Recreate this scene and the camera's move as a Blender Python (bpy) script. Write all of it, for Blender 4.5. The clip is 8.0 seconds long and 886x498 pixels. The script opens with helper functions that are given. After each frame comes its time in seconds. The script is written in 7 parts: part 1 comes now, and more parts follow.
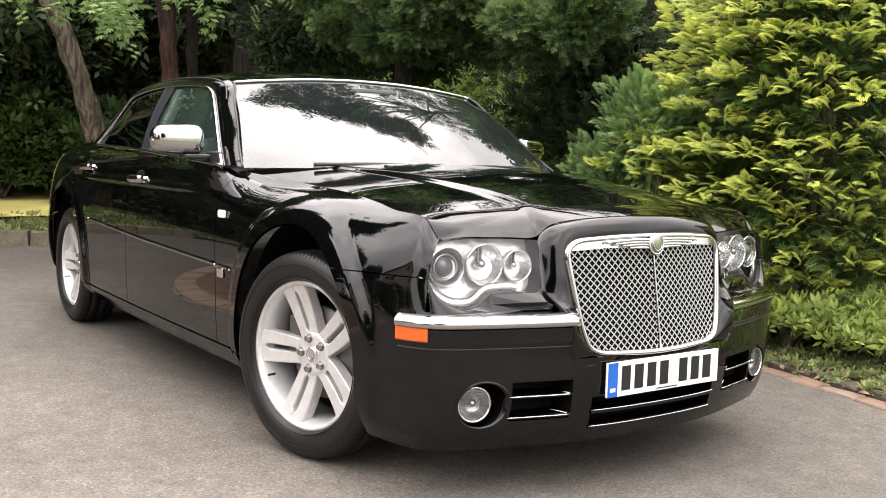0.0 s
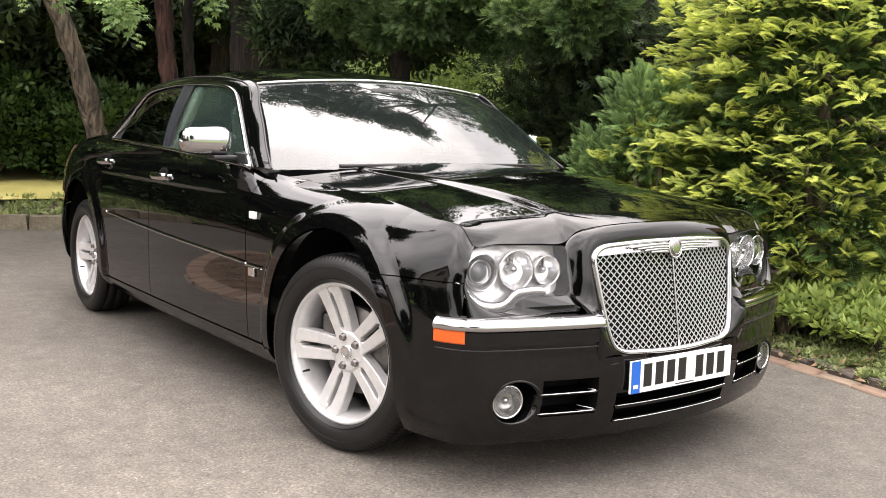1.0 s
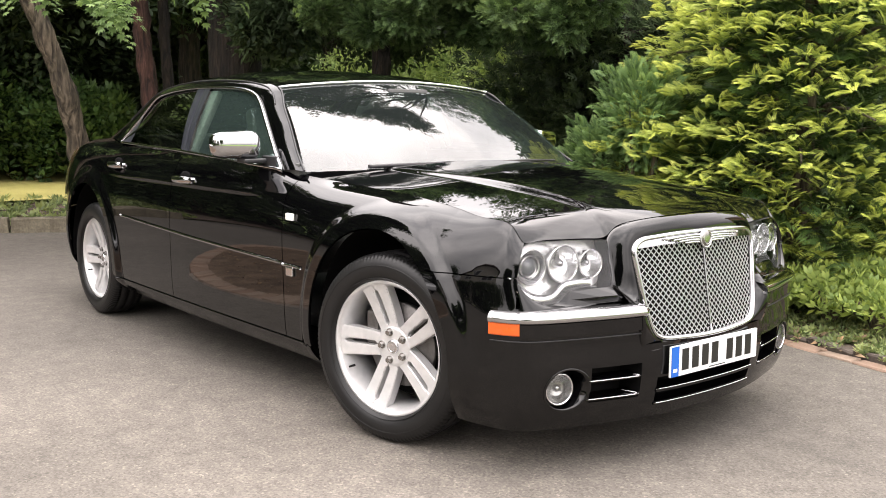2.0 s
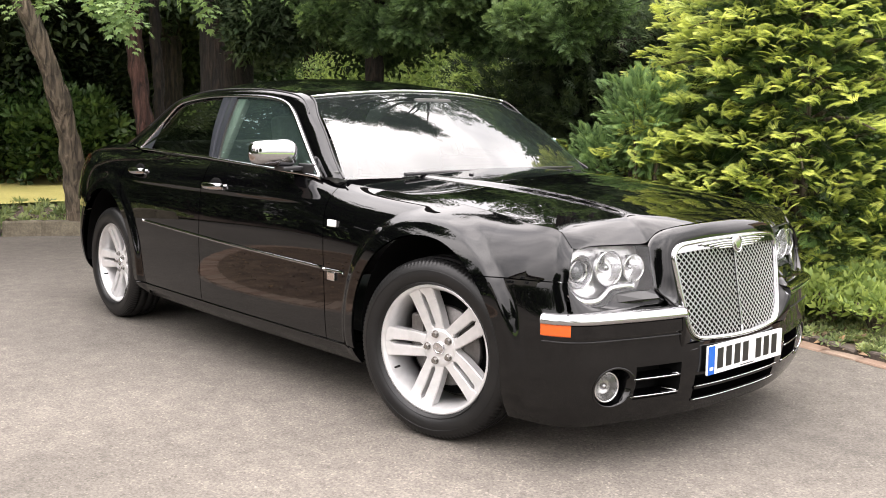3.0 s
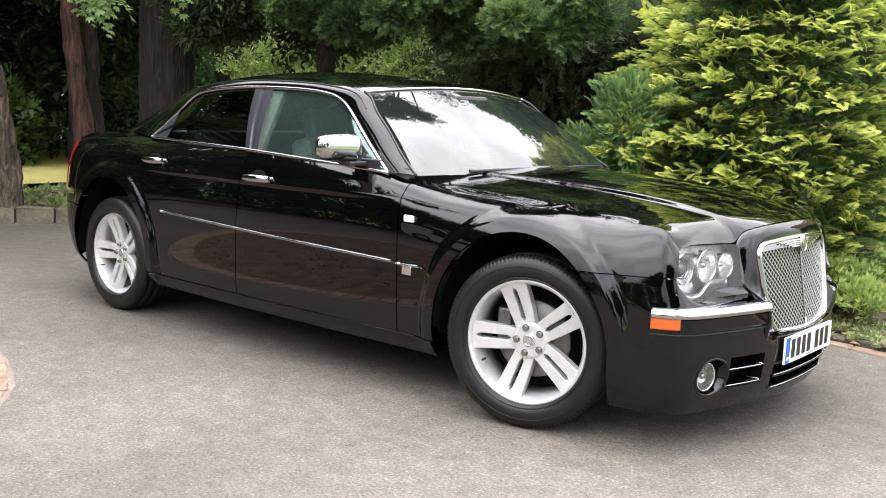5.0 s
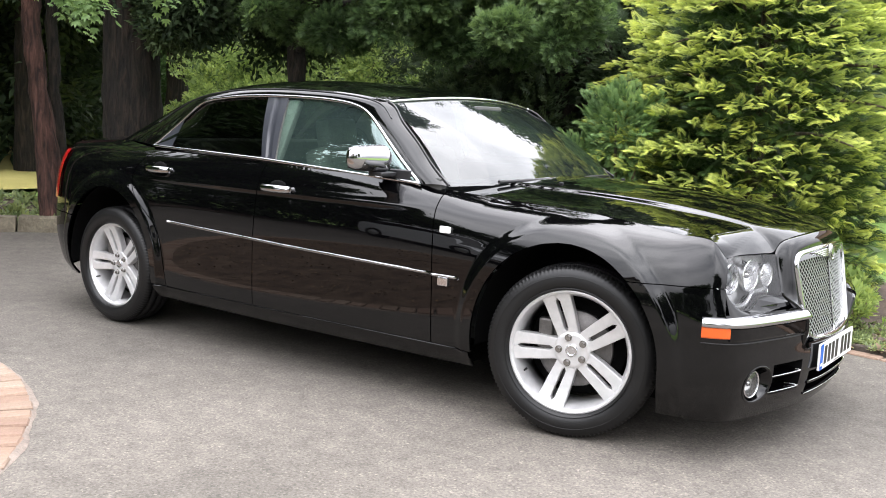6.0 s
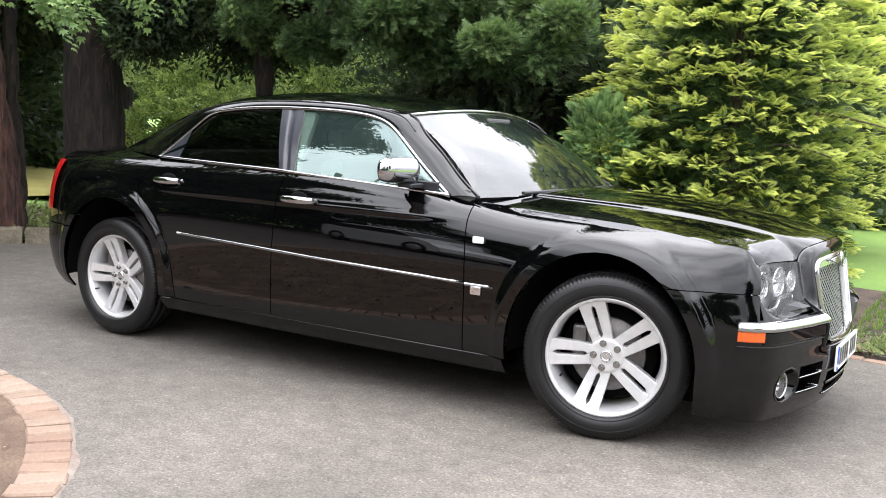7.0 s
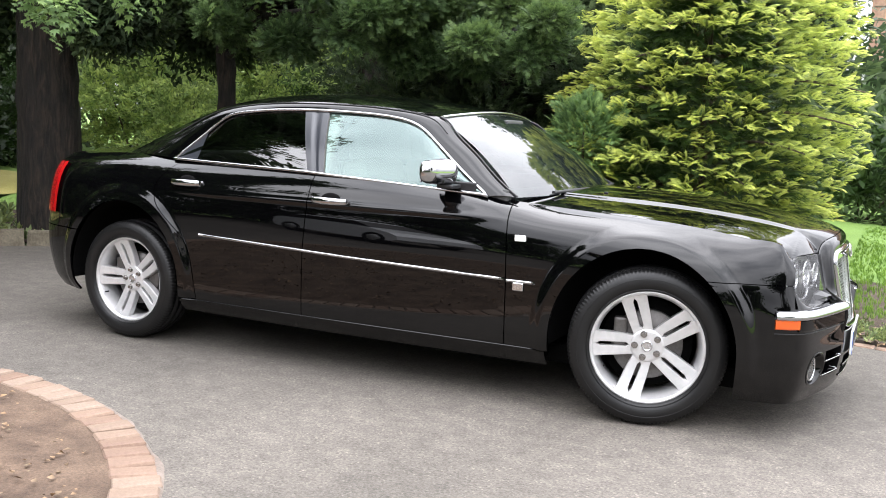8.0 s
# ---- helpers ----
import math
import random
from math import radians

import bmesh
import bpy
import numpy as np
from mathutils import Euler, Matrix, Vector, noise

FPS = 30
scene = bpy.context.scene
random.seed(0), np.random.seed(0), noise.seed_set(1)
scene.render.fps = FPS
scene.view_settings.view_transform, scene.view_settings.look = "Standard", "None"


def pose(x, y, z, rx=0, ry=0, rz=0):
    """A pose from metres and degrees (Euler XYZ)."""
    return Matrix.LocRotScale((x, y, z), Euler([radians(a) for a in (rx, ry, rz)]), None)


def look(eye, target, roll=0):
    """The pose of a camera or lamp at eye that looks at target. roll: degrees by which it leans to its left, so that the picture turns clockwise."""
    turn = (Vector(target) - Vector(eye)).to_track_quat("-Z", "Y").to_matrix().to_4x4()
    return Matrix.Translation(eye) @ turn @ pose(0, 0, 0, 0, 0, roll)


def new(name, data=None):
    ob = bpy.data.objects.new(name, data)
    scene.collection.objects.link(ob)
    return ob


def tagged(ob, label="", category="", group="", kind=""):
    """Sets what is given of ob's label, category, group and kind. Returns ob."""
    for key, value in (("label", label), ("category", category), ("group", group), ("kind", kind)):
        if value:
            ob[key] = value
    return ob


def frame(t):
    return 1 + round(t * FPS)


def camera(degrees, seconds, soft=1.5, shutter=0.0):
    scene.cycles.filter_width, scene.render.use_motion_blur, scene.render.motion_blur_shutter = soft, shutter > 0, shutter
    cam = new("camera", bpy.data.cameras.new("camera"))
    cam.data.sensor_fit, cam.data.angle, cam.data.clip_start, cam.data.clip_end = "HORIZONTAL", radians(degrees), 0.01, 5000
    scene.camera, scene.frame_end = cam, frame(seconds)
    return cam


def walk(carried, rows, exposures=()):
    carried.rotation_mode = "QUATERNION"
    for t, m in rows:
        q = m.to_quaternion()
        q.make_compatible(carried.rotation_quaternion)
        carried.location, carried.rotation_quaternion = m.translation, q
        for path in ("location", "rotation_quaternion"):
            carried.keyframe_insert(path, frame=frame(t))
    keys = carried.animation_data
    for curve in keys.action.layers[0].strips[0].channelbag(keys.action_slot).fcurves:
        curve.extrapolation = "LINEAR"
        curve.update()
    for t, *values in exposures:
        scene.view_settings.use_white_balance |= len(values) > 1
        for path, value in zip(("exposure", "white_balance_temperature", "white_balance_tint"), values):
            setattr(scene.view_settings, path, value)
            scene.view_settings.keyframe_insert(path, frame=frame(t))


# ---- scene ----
cam = camera(49.0, 8.0, soft=1.0)
PATH = [
    (0, (3.007, -2.389, 1.066), (1.374, -1.25, 0.873), 1.6),
    (0.5, (3.065, -2.467, 1.153), (1.432, -1.333, 0.933), 1.7),
    (1, (3.029, -2.624, 1.184), (1.427, -1.453, 0.937), 1.6),
    (1.5, (2.981, -2.808, 1.207), (1.414, -1.595, 0.937), 1.1),
    (2.8, (2.889, -3.243, 1.264), (1.383, -1.954, 1.001), -0.0),
    (3, (2.862, -3.323, 1.268), (1.372, -2.016, 1.0), 0.5),
    (3.5, (2.722, -3.509, 1.274), (1.294, -2.137, 0.995), 0.9),
    (4, (2.544, -3.69, 1.279), (1.179, -2.26, 0.981), 1.0),
    (4.5, (2.431, -3.891, 1.287), (1.104, -2.424, 0.994), 1.7),
    (6, (1.895, -4.371, 1.309), (0.732, -2.767, 1.037), 2.4),
    (6.5, (1.746, -4.535, 1.309), (0.642, -2.887, 1.051), 2.7),
    (7, (1.53, -4.736, 1.315), (0.502, -3.038, 1.064), 2.6),
    (7.5, (1.235, -4.944, 1.323), (0.31, -3.191, 1.064), 2.2),
    (8, (1.027, -5.194, 1.34), (0.179, -3.401, 1.081), 2.4),
]
walk(cam, [(t, look(eye, target, roll)) for t, eye, target, roll in PATH],
     exposures=[(0.0, -0.03, 6950, 17), (1.5, 0.02, 6950, 17), (3.0, 0.16, 6850, 17), (6.0, 0.07, 6350, 14), (8.0, 0.0, 6300, 14)])

# ---------------------------------------------------------------- light
SUN_EL, SUN_AZ = 74.0, -30.0          # degrees: height, and heading (0 = +y, clockwise)
world = bpy.data.worlds.new("world")
scene.world = world
world.use_nodes = True
wn = world.node_tree
wn.nodes.clear()
sky = wn.nodes.new("ShaderNodeTexSky")
sky.sky_type = "NISHITA"
sky.sun_disc = False
sky.sun_elevation = radians(SUN_EL)
sky.sun_rotation = radians(SUN_AZ)
sky.air_density, sky.dust_density, sky.ozone_density = 1.0, 4.0, 1.0
hsv = wn.nodes.new("ShaderNodeHueSaturation")
hsv.inputs["Saturation"].default_value = 0.03
bg = wn.nodes.new("ShaderNodeBackground")
bg.inputs["Strength"].default_value = 0.60
wout = wn.nodes.new("ShaderNodeOutputWorld")
wn.links.new(sky.outputs[0], hsv.inputs["Color"])
cloud = wn.nodes.new("ShaderNodeMix")          # an even cloud deck over the clear sky
cloud.data_type = "RGBA"
cloud.inputs["Factor"].default_value = 0.75
deck = wn.nodes.new("ShaderNodeValToRGB")
deck.color_ramp.elements[0].position, deck.color_ramp.elements[0].color = 0.34, (4.6, 4.8, 5.1, 1)
deck.color_ramp.elements[1].position, deck.color_ramp.elements[1].color = 0.66, (11.4, 11.5, 11.6, 1)
puffs = wn.nodes.new("ShaderNodeTexNoise")
puffs.inputs["Scale"].default_value, puffs.inputs["Detail"].default_value = 2.4, 4.0
heaven = wn.nodes.new("ShaderNodeTexCoord")
wn.links.new(heaven.outputs["Generated"], puffs.inputs["Vector"])
wn.links.new(puffs.outputs["Fac"], deck.inputs["Fac"])
# an overcast sky is about three times as bright overhead as at the horizon
parts_of = wn.nodes.new("ShaderNodeSeparateXYZ")
wn.links.new(heaven.outputs["Generated"], parts_of.inputs[0])
climb = wn.nodes.new("ShaderNodeMapRange")
climb.inputs["From Min"].default_value, climb.inputs["From Max"].default_value = 0.0, 1.0
climb.inputs["To Min"].default_value, climb.inputs["To Max"].default_value = 0.24, 1.80
wn.links.new(parts_of.outputs["Z"], climb.inputs["Value"])
graded = wn.nodes.new("ShaderNodeVectorMath")
graded.operation = "SCALE"
wn.links.new(deck.outputs["Color"], graded.inputs[0])
wn.links.new(climb.outputs["Result"], graded.inputs["Scale"])
wn.links.new(graded.outputs["Vector"], cloud.inputs["B"])
wn.links.new(hsv.outputs[0], cloud.inputs["A"])
wn.links.new(cloud.outputs["Result"], bg.inputs["Color"])
wn.links.new(bg.outputs[0], wout.inputs["Surface"])

sun_data = bpy.data.lights.new("sun", "SUN")
sun_data.energy, sun_data.angle, sun_data.color = 0.55, radians(60), (1.0, 0.94, 0.84)
sun = new("sun", sun_data)
az, el = radians(SUN_AZ), radians(SUN_EL)
sun_dir = Vector((math.sin(az) * math.cos(el), math.cos(az) * math.cos(el), math.sin(el)))
sun.matrix_world = look(sun_dir * 40, (0, 0, 0))


# ---------------------------------------------------------------- materials
def material(name, base, rough=0.5, metal=0.0, **inputs):
    m = bpy.data.materials.new(name)
    m.use_nodes = True
    b = m.node_tree.nodes["Principled BSDF"]
    b.inputs["Base Color"].default_value = (*base, 1)
    b.inputs["Roughness"].default_value = rough
    b.inputs["Metallic"].default_value = metal
    for k, v in inputs.items():
        b.inputs[k.replace("_", " ")].default_value = v
    return m


def noise_node(m, scale, detail=4.0, rough=0.55, kind="Object"):
    t = m.node_tree
    c = t.nodes.new("ShaderNodeTexCoord")
    n = t.nodes.new("ShaderNodeTexNoise")
    n.inputs["Scale"].default_value = scale
    n.inputs["Detail"].default_value = detail
    n.inputs["Roughness"].default_value = rough
    t.links.new(c.outputs[kind], n.inputs["Vector"])
    return n


def ramp(m, src, stops):
    t = m.node_tree
    r = t.nodes.new("ShaderNodeValToRGB")
    while len(r.color_ramp.elements) < len(stops):
        r.color_ramp.elements.new(0.5)
    for e, (p, c) in zip(r.color_ramp.elements, stops):
        e.position = p
        e.color = (*c, 1) if len(c) == 3 else c
    t.links.new(src, r.inputs["Fac"])
    return r.outputs["Color"]


def mix(m, fac, a, b, mode="MIX"):
    t = m.node_tree
    x = t.nodes.new("ShaderNodeMix")
    x.data_type, x.blend_type = "RGBA", mode
    for sock, v in ((x.inputs["Factor"], fac), (x.inputs["A"], a), (x.inputs["B"], b)):
        if isinstance(v, bpy.types.NodeSocket):
            t.links.new(v, sock)
        elif isinstance(v, (int, float)):
            sock.default_value = v
        else:
            sock.default_value = (*v, 1)
    return x.outputs["Result"]


def put(m, socket, src):
    m.node_tree.links.new(src, m.node_tree.nodes["Principled BSDF"].inputs[socket])


def bump(m, src, strength, distance):
    t = m.node_tree
    b = t.nodes.new("ShaderNodeBump")
    b.inputs["Strength"].default_value = strength
    b.inputs["Distance"].default_value = distance
    t.links.new(src, b.inputs["Height"])
    put(m, "Normal", b.outputs["Normal"])


def mottled(name, c0, c1, rough, scale_big, scale_fine, bump_d, metal=0.0, fine_amount=0.5):
    """A rough surface with stains and grain in two scales."""
    m = material(name, c0, rough, metal)
    big = noise_node(m, scale_big, 3)
    fine = noise_node(m, scale_fine, 6, 0.7)
    col = ramp(m, big.outputs["Fac"], [(0.3, c0), (0.7, c1)])
    grain = ramp(m, fine.outputs["Fac"], [(0.3, (0.45,) * 3), (0.7, (1.35,) * 3)])
    put(m, "Base Color", mix(m, fine_amount, col, grain, "MULTIPLY"))
    bump(m, fine.outputs["Fac"], 0.6, bump_d)
    return m


M_PAINT = material("black_paint", (0.0010, 0.0010, 0.0012), 0.4, 0.0, Specular_IOR_Level=0.0, Coat_Weight=1.0, Coat_Roughness=0.015, Coat_IOR=1.46)
_n = noise_node(M_PAINT, 9.0, 5)
put(M_PAINT, "Coat Roughness", ramp(M_PAINT, _n.outputs["Fac"], [(0.35, (0.01,) * 3), (0.8, (0.035,) * 3)]))
M_CHROME = material("chrome", (0.46, 0.46, 0.47), 0.07, 1.0)
_n = noise_node(M_CHROME, 40.0, 3)
put(M_CHROME, "Roughness", ramp(M_CHROME, _n.outputs["Fac"], [(0.3, (0.04,) * 3), (0.8, (0.12,) * 3)]))
M_WIRE = material("grille_wire", (0.46, 0.46, 0.47), 0.28, 0.9)
M_HOUSING = material("lamp_housing", (0.60, 0.60, 0.605), 0.36, 1.0)
M_SATIN = material("satin_chrome", (0.72, 0.72, 0.74), 0.22, 1.0)
M_ALLOY = material("silver_alloy", (0.60, 0.60, 0.61), 0.32, 0.5, Coat_Weight=0.4, Coat_Roughness=0.1)
_n = noise_node(M_ALLOY, 25.0, 5)
put(M_ALLOY, "Base Color", ramp(M_ALLOY, _n.outputs["Fac"], [(0.35, (0.60, 0.60, 0.60)), (0.7, (0.70, 0.69, 0.69))]))
M_BRAKE = mottled("brake_iron", (0.10, 0.095, 0.09), (0.16, 0.15, 0.145), 0.45, 9, 60, 0.001, 0.7)
M_NUT = material("nut_steel", (0.34, 0.33, 0.32), 0.25, 1.0)
M_RUBBER = mottled("tyre_rubber", (0.005, 0.005, 0.0053), (0.009, 0.0088, 0.0086), 0.42, 8, 160, 0.0003)
M_RUBBER.node_tree.nodes["Principled BSDF"].inputs["Specular IOR Level"].default_value = 0.35
M_PLASTIC = mottled("black_plastic", (0.010, 0.010, 0.011), (0.016, 0.016, 0.017), 0.45, 12, 300, 0.0003)
M_BPILLAR = material("pillar_black", (0.02, 0.022, 0.028), 0.28, 0.0, Coat_Weight=0.4, Coat_Roughness=0.12)
M_DARK = material("dark_cavity", (0.004, 0.004, 0.004), 0.8, 0.0, Specular_IOR_Level=0.05)
M_REFLECTOR = material("lamp_reflector", (0.86, 0.86, 0.87), 0.26, 1.0)
_n = noise_node(M_REFLECTOR, 60.0, 2, 0.5)
bump(M_REFLECTOR, _n.outputs["Fac"], 0.3, 0.008)
M_FOGBOWL = material("fog_reflector", (0.34, 0.34, 0.33), 0.25, 0.8)
M_WHITE_PLASTIC = material("repeater_white", (0.72, 0.72, 0.68), 0.25)
_n = noise_node(M_HOUSING, 34.0, 2, 0.5)
bump(M_HOUSING, _n.outputs["Fac"], 0.3, 0.014)
M_AMBER = material("amber_lens", (0.60, 0.095, 0.010), 0.12, 0.0, Coat_Weight=0.6, Coat_Roughness=0.05, Subsurface_Weight=0.2)
M_RED = material("red_lens", (0.36, 0.006, 0.008), 0.1, 0.0, Coat_Weight=0.7, Coat_Roughness=0.04)
M_PLATE = material("plate_white", (0.78, 0.79, 0.78), 0.25)
M_BLUE = material("plate_blue", (0.010, 0.10, 0.42), 0.25)
M_INK = material("plate_black", (0.01, 0.01, 0.01), 0.35)
M_LEATHER = mottled("seat_leather", (0.20, 0.195, 0.18), (0.26, 0.25, 0.23), 0.5, 6, 120, 0.0006)
M_TRIM = mottled("cabin_trim", (0.05, 0.052, 0.05), (0.07, 0.07, 0.068), 0.55, 6, 120, 0.0005)
M_LINING = mottled("cabin_lining", (0.36, 0.36, 0.33), (0.42, 0.41, 0.38), 0.8, 6, 120, 0.0005)
M_SILVER = material("silver_paint", (0.80, 0.81, 0.83), 0.35, 0.0, Coat_Weight=0.8, Coat_Roughness=0.03)


def glass(name, tint, rough=0.0, gloss=(0.95, 0.95, 0.95), haze=0.0, dust_sheen=(0.5, 0.62, 0.60), ior=1.72):
    """Thin pane: tinted straight-through light with mirror gloss by Fresnel."""
    m = bpy.data.materials.new(name)
    m.use_nodes = True
    t = m.node_tree
    t.nodes.clear()
    out = t.nodes.new("ShaderNodeOutputMaterial")
    tr = t.nodes.new("ShaderNodeBsdfTransparent")
    tr.inputs["Color"].default_value = (*tint, 1)
    gl = t.nodes.new("ShaderNodeBsdfGlossy")
    gl.inputs["Roughness"].default_value = rough
    gl.inputs["Color"].default_value = (*gloss, 1)
    fr = t.nodes.new("ShaderNodeFresnel")
    fr.inputs["IOR"].default_value = ior
    mx = t.nodes.new("ShaderNodeMixShader")
    t.links.new(fr.outputs[0], mx.inputs[0])
    if haze:            # a diffuse film: windscreen dust, and the side glass's teal sky sheen as colour
        df = t.nodes.new("ShaderNodeBsdfDiffuse")
        df.inputs["Color"].default_value = (*dust_sheen, 1)
        hz = t.nodes.new("ShaderNodeMixShader")
        hz.inputs[0].default_value = haze
        t.links.new(tr.outputs[0], hz.inputs[1])
        t.links.new(df.outputs[0], hz.inputs[2])
        t.links.new(hz.outputs[0], mx.inputs[1])
    else:
        t.links.new(tr.outputs[0], mx.inputs[1])
    t.links.new(gl.outputs[0], mx.inputs[2])
    t.links.new(mx.outputs[0], out.inputs["Surface"])
    return m


M_GLASS = glass("green_tint_glass", (0.15, 0.24, 0.20), haze=0.015)
# the teal film colour paints reflected sky onto the side panes
M_SIDEGLASS = glass("coated_side_glass", (0.42, 0.56, 0.49), 0.0, (0.76, 0.93, 0.90), 0.03, (0.42, 0.66, 0.62), 2.1)
M_PRIVACY = glass("dark_tint_glass", (0.10, 0.12, 0.11), ior=2.0)
M_LENS = glass("clear_lens", (0.95, 0.95, 0.95), ior=1.42)



def tarmac_material():
    """Aged tarmac: pale and dark chippings in a grey binder, worn patches."""
    m = material("tarmac", (0.15, 0.145, 0.14), 0.9)
    t = m.node_tree
    big = noise_node(m, 0.5, 4, 0.6)
    mid = noise_node(m, 9.0, 5, 0.65)
    fine = noise_node(m, 75.0, 3, 0.7)
    c = t.nodes.new("ShaderNodeTexCoord")
    vor = t.nodes.new("ShaderNodeTexVoronoi")
    vor.inputs["Scale"].default_value = 135.0
    t.links.new(c.outputs["Object"], vor.inputs["Vector"])
    sepc = t.nodes.new("ShaderNodeSeparateColor")
    t.links.new(vor.outputs["Color"], sepc.inputs[0])
    base = ramp(m, big.outputs["Fac"], [(0.3, (0.080, 0.071, 0.060)), (0.5, (0.106, 0.094, 0.080)), (0.7, (0.136, 0.121, 0.104))])
    chips = ramp(m, sepc.outputs[0], [(0.0, (0.55,) * 3), (0.35, (0.88,) * 3), (0.82, (1.12,) * 3), (0.97, (1.35,) * 3), (1.0, (1.9,) * 3)])
    col = mix(m, 0.75, base, chips, "MULTIPLY")
    col = mix(m, 0.8, col, ramp(m, mid.outputs["Fac"], [(0.3, (0.70,) * 3), (0.7, (1.22,) * 3)]), "MULTIPLY")
    col = mix(m, 0.9, col, ramp(m, fine.outputs["Fac"], [(0.3, (0.72,) * 3), (0.7, (1.25,) * 3)]), "MULTIPLY")
    worn = noise_node(m, 0.16, 3, 0.5)
    col = mix(m, 0.7, col, ramp(m, worn.outputs["Fac"], [(0.36, (0.78,) * 3), (0.62, (1.14, 1.13, 1.12))]), "MULTIPLY")
    put(m, "Base Color", col)
    bump(m, fine.outputs["Fac"], 0.9, 0.006)
    return m


M_TARMAC = tarmac_material()
M_SOIL = mottled("soil", (0.045, 0.031, 0.023), (0.105, 0.075, 0.055), 0.95, 5, 70, 0.012, fine_amount=0.8)
M_BARESOIL = mottled("dry_red_soil", (0.062, 0.038, 0.024), (0.15, 0.100, 0.066), 0.95, 6, 85, 0.015, fine_amount=0.9)
M_LAWN = mottled("lawn", (0.12, 0.215, 0.036), (0.175, 0.285, 0.055), 0.9, 1.2, 90, 0.02, fine_amount=0.6)
M_DRYLAWN = mottled("dry_lawn", (0.34, 0.31, 0.085), (0.46, 0.40, 0.13), 0.9, 1.2, 90, 0.02, fine_amount=0.6)
M_STONE = mottled("grey_stone", (0.095, 0.080, 0.055), (0.18, 0.155, 0.11), 0.9, 7, 55, 0.008, fine_amount=0.6)
M_KERB = mottled("dark_edging", (0.05, 0.038, 0.030), (0.10, 0.08, 0.065), 0.9, 7, 55, 0.006, fine_amount=0.6)


def bark_material(name, c0, c1):
    """Furrowed bark: plates stretched along the trunk, with lichen stains."""
    m = material(name, c0, 0.95)
    t = m.node_tree
    c = t.nodes.new("ShaderNodeTexCoord")
    mp = t.nodes.new("ShaderNodeMapping")
    mp.inputs["Scale"].default_value = (1, 1, 0.16)
    t.links.new(c.outputs["Object"], mp.inputs["Vector"])
    n = t.nodes.new("ShaderNodeTexNoise")
    n.inputs["Scale"].default_value = 26.0
    n.inputs["Detail"].default_value = 5.0
    n.inputs["Distortion"].default_value = 0.6
    t.links.new(mp.outputs[0], n.inputs["Vector"])
    stain = noise_node(m, 3.0, 4)
    col = ramp(m, n.outputs["Fac"], [(0.32, tuple(v * 0.25 for v in c0)), (0.5, c0), (0.72, c1)])
    put(m, "Base Color", mix(m, 0.6, col, ramp(m, stain.outputs["Fac"], [(0.35, (0.6, 0.65, 0.6)), (0.7, (1.25, 1.2, 1.1))]), "MULTIPLY"))
    bump(m, n.outputs["Fac"], 1.0, 0.05)
    return m


M_BARK = bark_material("bark_grey", (0.09, 0.07, 0.05), (0.22, 0.175, 0.13))
M_REDBARK = bark_material("bark_red", (0.050, 0.022, 0.016), (0.11, 0.052, 0.040))
# bark darkened in colour to hold the shade under the trees
M_SHADEBARK = bark_material("bark_shade", (0.015, 0.011, 0.008), (0.042, 0.030, 0.021))


def brick_material():
    m = material("pink_brick", (0.45, 0.33, 0.25), 0.9)
    t = m.node_tree
    info = t.nodes.new("ShaderNodeObjectInfo")
    tone = ramp(m, info.outputs["Random"], [(0.0, (0.175, 0.112, 0.080)), (0.35, (0.235, 0.160, 0.116)), (0.7, (0.205, 0.145, 0.106)), (1.0, (0.25, 0.185, 0.140))])
    fine = noise_node(m, 90, 6, 0.7)
    stain = noise_node(m, 9, 3, 0.6)
    col = mix(m, 0.45, tone, ramp(m, fine.outputs["Fac"], [(0.3, (0.55,) * 3), (0.7, (1.3,) * 3)]), "MULTIPLY")
    put(m, "Base Color", mix(m, 0.5, col, ramp(m, stain.outputs["Fac"], [(0.3, (0.6, 0.58, 0.55)), (0.6, (1.05,) * 3)]), "MULTIPLY"))
    bump(m, fine.outputs["Fac"], 0.5, 0.003)
    return m


M_BRICK = brick_material()


def leaf_material(name, base, tip, glow=0.3, rough=0.55):
    """Leaf colour runs from base to tip along each spray (u), and varies from spray to spray (v)."""
    m = bpy.data.materials.new(name)
    m.use_nodes = True
    t = m.node_tree
    b = t.nodes["Principled BSDF"]
    b.inputs["Roughness"].default_value = rough
    b.inputs["Specular IOR Level"].default_value = 0.3
    uv = t.nodes.new("ShaderNodeUVMap")
    sep = t.nodes.new("ShaderNodeSeparateXYZ")
    t.links.new(uv.outputs[0], sep.inputs[0])
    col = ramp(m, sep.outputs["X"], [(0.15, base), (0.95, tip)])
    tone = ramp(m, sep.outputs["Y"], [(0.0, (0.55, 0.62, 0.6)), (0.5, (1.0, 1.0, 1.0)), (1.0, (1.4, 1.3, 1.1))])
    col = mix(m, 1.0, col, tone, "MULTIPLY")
    t.links.new(col, b.inputs["Base Color"])
    tl = t.nodes.new("ShaderNodeBsdfTranslucent")
    t.links.new(col, tl.inputs["Color"])
    mx = t.nodes.new("ShaderNodeMixShader")
    mx.inputs[0].default_value = glow
    out = t.nodes["Material Output"]
    t.links.new(b.outputs[0], mx.inputs[1])
    t.links.new(tl.outputs[0], mx.inputs[2])
    t.links.new(mx.outputs[0], out.inputs["Surface"])
    return m


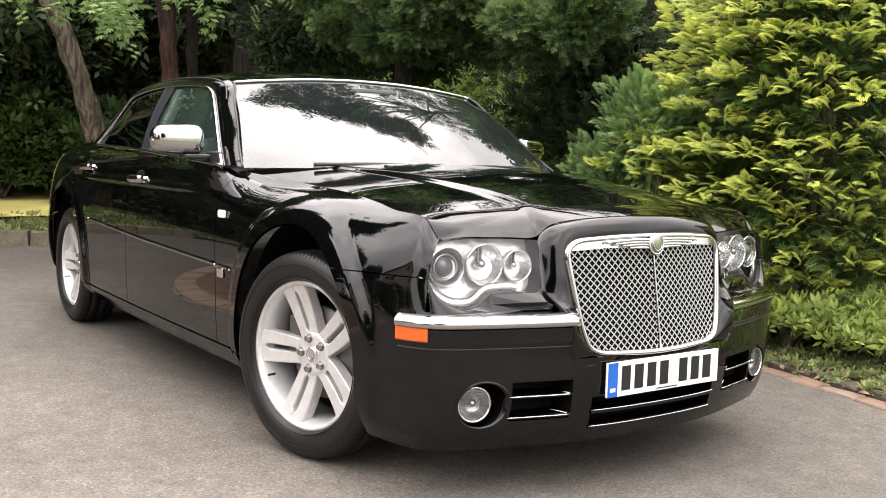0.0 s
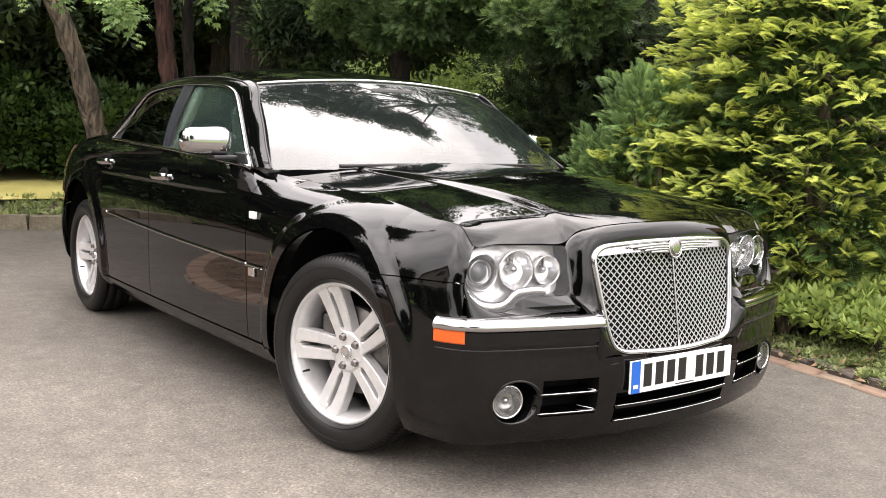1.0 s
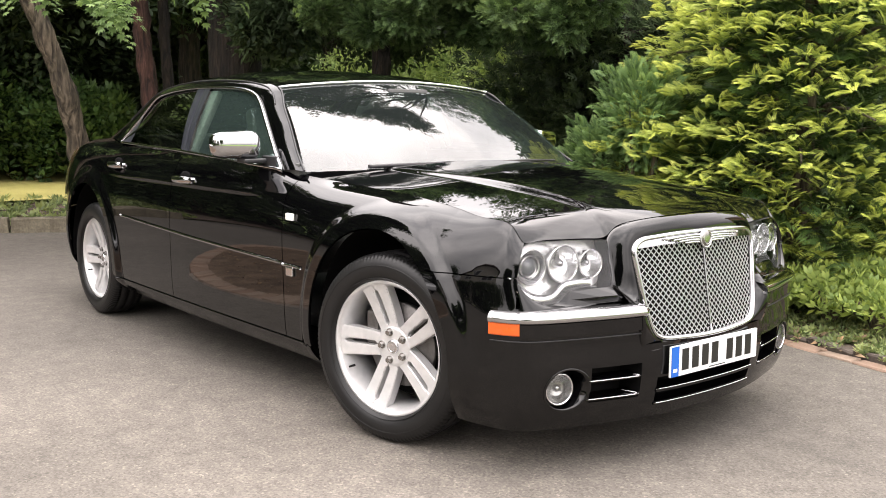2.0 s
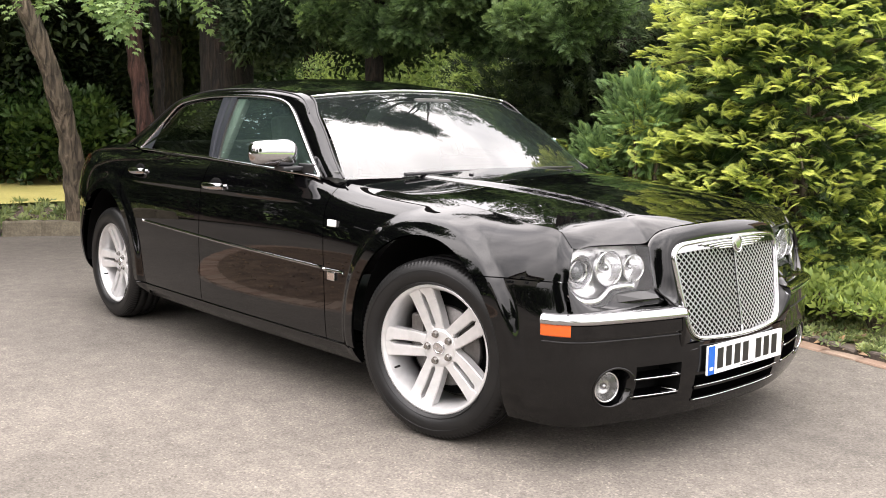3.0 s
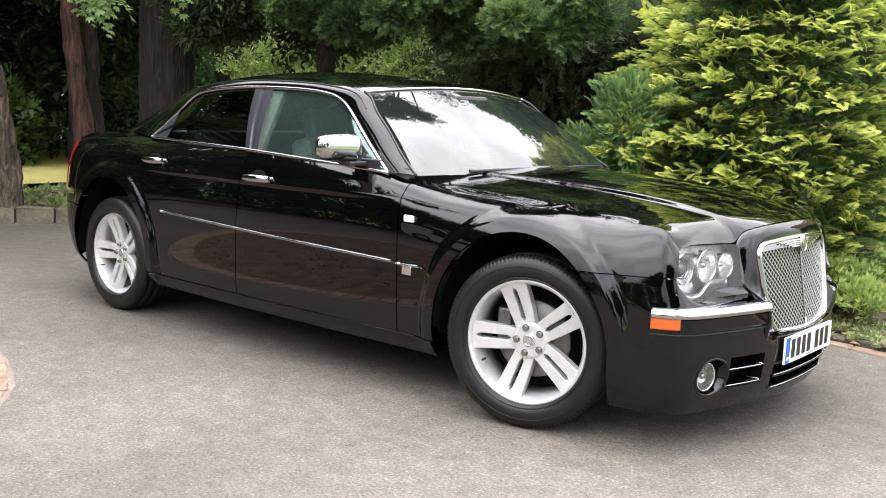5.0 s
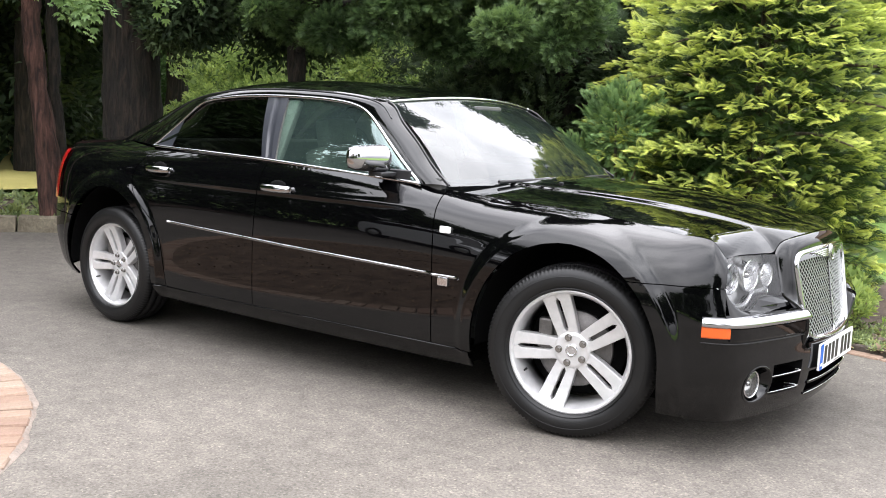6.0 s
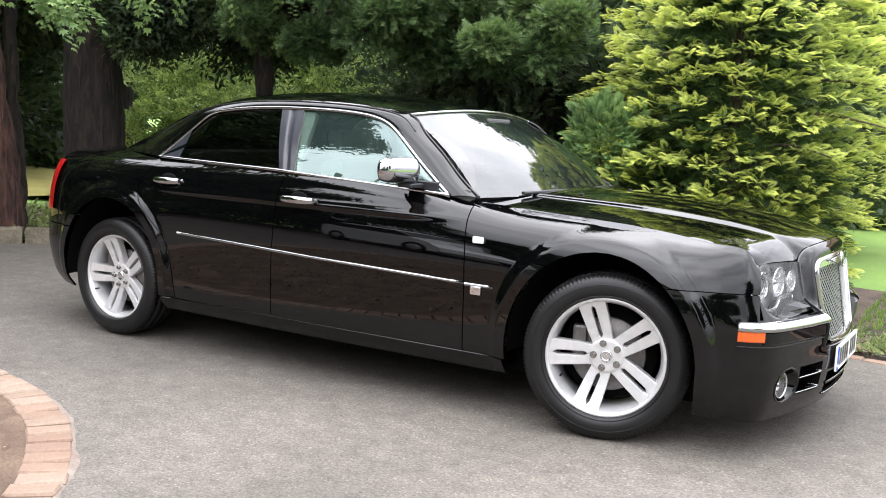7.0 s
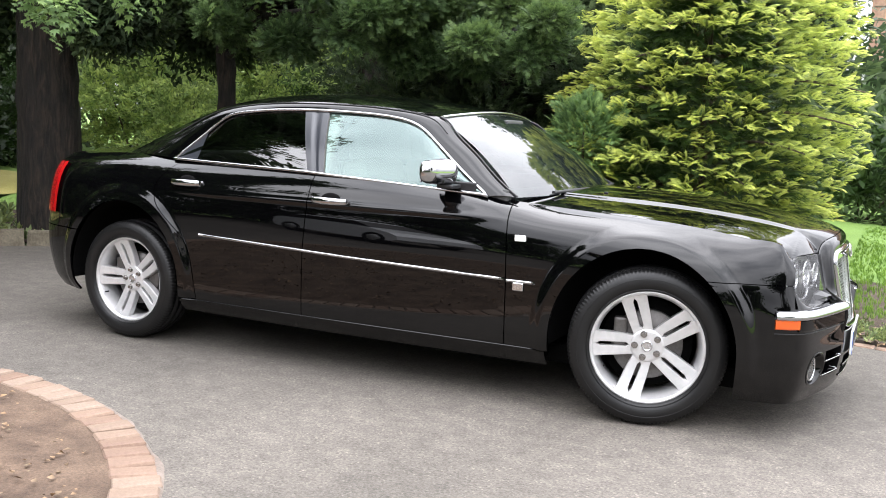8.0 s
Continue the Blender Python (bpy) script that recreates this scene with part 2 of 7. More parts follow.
M_GOLD = leaf_material("golden_cypress_leaf", (0.085, 0.165, 0.04), (0.60, 0.67, 0.18), 0.45)
M_BLUEGREEN = leaf_material("blue_cypress_leaf", (0.06, 0.115, 0.045), (0.28, 0.43, 0.17), 0.45)
M_YEW = leaf_material("dark_conifer_leaf", (0.020, 0.034, 0.016), (0.095, 0.14, 0.065), 0.4)
M_YEWTIP = leaf_material("mid_conifer_leaf", (0.016, 0.036, 0.012), (0.135, 0.215, 0.075), 0.4)
M_MAPLE = leaf_material("maple_leaf", (0.10, 0.17, 0.05), (0.20, 0.30, 0.11), 0.45)
# leaf colour raised to hold sunlight, since no sun patch reaches these shrubs
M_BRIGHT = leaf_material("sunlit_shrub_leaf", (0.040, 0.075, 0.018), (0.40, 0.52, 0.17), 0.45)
# laurel leaf; its dark tone also paints the shade inside the golden cypress
M_LAUREL_SHADE = leaf_material("laurel_and_shade_leaf", (0.03, 0.065, 0.02), (0.075, 0.13, 0.04), 0.3, 0.35)
M_HYPERICUM = leaf_material("low_shrub_leaf", (0.13, 0.20, 0.05), (0.38, 0.47, 0.14), 0.45)
M_COVER = leaf_material("ground_cover_leaf", (0.10, 0.14, 0.05), (0.24, 0.29, 0.12), 0.35)
M_GRASS = leaf_material("grass_blade", (0.08, 0.155, 0.018), (0.19, 0.32, 0.05), 0.4)
M_LITTER = leaf_material("dead_leaf", (0.055, 0.032, 0.018), (0.30, 0.205, 0.125), 0.1)


# ---------------------------------------------------------------- mesh helpers
def make_mesh(name, verts, faces, mat=None, smooth=True, normals=None, uvs=None):
    """verts (n,3); faces: list of tuples or an (m,k) array."""
    me = bpy.data.meshes.new(name)
    verts = np.asarray(verts, dtype=np.float32)
    if isinstance(faces, np.ndarray):
        m, k = faces.shape
        me.vertices.add(len(verts))
        me.vertices.foreach_set("co", verts.ravel())
        me.loops.add(m * k)
        me.loops.foreach_set("vertex_index", faces.astype(np.int32).ravel())
        me.polygons.add(m)
        me.polygons.foreach_set("loop_start", np.arange(0, m * k, k, dtype=np.int32))
        me.polygons.foreach_set("loop_total", np.full(m, k, dtype=np.int32))
    else:
        me.from_pydata([tuple(map(float, v)) for v in verts], [], faces)
    if uvs is not None:
        layer = me.uv_layers.new(name="UVMap")
        idx = np.empty(len(me.loops), dtype=np.int32)
        me.loops.foreach_get("vertex_index", idx)
        layer.data.foreach_set("uv", np.asarray(uvs, dtype=np.float32)[idx].ravel())
    me.update(calc_edges=True)
    me.validate()
    me.polygons.foreach_set("use_smooth", [smooth] * len(me.polygons))
    if normals is not None:
        me.normals_split_custom_set_from_vertices([tuple(map(float, n)) for n in normals])
    if mat:
        me.materials.append(mat)
    return me


def piece(name, me, parent=None, label="", at=None):
    ob = new(name, me)
    if parent:
        ob.parent = parent
    if at is not None:
        ob.matrix_basis = at
    return tagged(ob, label) if label else ob


def part(name, bm, mat, parent, label="", smooth=False):
    """Links a bmesh as one mesh object under a thing."""
    me = bpy.data.meshes.new(name)
    bm.to_mesh(me)
    bm.free()
    me.materials.append(mat)
    if smooth:
        me.polygons.foreach_set("use_smooth", [True] * len(me.polygons))
    return piece(name, me, parent, label)


def box(bm, c, size, bevel=0.0, rot=None, seg=2):
    m = Matrix.Translation(c) @ (rot.to_4x4() if rot else Matrix()) @ Matrix.Diagonal((*size, 1))
    r = bmesh.ops.create_cube(bm, size=1, matrix=m)
    if bevel:
        edges = list({e for v in r["verts"] for e in v.link_edges})
        bmesh.ops.bevel(bm, geom=edges, offset=bevel, segments=seg, affect="EDGES", profile=0.6)
    return bm


def spline(knots, values):
    """Natural cubic spline through rows of values at the given knots."""
    t, v = np.asarray(knots, float), np.asarray(values, float)
    n = len(t)
    h = np.diff(t)
    a = np.zeros((n, n))
    r = np.zeros((n,) + v.shape[1:])
    a[0, 0] = a[-1, -1] = 1
    for i in range(1, n - 1):
        a[i, i - 1], a[i, i], a[i, i + 1] = h[i - 1], 2 * (h[i - 1] + h[i]), h[i]
        r[i] = 6 * ((v[i + 1] - v[i]) / h[i] - (v[i] - v[i - 1]) / h[i - 1])
    k = np.linalg.solve(a, r)

    def f(x):
        x = np.clip(np.asarray(x, float), t[0], t[-1])
        i = np.clip(np.searchsorted(t, x, side="right") - 1, 0, n - 2)
        d, e = x - t[i], t[i + 1] - x
        hh = h[i]
        if v.ndim > 1:
            d, e, hh = d[..., None], e[..., None], hh[..., None]
        return (k[i] * e**3 + k[i + 1] * d**3) / (6 * hh) + (v[i] / hh - k[i] * hh / 6) * e + (v[i + 1] / hh - k[i + 1] * hh / 6) * d

    return f


def through_points(points):
    p = np.asarray(points, float)
    t = np.r_[0, np.cumsum(np.linalg.norm(np.diff(p, axis=0), axis=1))]
    return spline(t / t[-1], p), t


def grid_faces(n, m):
    i, j = np.meshgrid(np.arange(n - 1), np.arange(m - 1), indexing="ij")
    a = (i * m + j).ravel()
    return np.stack([a, a + m, a + m + 1, a + 1], 1)


def tube(points, radius, seg=8, closed=False, flat=1.0, up=(0, 0, 1)):
    """Verts and faces of a pipe along points; flat squeezes it across up; radius may be a list."""
    p = np.asarray(points, float)
    n = len(p)
    rad = np.broadcast_to(np.asarray(radius, float), (n,))
    t = (np.roll(p, -1, 0) - np.roll(p, 1, 0)) if closed else np.gradient(p, axis=0)
    t /= np.linalg.norm(t, axis=1, keepdims=True) + 1e-12
    u = np.cross(t, np.asarray(up, float))
    bad = np.linalg.norm(u, axis=1) < 1e-3
    u[bad] = np.cross(t[bad], (1, 0, 0.01))
    u /= np.linalg.norm(u, axis=1, keepdims=True)
    w = np.cross(u, t)
    ang = np.arange(seg) * 2 * np.pi / seg
    v = p[:, None] + rad[:, None, None] * (np.cos(ang)[None, :, None] * u[:, None] * flat + np.sin(ang)[None, :, None] * w[:, None])
    faces = []
    for i in range(n if closed else n - 1):
        k = (i + 1) % n
        for j in range(seg):
            faces.append((i * seg + j, k * seg + j, k * seg + (j + 1) % seg, i * seg + (j + 1) % seg))
    if not closed:
        faces += [tuple(range(seg))[::-1], tuple((n - 1) * seg + j for j in range(seg))]
    return v.reshape(-1, 3), faces


def revolve(profile, seg, axis_y=True, closed=True):
    """Turn a profile of (radius, across) round the y axis."""
    p = np.asarray(profile, float)
    a = np.arange(seg) * 2 * np.pi / seg
    v = np.stack([np.cos(a)[:, None] * p[None, :, 0], np.broadcast_to(p[None, :, 1], (seg, len(p))), np.sin(a)[:, None] * p[None, :, 0]], -1)
    m = len(p)
    faces = []
    for i in range(seg):
        k = (i + 1) % seg
        for j in range(m - 1):
            faces.append((i * m + j, i * m + j + 1, k * m + j + 1, k * m + j))
    return v.reshape(-1, 3), faces

# ---------------------------------------------------------------- ground
EDGE = [(-11.5, -15.2), (-9.6, -5.5), (-8.2, -1.4), (-7.75, -0.2), (-7.3, 0.55), (-6.85, 1.08), (-6.4, 1.52), (-5.4, 2.02), (-4.0, 2.2),
        (-2.0, 2.13), (-0.6, 2.0), (0.0, 1.87), (0.6, 1.74), (1.3, 1.58), (3.0, 1.25), (6.0, 0.9), (12.0, 0.6)]
edge_curve, _ = through_points(EDGE)
edge_pts = edge_curve(np.linspace(0, 1, 161))
ISLE, ISLE_R = (-3.07, -4.26), 2.445


def edge_normal(p):
    t = np.gradient(p, axis=0)
    n = np.stack([-t[:, 1], t[:, 0]], 1)
    return n / np.linalg.norm(n, axis=1, keepdims=True)


edge_out = edge_normal(edge_pts)


def strip_between(name, a, b, za, zb, mat, rows=6, rough=0.0, kind="structure"):
    n = len(a)
    w = np.linspace(0, 1, rows)[None, :, None]
    p = a[:, None] * (1 - w) + b[:, None] * w
    zz = np.broadcast_to(za + (zb - za) * w[..., 0], (n, rows)).copy()
    if rough:
        rng = np.random.default_rng(5)
        zz[:, 1:-1] += rng.normal(0, rough, (n, rows - 2))
    v = np.dstack([p, zz[..., None]]).reshape(-1, 3)
    return tagged(piece(name, make_mesh(name, v, grid_faces(n, rows)[:, ::-1], mat)), kind=kind)


def flat_sheet(name, x0, x1, y0, y1, z, mat, n=2):
    xs, ys = np.linspace(x0, x1, n), np.linspace(y0, y1, n)
    g = np.stack(np.meshgrid(xs, ys, indexing="ij"), -1).reshape(-1, 2)
    return piece(name, make_mesh(name, np.c_[g, np.full(len(g), z)], grid_faces(n, n), mat, False))


ground = tagged(flat_sheet("ground", -400, 400, -400, 400, -0.06, M_LAWN, 9), "wide mown grass ground round the driveway", "ground", kind="structure")
# driveway: from the planted edge towards the open side
drive_far = np.stack([np.linspace(-11.5, 14, 161), np.full(161, -18.5)], 1)
driveway = strip_between("driveway", drive_far, edge_pts + 0.02 * edge_out, 0.0, 0.0, M_TARMAC, 40)
tagged(driveway, "worn grey tarmac driveway with fine stone grain", "driveway")
bed_w = np.interp(edge_pts[:, 0], [.5, 1.3], [1.9, .22])[:, None]       # the bed narrows to a strip beside the lawn
bed = strip_between("planting_bed", edge_pts + 0.06 * edge_out, edge_pts + bed_w * edge_out, 0.03, 0.16, M_SOIL, 24, 0.012)
tagged(bed, "brown soil planting bed strewn with dead leaves", "flower bed")
lawn = strip_between("lawn", edge_pts + (bed_w - .03) * edge_out, edge_pts + 26 * edge_out, 0.135, 0.5, M_LAWN, 30, 0.02)
tagged(lawn, "green mown lawn behind the planting bed", "lawn")
# dry patch of lawn by the far trunks
g = np.stack(np.meshgrid(np.linspace(-18, -9.3, 40), np.linspace(-2.6, 6.0, 36), indexing="ij"), -1).reshape(-1, 2)
dry = tagged(piece("dry_lawn", make_mesh("dry_lawn", np.c_[g, 0.175 + 0.024 * (-8.2 - g[:, 0])], grid_faces(40, 36), M_DRYLAWN)), "yellowed dry strip of lawn under the trees", "lawn", kind="structure")

# ---------------------------------------------------------------- the black saloon
car = tagged(new("saloon_car"), "polished black four-door saloon car with chrome trim, parked on tarmac", "car")

# plan outline of half the body, from the middle of the tail to the middle of the nose
OUTLINE = [(-3.97, 0), (-3.965, .3), (-3.92, .58), (-3.80, .78), (-3.6, .88), (-3.3, .922), (-3.05, .932), (-2.5, .938), (-1.8, .944), (-1.2, .944),
           (-.6, .938), (0, .935), (.25, .925), (.42, .897), (.56, .850), (.64, .812), (.685, .768), (.718, .70), (.752, .60), (.81, .40), (.845, .2), (.853, 0)]
out_f, out_t = through_points(OUTLINE)
_ss = np.linspace(0, 1, 4001)
_oo = out_f(_ss)
_side = (_oo[:, 1] > 0.5)


def s_of_x(x):
    return np.interp(x, _oo[_side, 0], _ss[_side])


# sections: (inset from the outline, height), low to high, at stations along x
SECTIONS = {
    -4.0: [(.10, .25), (.05, .31), (.02, .40), (.0, .50), (.0, .60), (.02, .70), (.035, .80), (.045, .88), (.06, .95), (.085, 1.01), (.13, 1.05)],
    -3.6: [(.07, .24), (.035, .30), (.012, .40), (.0, .50), (.0, .60), (.002, .70), (.012, .80), (.03, .885), (.06, .96), (.11, 1.025), (.18, 1.06)],
    -3.05: [(.06, .22), (.025, .28), (.008, .37), (.0, .48), (.0, .60), (.0, .70), (.006, .80), (.022, .89), (.055, .97), (.11, 1.04), (.18, 1.085)],
    -2.7: [(.055, .22), (.018, .28), (.006, .37), (.002, .48), (.0, .60), (.0, .70), (.003, .80), (.014, .88), (.036, .95), (.075, 1.01), (.125, 1.06)],
    -1.8: [(.055, .215), (.018, .275), (.006, .36), (.002, .48), (.0, .60), (.0, .70), (.003, .79), (.010, .865), (.026, .93), (.052, .99), (.088, 1.04)],
    -.85: [(.055, .215), (.018, .275), (.006, .36), (.002, .48), (.0, .60), (.0, .69), (.003, .77), (.010, .84), (.026, .90), (.055, .955), (.098, .993)],
    -.45: [(.055, .215), (.018, .275), (.006, .36), (.002, .48), (.0, .60), (.0, .685), (.004, .76), (.014, .825), (.045, .885), (.105, .93), (.18, .957)],
    .05: [(.055, .21), (.018, .275), (.006, .36), (.0, .48), (.0, .60), (.003, .68), (.013, .75), (.035, .81), (.074, .865), (.130, .904), (.195, .928)],
    .32: [(.05, .19), (.015, .26), (.003, .36), (.0, .47), (.0, .57), (.005, .65), (.016, .71), (.038, .775), (.074, .832), (.118, .873), (.172, .902)],
    .50: [(.045, .175), (.015, .245), (.0, .355), (.0, .465), (.0, .565), (.006, .64), (.014, .70), (.034, .765), (.062, .818), (.092, .857), (.125, .884)],
    .60: [(.045, .17), (.015, .24), (.0, .35), (.0, .46), (.0, .555), (.008, .605), (.020, .69), (.032, .748), (.050, .795), (.073, .837), (.100, .866)],
    .66: [(.045, .168), (.015, .238), (.0, .35), (.0, .46), (.0, .555), (.012, .605), (.030, .68), (.038, .73), (.052, .77), (.070, .795), (.090, .812)],
    .72: [(.05, .165), (.02, .235), (.0, .35), (.0, .46), (.0, .56), (.022, .60), (.045, .66), (.055, .72), (.065, .77), (.08, .80), (.10, .815)],
    .80: [(.05, .165), (.02, .235), (.0, .35), (.0, .46), (.0, .56), (.055, .60), (.07, .66), (.075, .72), (.08, .77), (.09, .80), (.115, .82)],
    .86: [(.05, .165), (.02, .235), (.0, .35), (.0, .46), (.0, .56), (.06, .60), (.07, .66), (.075, .72), (.08, .77), (.09, .81), (.115, .84)],
}
_sx = np.array(sorted(SECTIONS))
_sec = spline(_sx, np.array([SECTIONS[x] for x in _sx]).reshape(len(_sx), -1))
_secl = np.array([SECTIONS[x] for x in _sx]).reshape(len(_sx), -1)
NQ = 11
WHEEL_F, WHEEL_R, HUB_Z = 0.0, -3.048, 0.362
ARCH_A, ARCH_B = 0.425, 0.455


def smooth_step(x, a, b):
    t = np.clip((x - a) / (b - a), 0, 1)
    return t * t * (3 - 2 * t)


def body(s, q):
    """Point of the right-hand shell (y counted outwards) at outline place s and section place q."""
    s, q = np.broadcast_arrays(np.asarray(s, float), np.asarray(q, float))
    o = out_f(s)
    e = 1e-4
    d = out_f(np.clip(s + e, 0, 1)) - out_f(np.clip(s - e, 0, 1))
    d /= np.linalg.norm(d, axis=-1, keepdims=True)
    nrm = np.stack([d[..., 1], -d[..., 0]], -1) * -1
    x = o[..., 0]
    c = np.stack([np.interp(x, _sx, _secl[:, i]) for i in range(_secl.shape[1])], -1) * 0.5 + _sec(x) * 0.5
    c = c.reshape(*x.shape, NQ, 2)
    g = np.clip(q, 0, 1) * (NQ - 1)
    i = np.clip(g.astype(int), 0, NQ - 2)
    f = (g - i)[..., None]

    def pick(k):
        k = np.clip(k, 0, NQ - 1)
        return np.take_along_axis(c, k[..., None, None].repeat(2, -1), axis=-2)[..., 0, :]

    p0, p1, p2, p3 = pick(i - 1), pick(i), pick(i + 1), pick(i + 2)
    m1, m2 = (p2 - p0) / 2, (p3 - p1) / 2
    iz = (2 * f**3 - 3 * f**2 + 1) * p1 + (f**3 - 2 * f**2 + f) * m1 + (-2 * f**3 + 3 * f**2) * p2 + (f**3 - f**2) * m2
    inset, z = iz[..., 0], iz[..., 1]
    # flared wheel-arch lips
    for wx, amp in ((WHEEL_F, 0.020), (WHEEL_R, 0.022)):
        r = np.hypot((x - wx) / ARCH_A, (z - HUB_Z) / ARCH_B)
        low = smooth_step(z, 0.18, 0.34)
        inset = inset - amp * (1 - smooth_step(r, 1.10, 1.24)) * low * (np.abs(x - wx) < 0.75)
    # shoulder crease through the door handles
    inset = inset - 0.008 * np.exp(-((z - 0.897) / 0.017) ** 2) * smooth_step(-x, 0.55, 1.0) * smooth_step(x, -3.0, -2.4)
    return np.stack([o[..., 0] - nrm[..., 0] * inset, o[..., 1] - nrm[..., 1] * inset, z], -1)


def body_normal(s, q):
    e = 6e-4
    ds = body(np.clip(s + e, 0, 1), q) - body(np.clip(s - e, 0, 1), q)
    dq = body(s, np.clip(q + 4 * e, 0, 1)) - body(s, np.clip(q - 4 * e, 0, 1))
    n = np.cross(dq, ds)
    n /= np.linalg.norm(n, axis=-1, keepdims=True) + 1e-12
    return n


_zq = np.linspace(0, 1, 201)


def q_of_z(s, z):
    s, z = np.broadcast_arrays(np.asarray(s, float), np.asarray(z, float))
    flat = []
    ss, inv = np.unique(s.ravel().round(5), return_inverse=True)
    tab = body(ss[:, None], _zq[None])[..., 2]
    tab = np.maximum.accumulate(tab, axis=1)
    zf = z.ravel()
    for k in range(len(zf)):
        flat.append(np.interp(zf[k], tab[inv[k]], _zq))
    return np.array(flat).reshape(s.shape)




def shell(name, s, q, mat, parent, label="", lip=0.012, sides=(1, -1), lift=0.0):
    """A body panel over a grid of (s, q), with its edges folded inwards; one for each side of the car."""
    n, m = s.shape
    p = body(s, q)
    nn = body_normal(s, q)
    if np.mean(np.sum(nn * (p - [-1.5, 0, .5]) * [1, 1, 0], -1)) < 0:
        nn = -nn
    p = p + lift * nn
    v, w = p.reshape(-1, 3), nn.reshape(-1, 3)
    f = grid_faces(n, m)
    if lip:
        idx = np.arange(n * m).reshape(n, m)
        ring = np.r_[idx[:, 0], idx[-1, 1:], idx[-2::-1, -1], idx[0, -2:0:-1]]
        k = len(v)
        inner = v[ring] - lip * w[ring]
        edge = v[ring]
        v = np.r_[v, edge, inner]
        side = np.roll(edge, -1, 0) - np.roll(edge, 1, 0)
        wn2 = np.cross(side, w[ring])
        wn2 /= np.linalg.norm(wn2, axis=1, keepdims=True) + 1e-9
        out = np.sign(np.sum(wn2 * (edge - edge.mean(0)), axis=1, keepdims=True))
        wn2 = wn2 * np.where(out == 0, 1, out)
        w = np.r_[w, wn2, wn2]
        L = len(ring)
        j = np.arange(L)
        f = np.r_[f, np.stack([k + j, k + L + j, k + L + (j + 1) % L, k + (j + 1) % L], 1)]
    obs = []
    a, b, c = v[f[0, 0]], v[f[0, 1]], v[f[0, 2]]
    if np.dot(np.cross(b - a, c - b), w[f[0, 0]]) < 0:
        f = f[:, ::-1]
    for side in sides:
        sv, sw = v * [1, side, 1], w * [1, side, 1]
        ff = f if side == 1 else f[:, ::-1]
        obs.append(piece(name, make_mesh(name, sv, ff, mat, True, sw), parent, label))
    return obs


# seen from above y runs to the car's left; the shell above is built for +y and mirrored
def cut_mid(z):      # gap between the doors
    return np.interp(z, [.2, .64, .88, 1.05], [-1.805, -1.80, -1.785, -1.785])


def cut_front(z):    # front edge of the front door
    return np.interp(z, [.2, .6, .8, 1.0], [-.648, -.650, -.658, -.675])


def cut_rear(z):     # rear edge of the rear door, sweeping round the arch
    f = spline([.2, .35, .5, .63, .75, .85, .93, 1.0, 1.07], [-2.50, -2.52, -2.545, -2.60, -2.725, -2.815, -2.82, -2.775, -2.70])
    return f(z)


def panel_between(name, x0, x1, z0, z1, n, m, **kw):
    """A panel between two edges x0(z), x1(z) and heights z0, z1 (numbers, or 'top')."""
    a = np.linspace(0, 1, n)[:, None]
    b = np.linspace(0, 1, m)[None, :]
    xm = 0.5 * (x0(0.6) + x1(0.6))
    s_mid = s_of_x(xm)
    s = np.full((n, m), float(s_mid))
    q = np.zeros((n, m))
    for _ in range(3):
        q0 = np.zeros((n, m)) if z0 == "bottom" else q_of_z(s, np.full((n, m), z0))
        q1 = np.ones((n, m)) if z1 == "top" else q_of_z(s, np.full((n, m), z1))
        q = q0 + (q1 - q0) * b
        z = body(s, q)[..., 2]
        s = s_of_x(x0(z) + (x1(z) - x0(z)) * a)
    return shell(name, s, q, M_PAINT, kw.pop("parent", car), **kw)


GAP = 0.0028
ZTOP = HUB_Z + ARCH_B - 0.001


def arch_x(wx, sign):
    def f(z):
        r = np.sqrt(np.clip(1 - (np.clip(np.asarray(z, float) - HUB_Z, 0, ARCH_B) / ARCH_B) ** 2, 0, 1))
        return wx + sign * ARCH_A * r
    return f


const = lambda v: (lambda z: v + 0 * np.asarray(z, float))
doors = panel_between("front_door", lambda z: cut_mid(z) + GAP, lambda z: cut_front(z) - GAP, 0.292, "top", 60, 50)
rear_doors = panel_between("rear_door", lambda z: cut_rear(z) + GAP, lambda z: cut_mid(z) - GAP, 0.292, "top", 54, 50)
panel_between("sill", const(-2.62), const(-.44), "bottom", 0.287, 60, 8)
# front wings
panel_between("front_wing", lambda z: cut_front(z) + GAP, arch_x(WHEEL_F, -1), 0.292, ZTOP, 44, 40)
wing_nose = lambda z: np.interp(z, [.60, .70, .76, .80, .812], [.648, .648, .655, .662, .666])     # where the wing meets the lamp
panel_between("front_wing", lambda z: cut_front(z) + GAP, wing_nose, ZTOP, "top", 110, 26)
panel_between("front_wing", arch_x(WHEEL_F, 1), wing_nose, 0.7015, ZTOP, 40, 14)
panel_between("front_bumper", arch_x(WHEEL_F, 1), wing_nose, "bottom", 0.6975, 30, 44)
# rear wings
panel_between("rear_wing", arch_x(WHEEL_R, 1), lambda z: cut_rear(z) - GAP, 0.30, ZTOP, 30, 40)
panel_between("rear_wing", const(-3.70), lambda z: cut_rear(z) - GAP, ZTOP, "top", 60, 24)
panel_between("rear_wing", const(-3.70), arch_x(WHEEL_R, -1), 0.62, ZTOP, 30, 20)
panel_between("rear_bumper", const(-3.70), arch_x(WHEEL_R, -1), "bottom", 0.614, 30, 30)


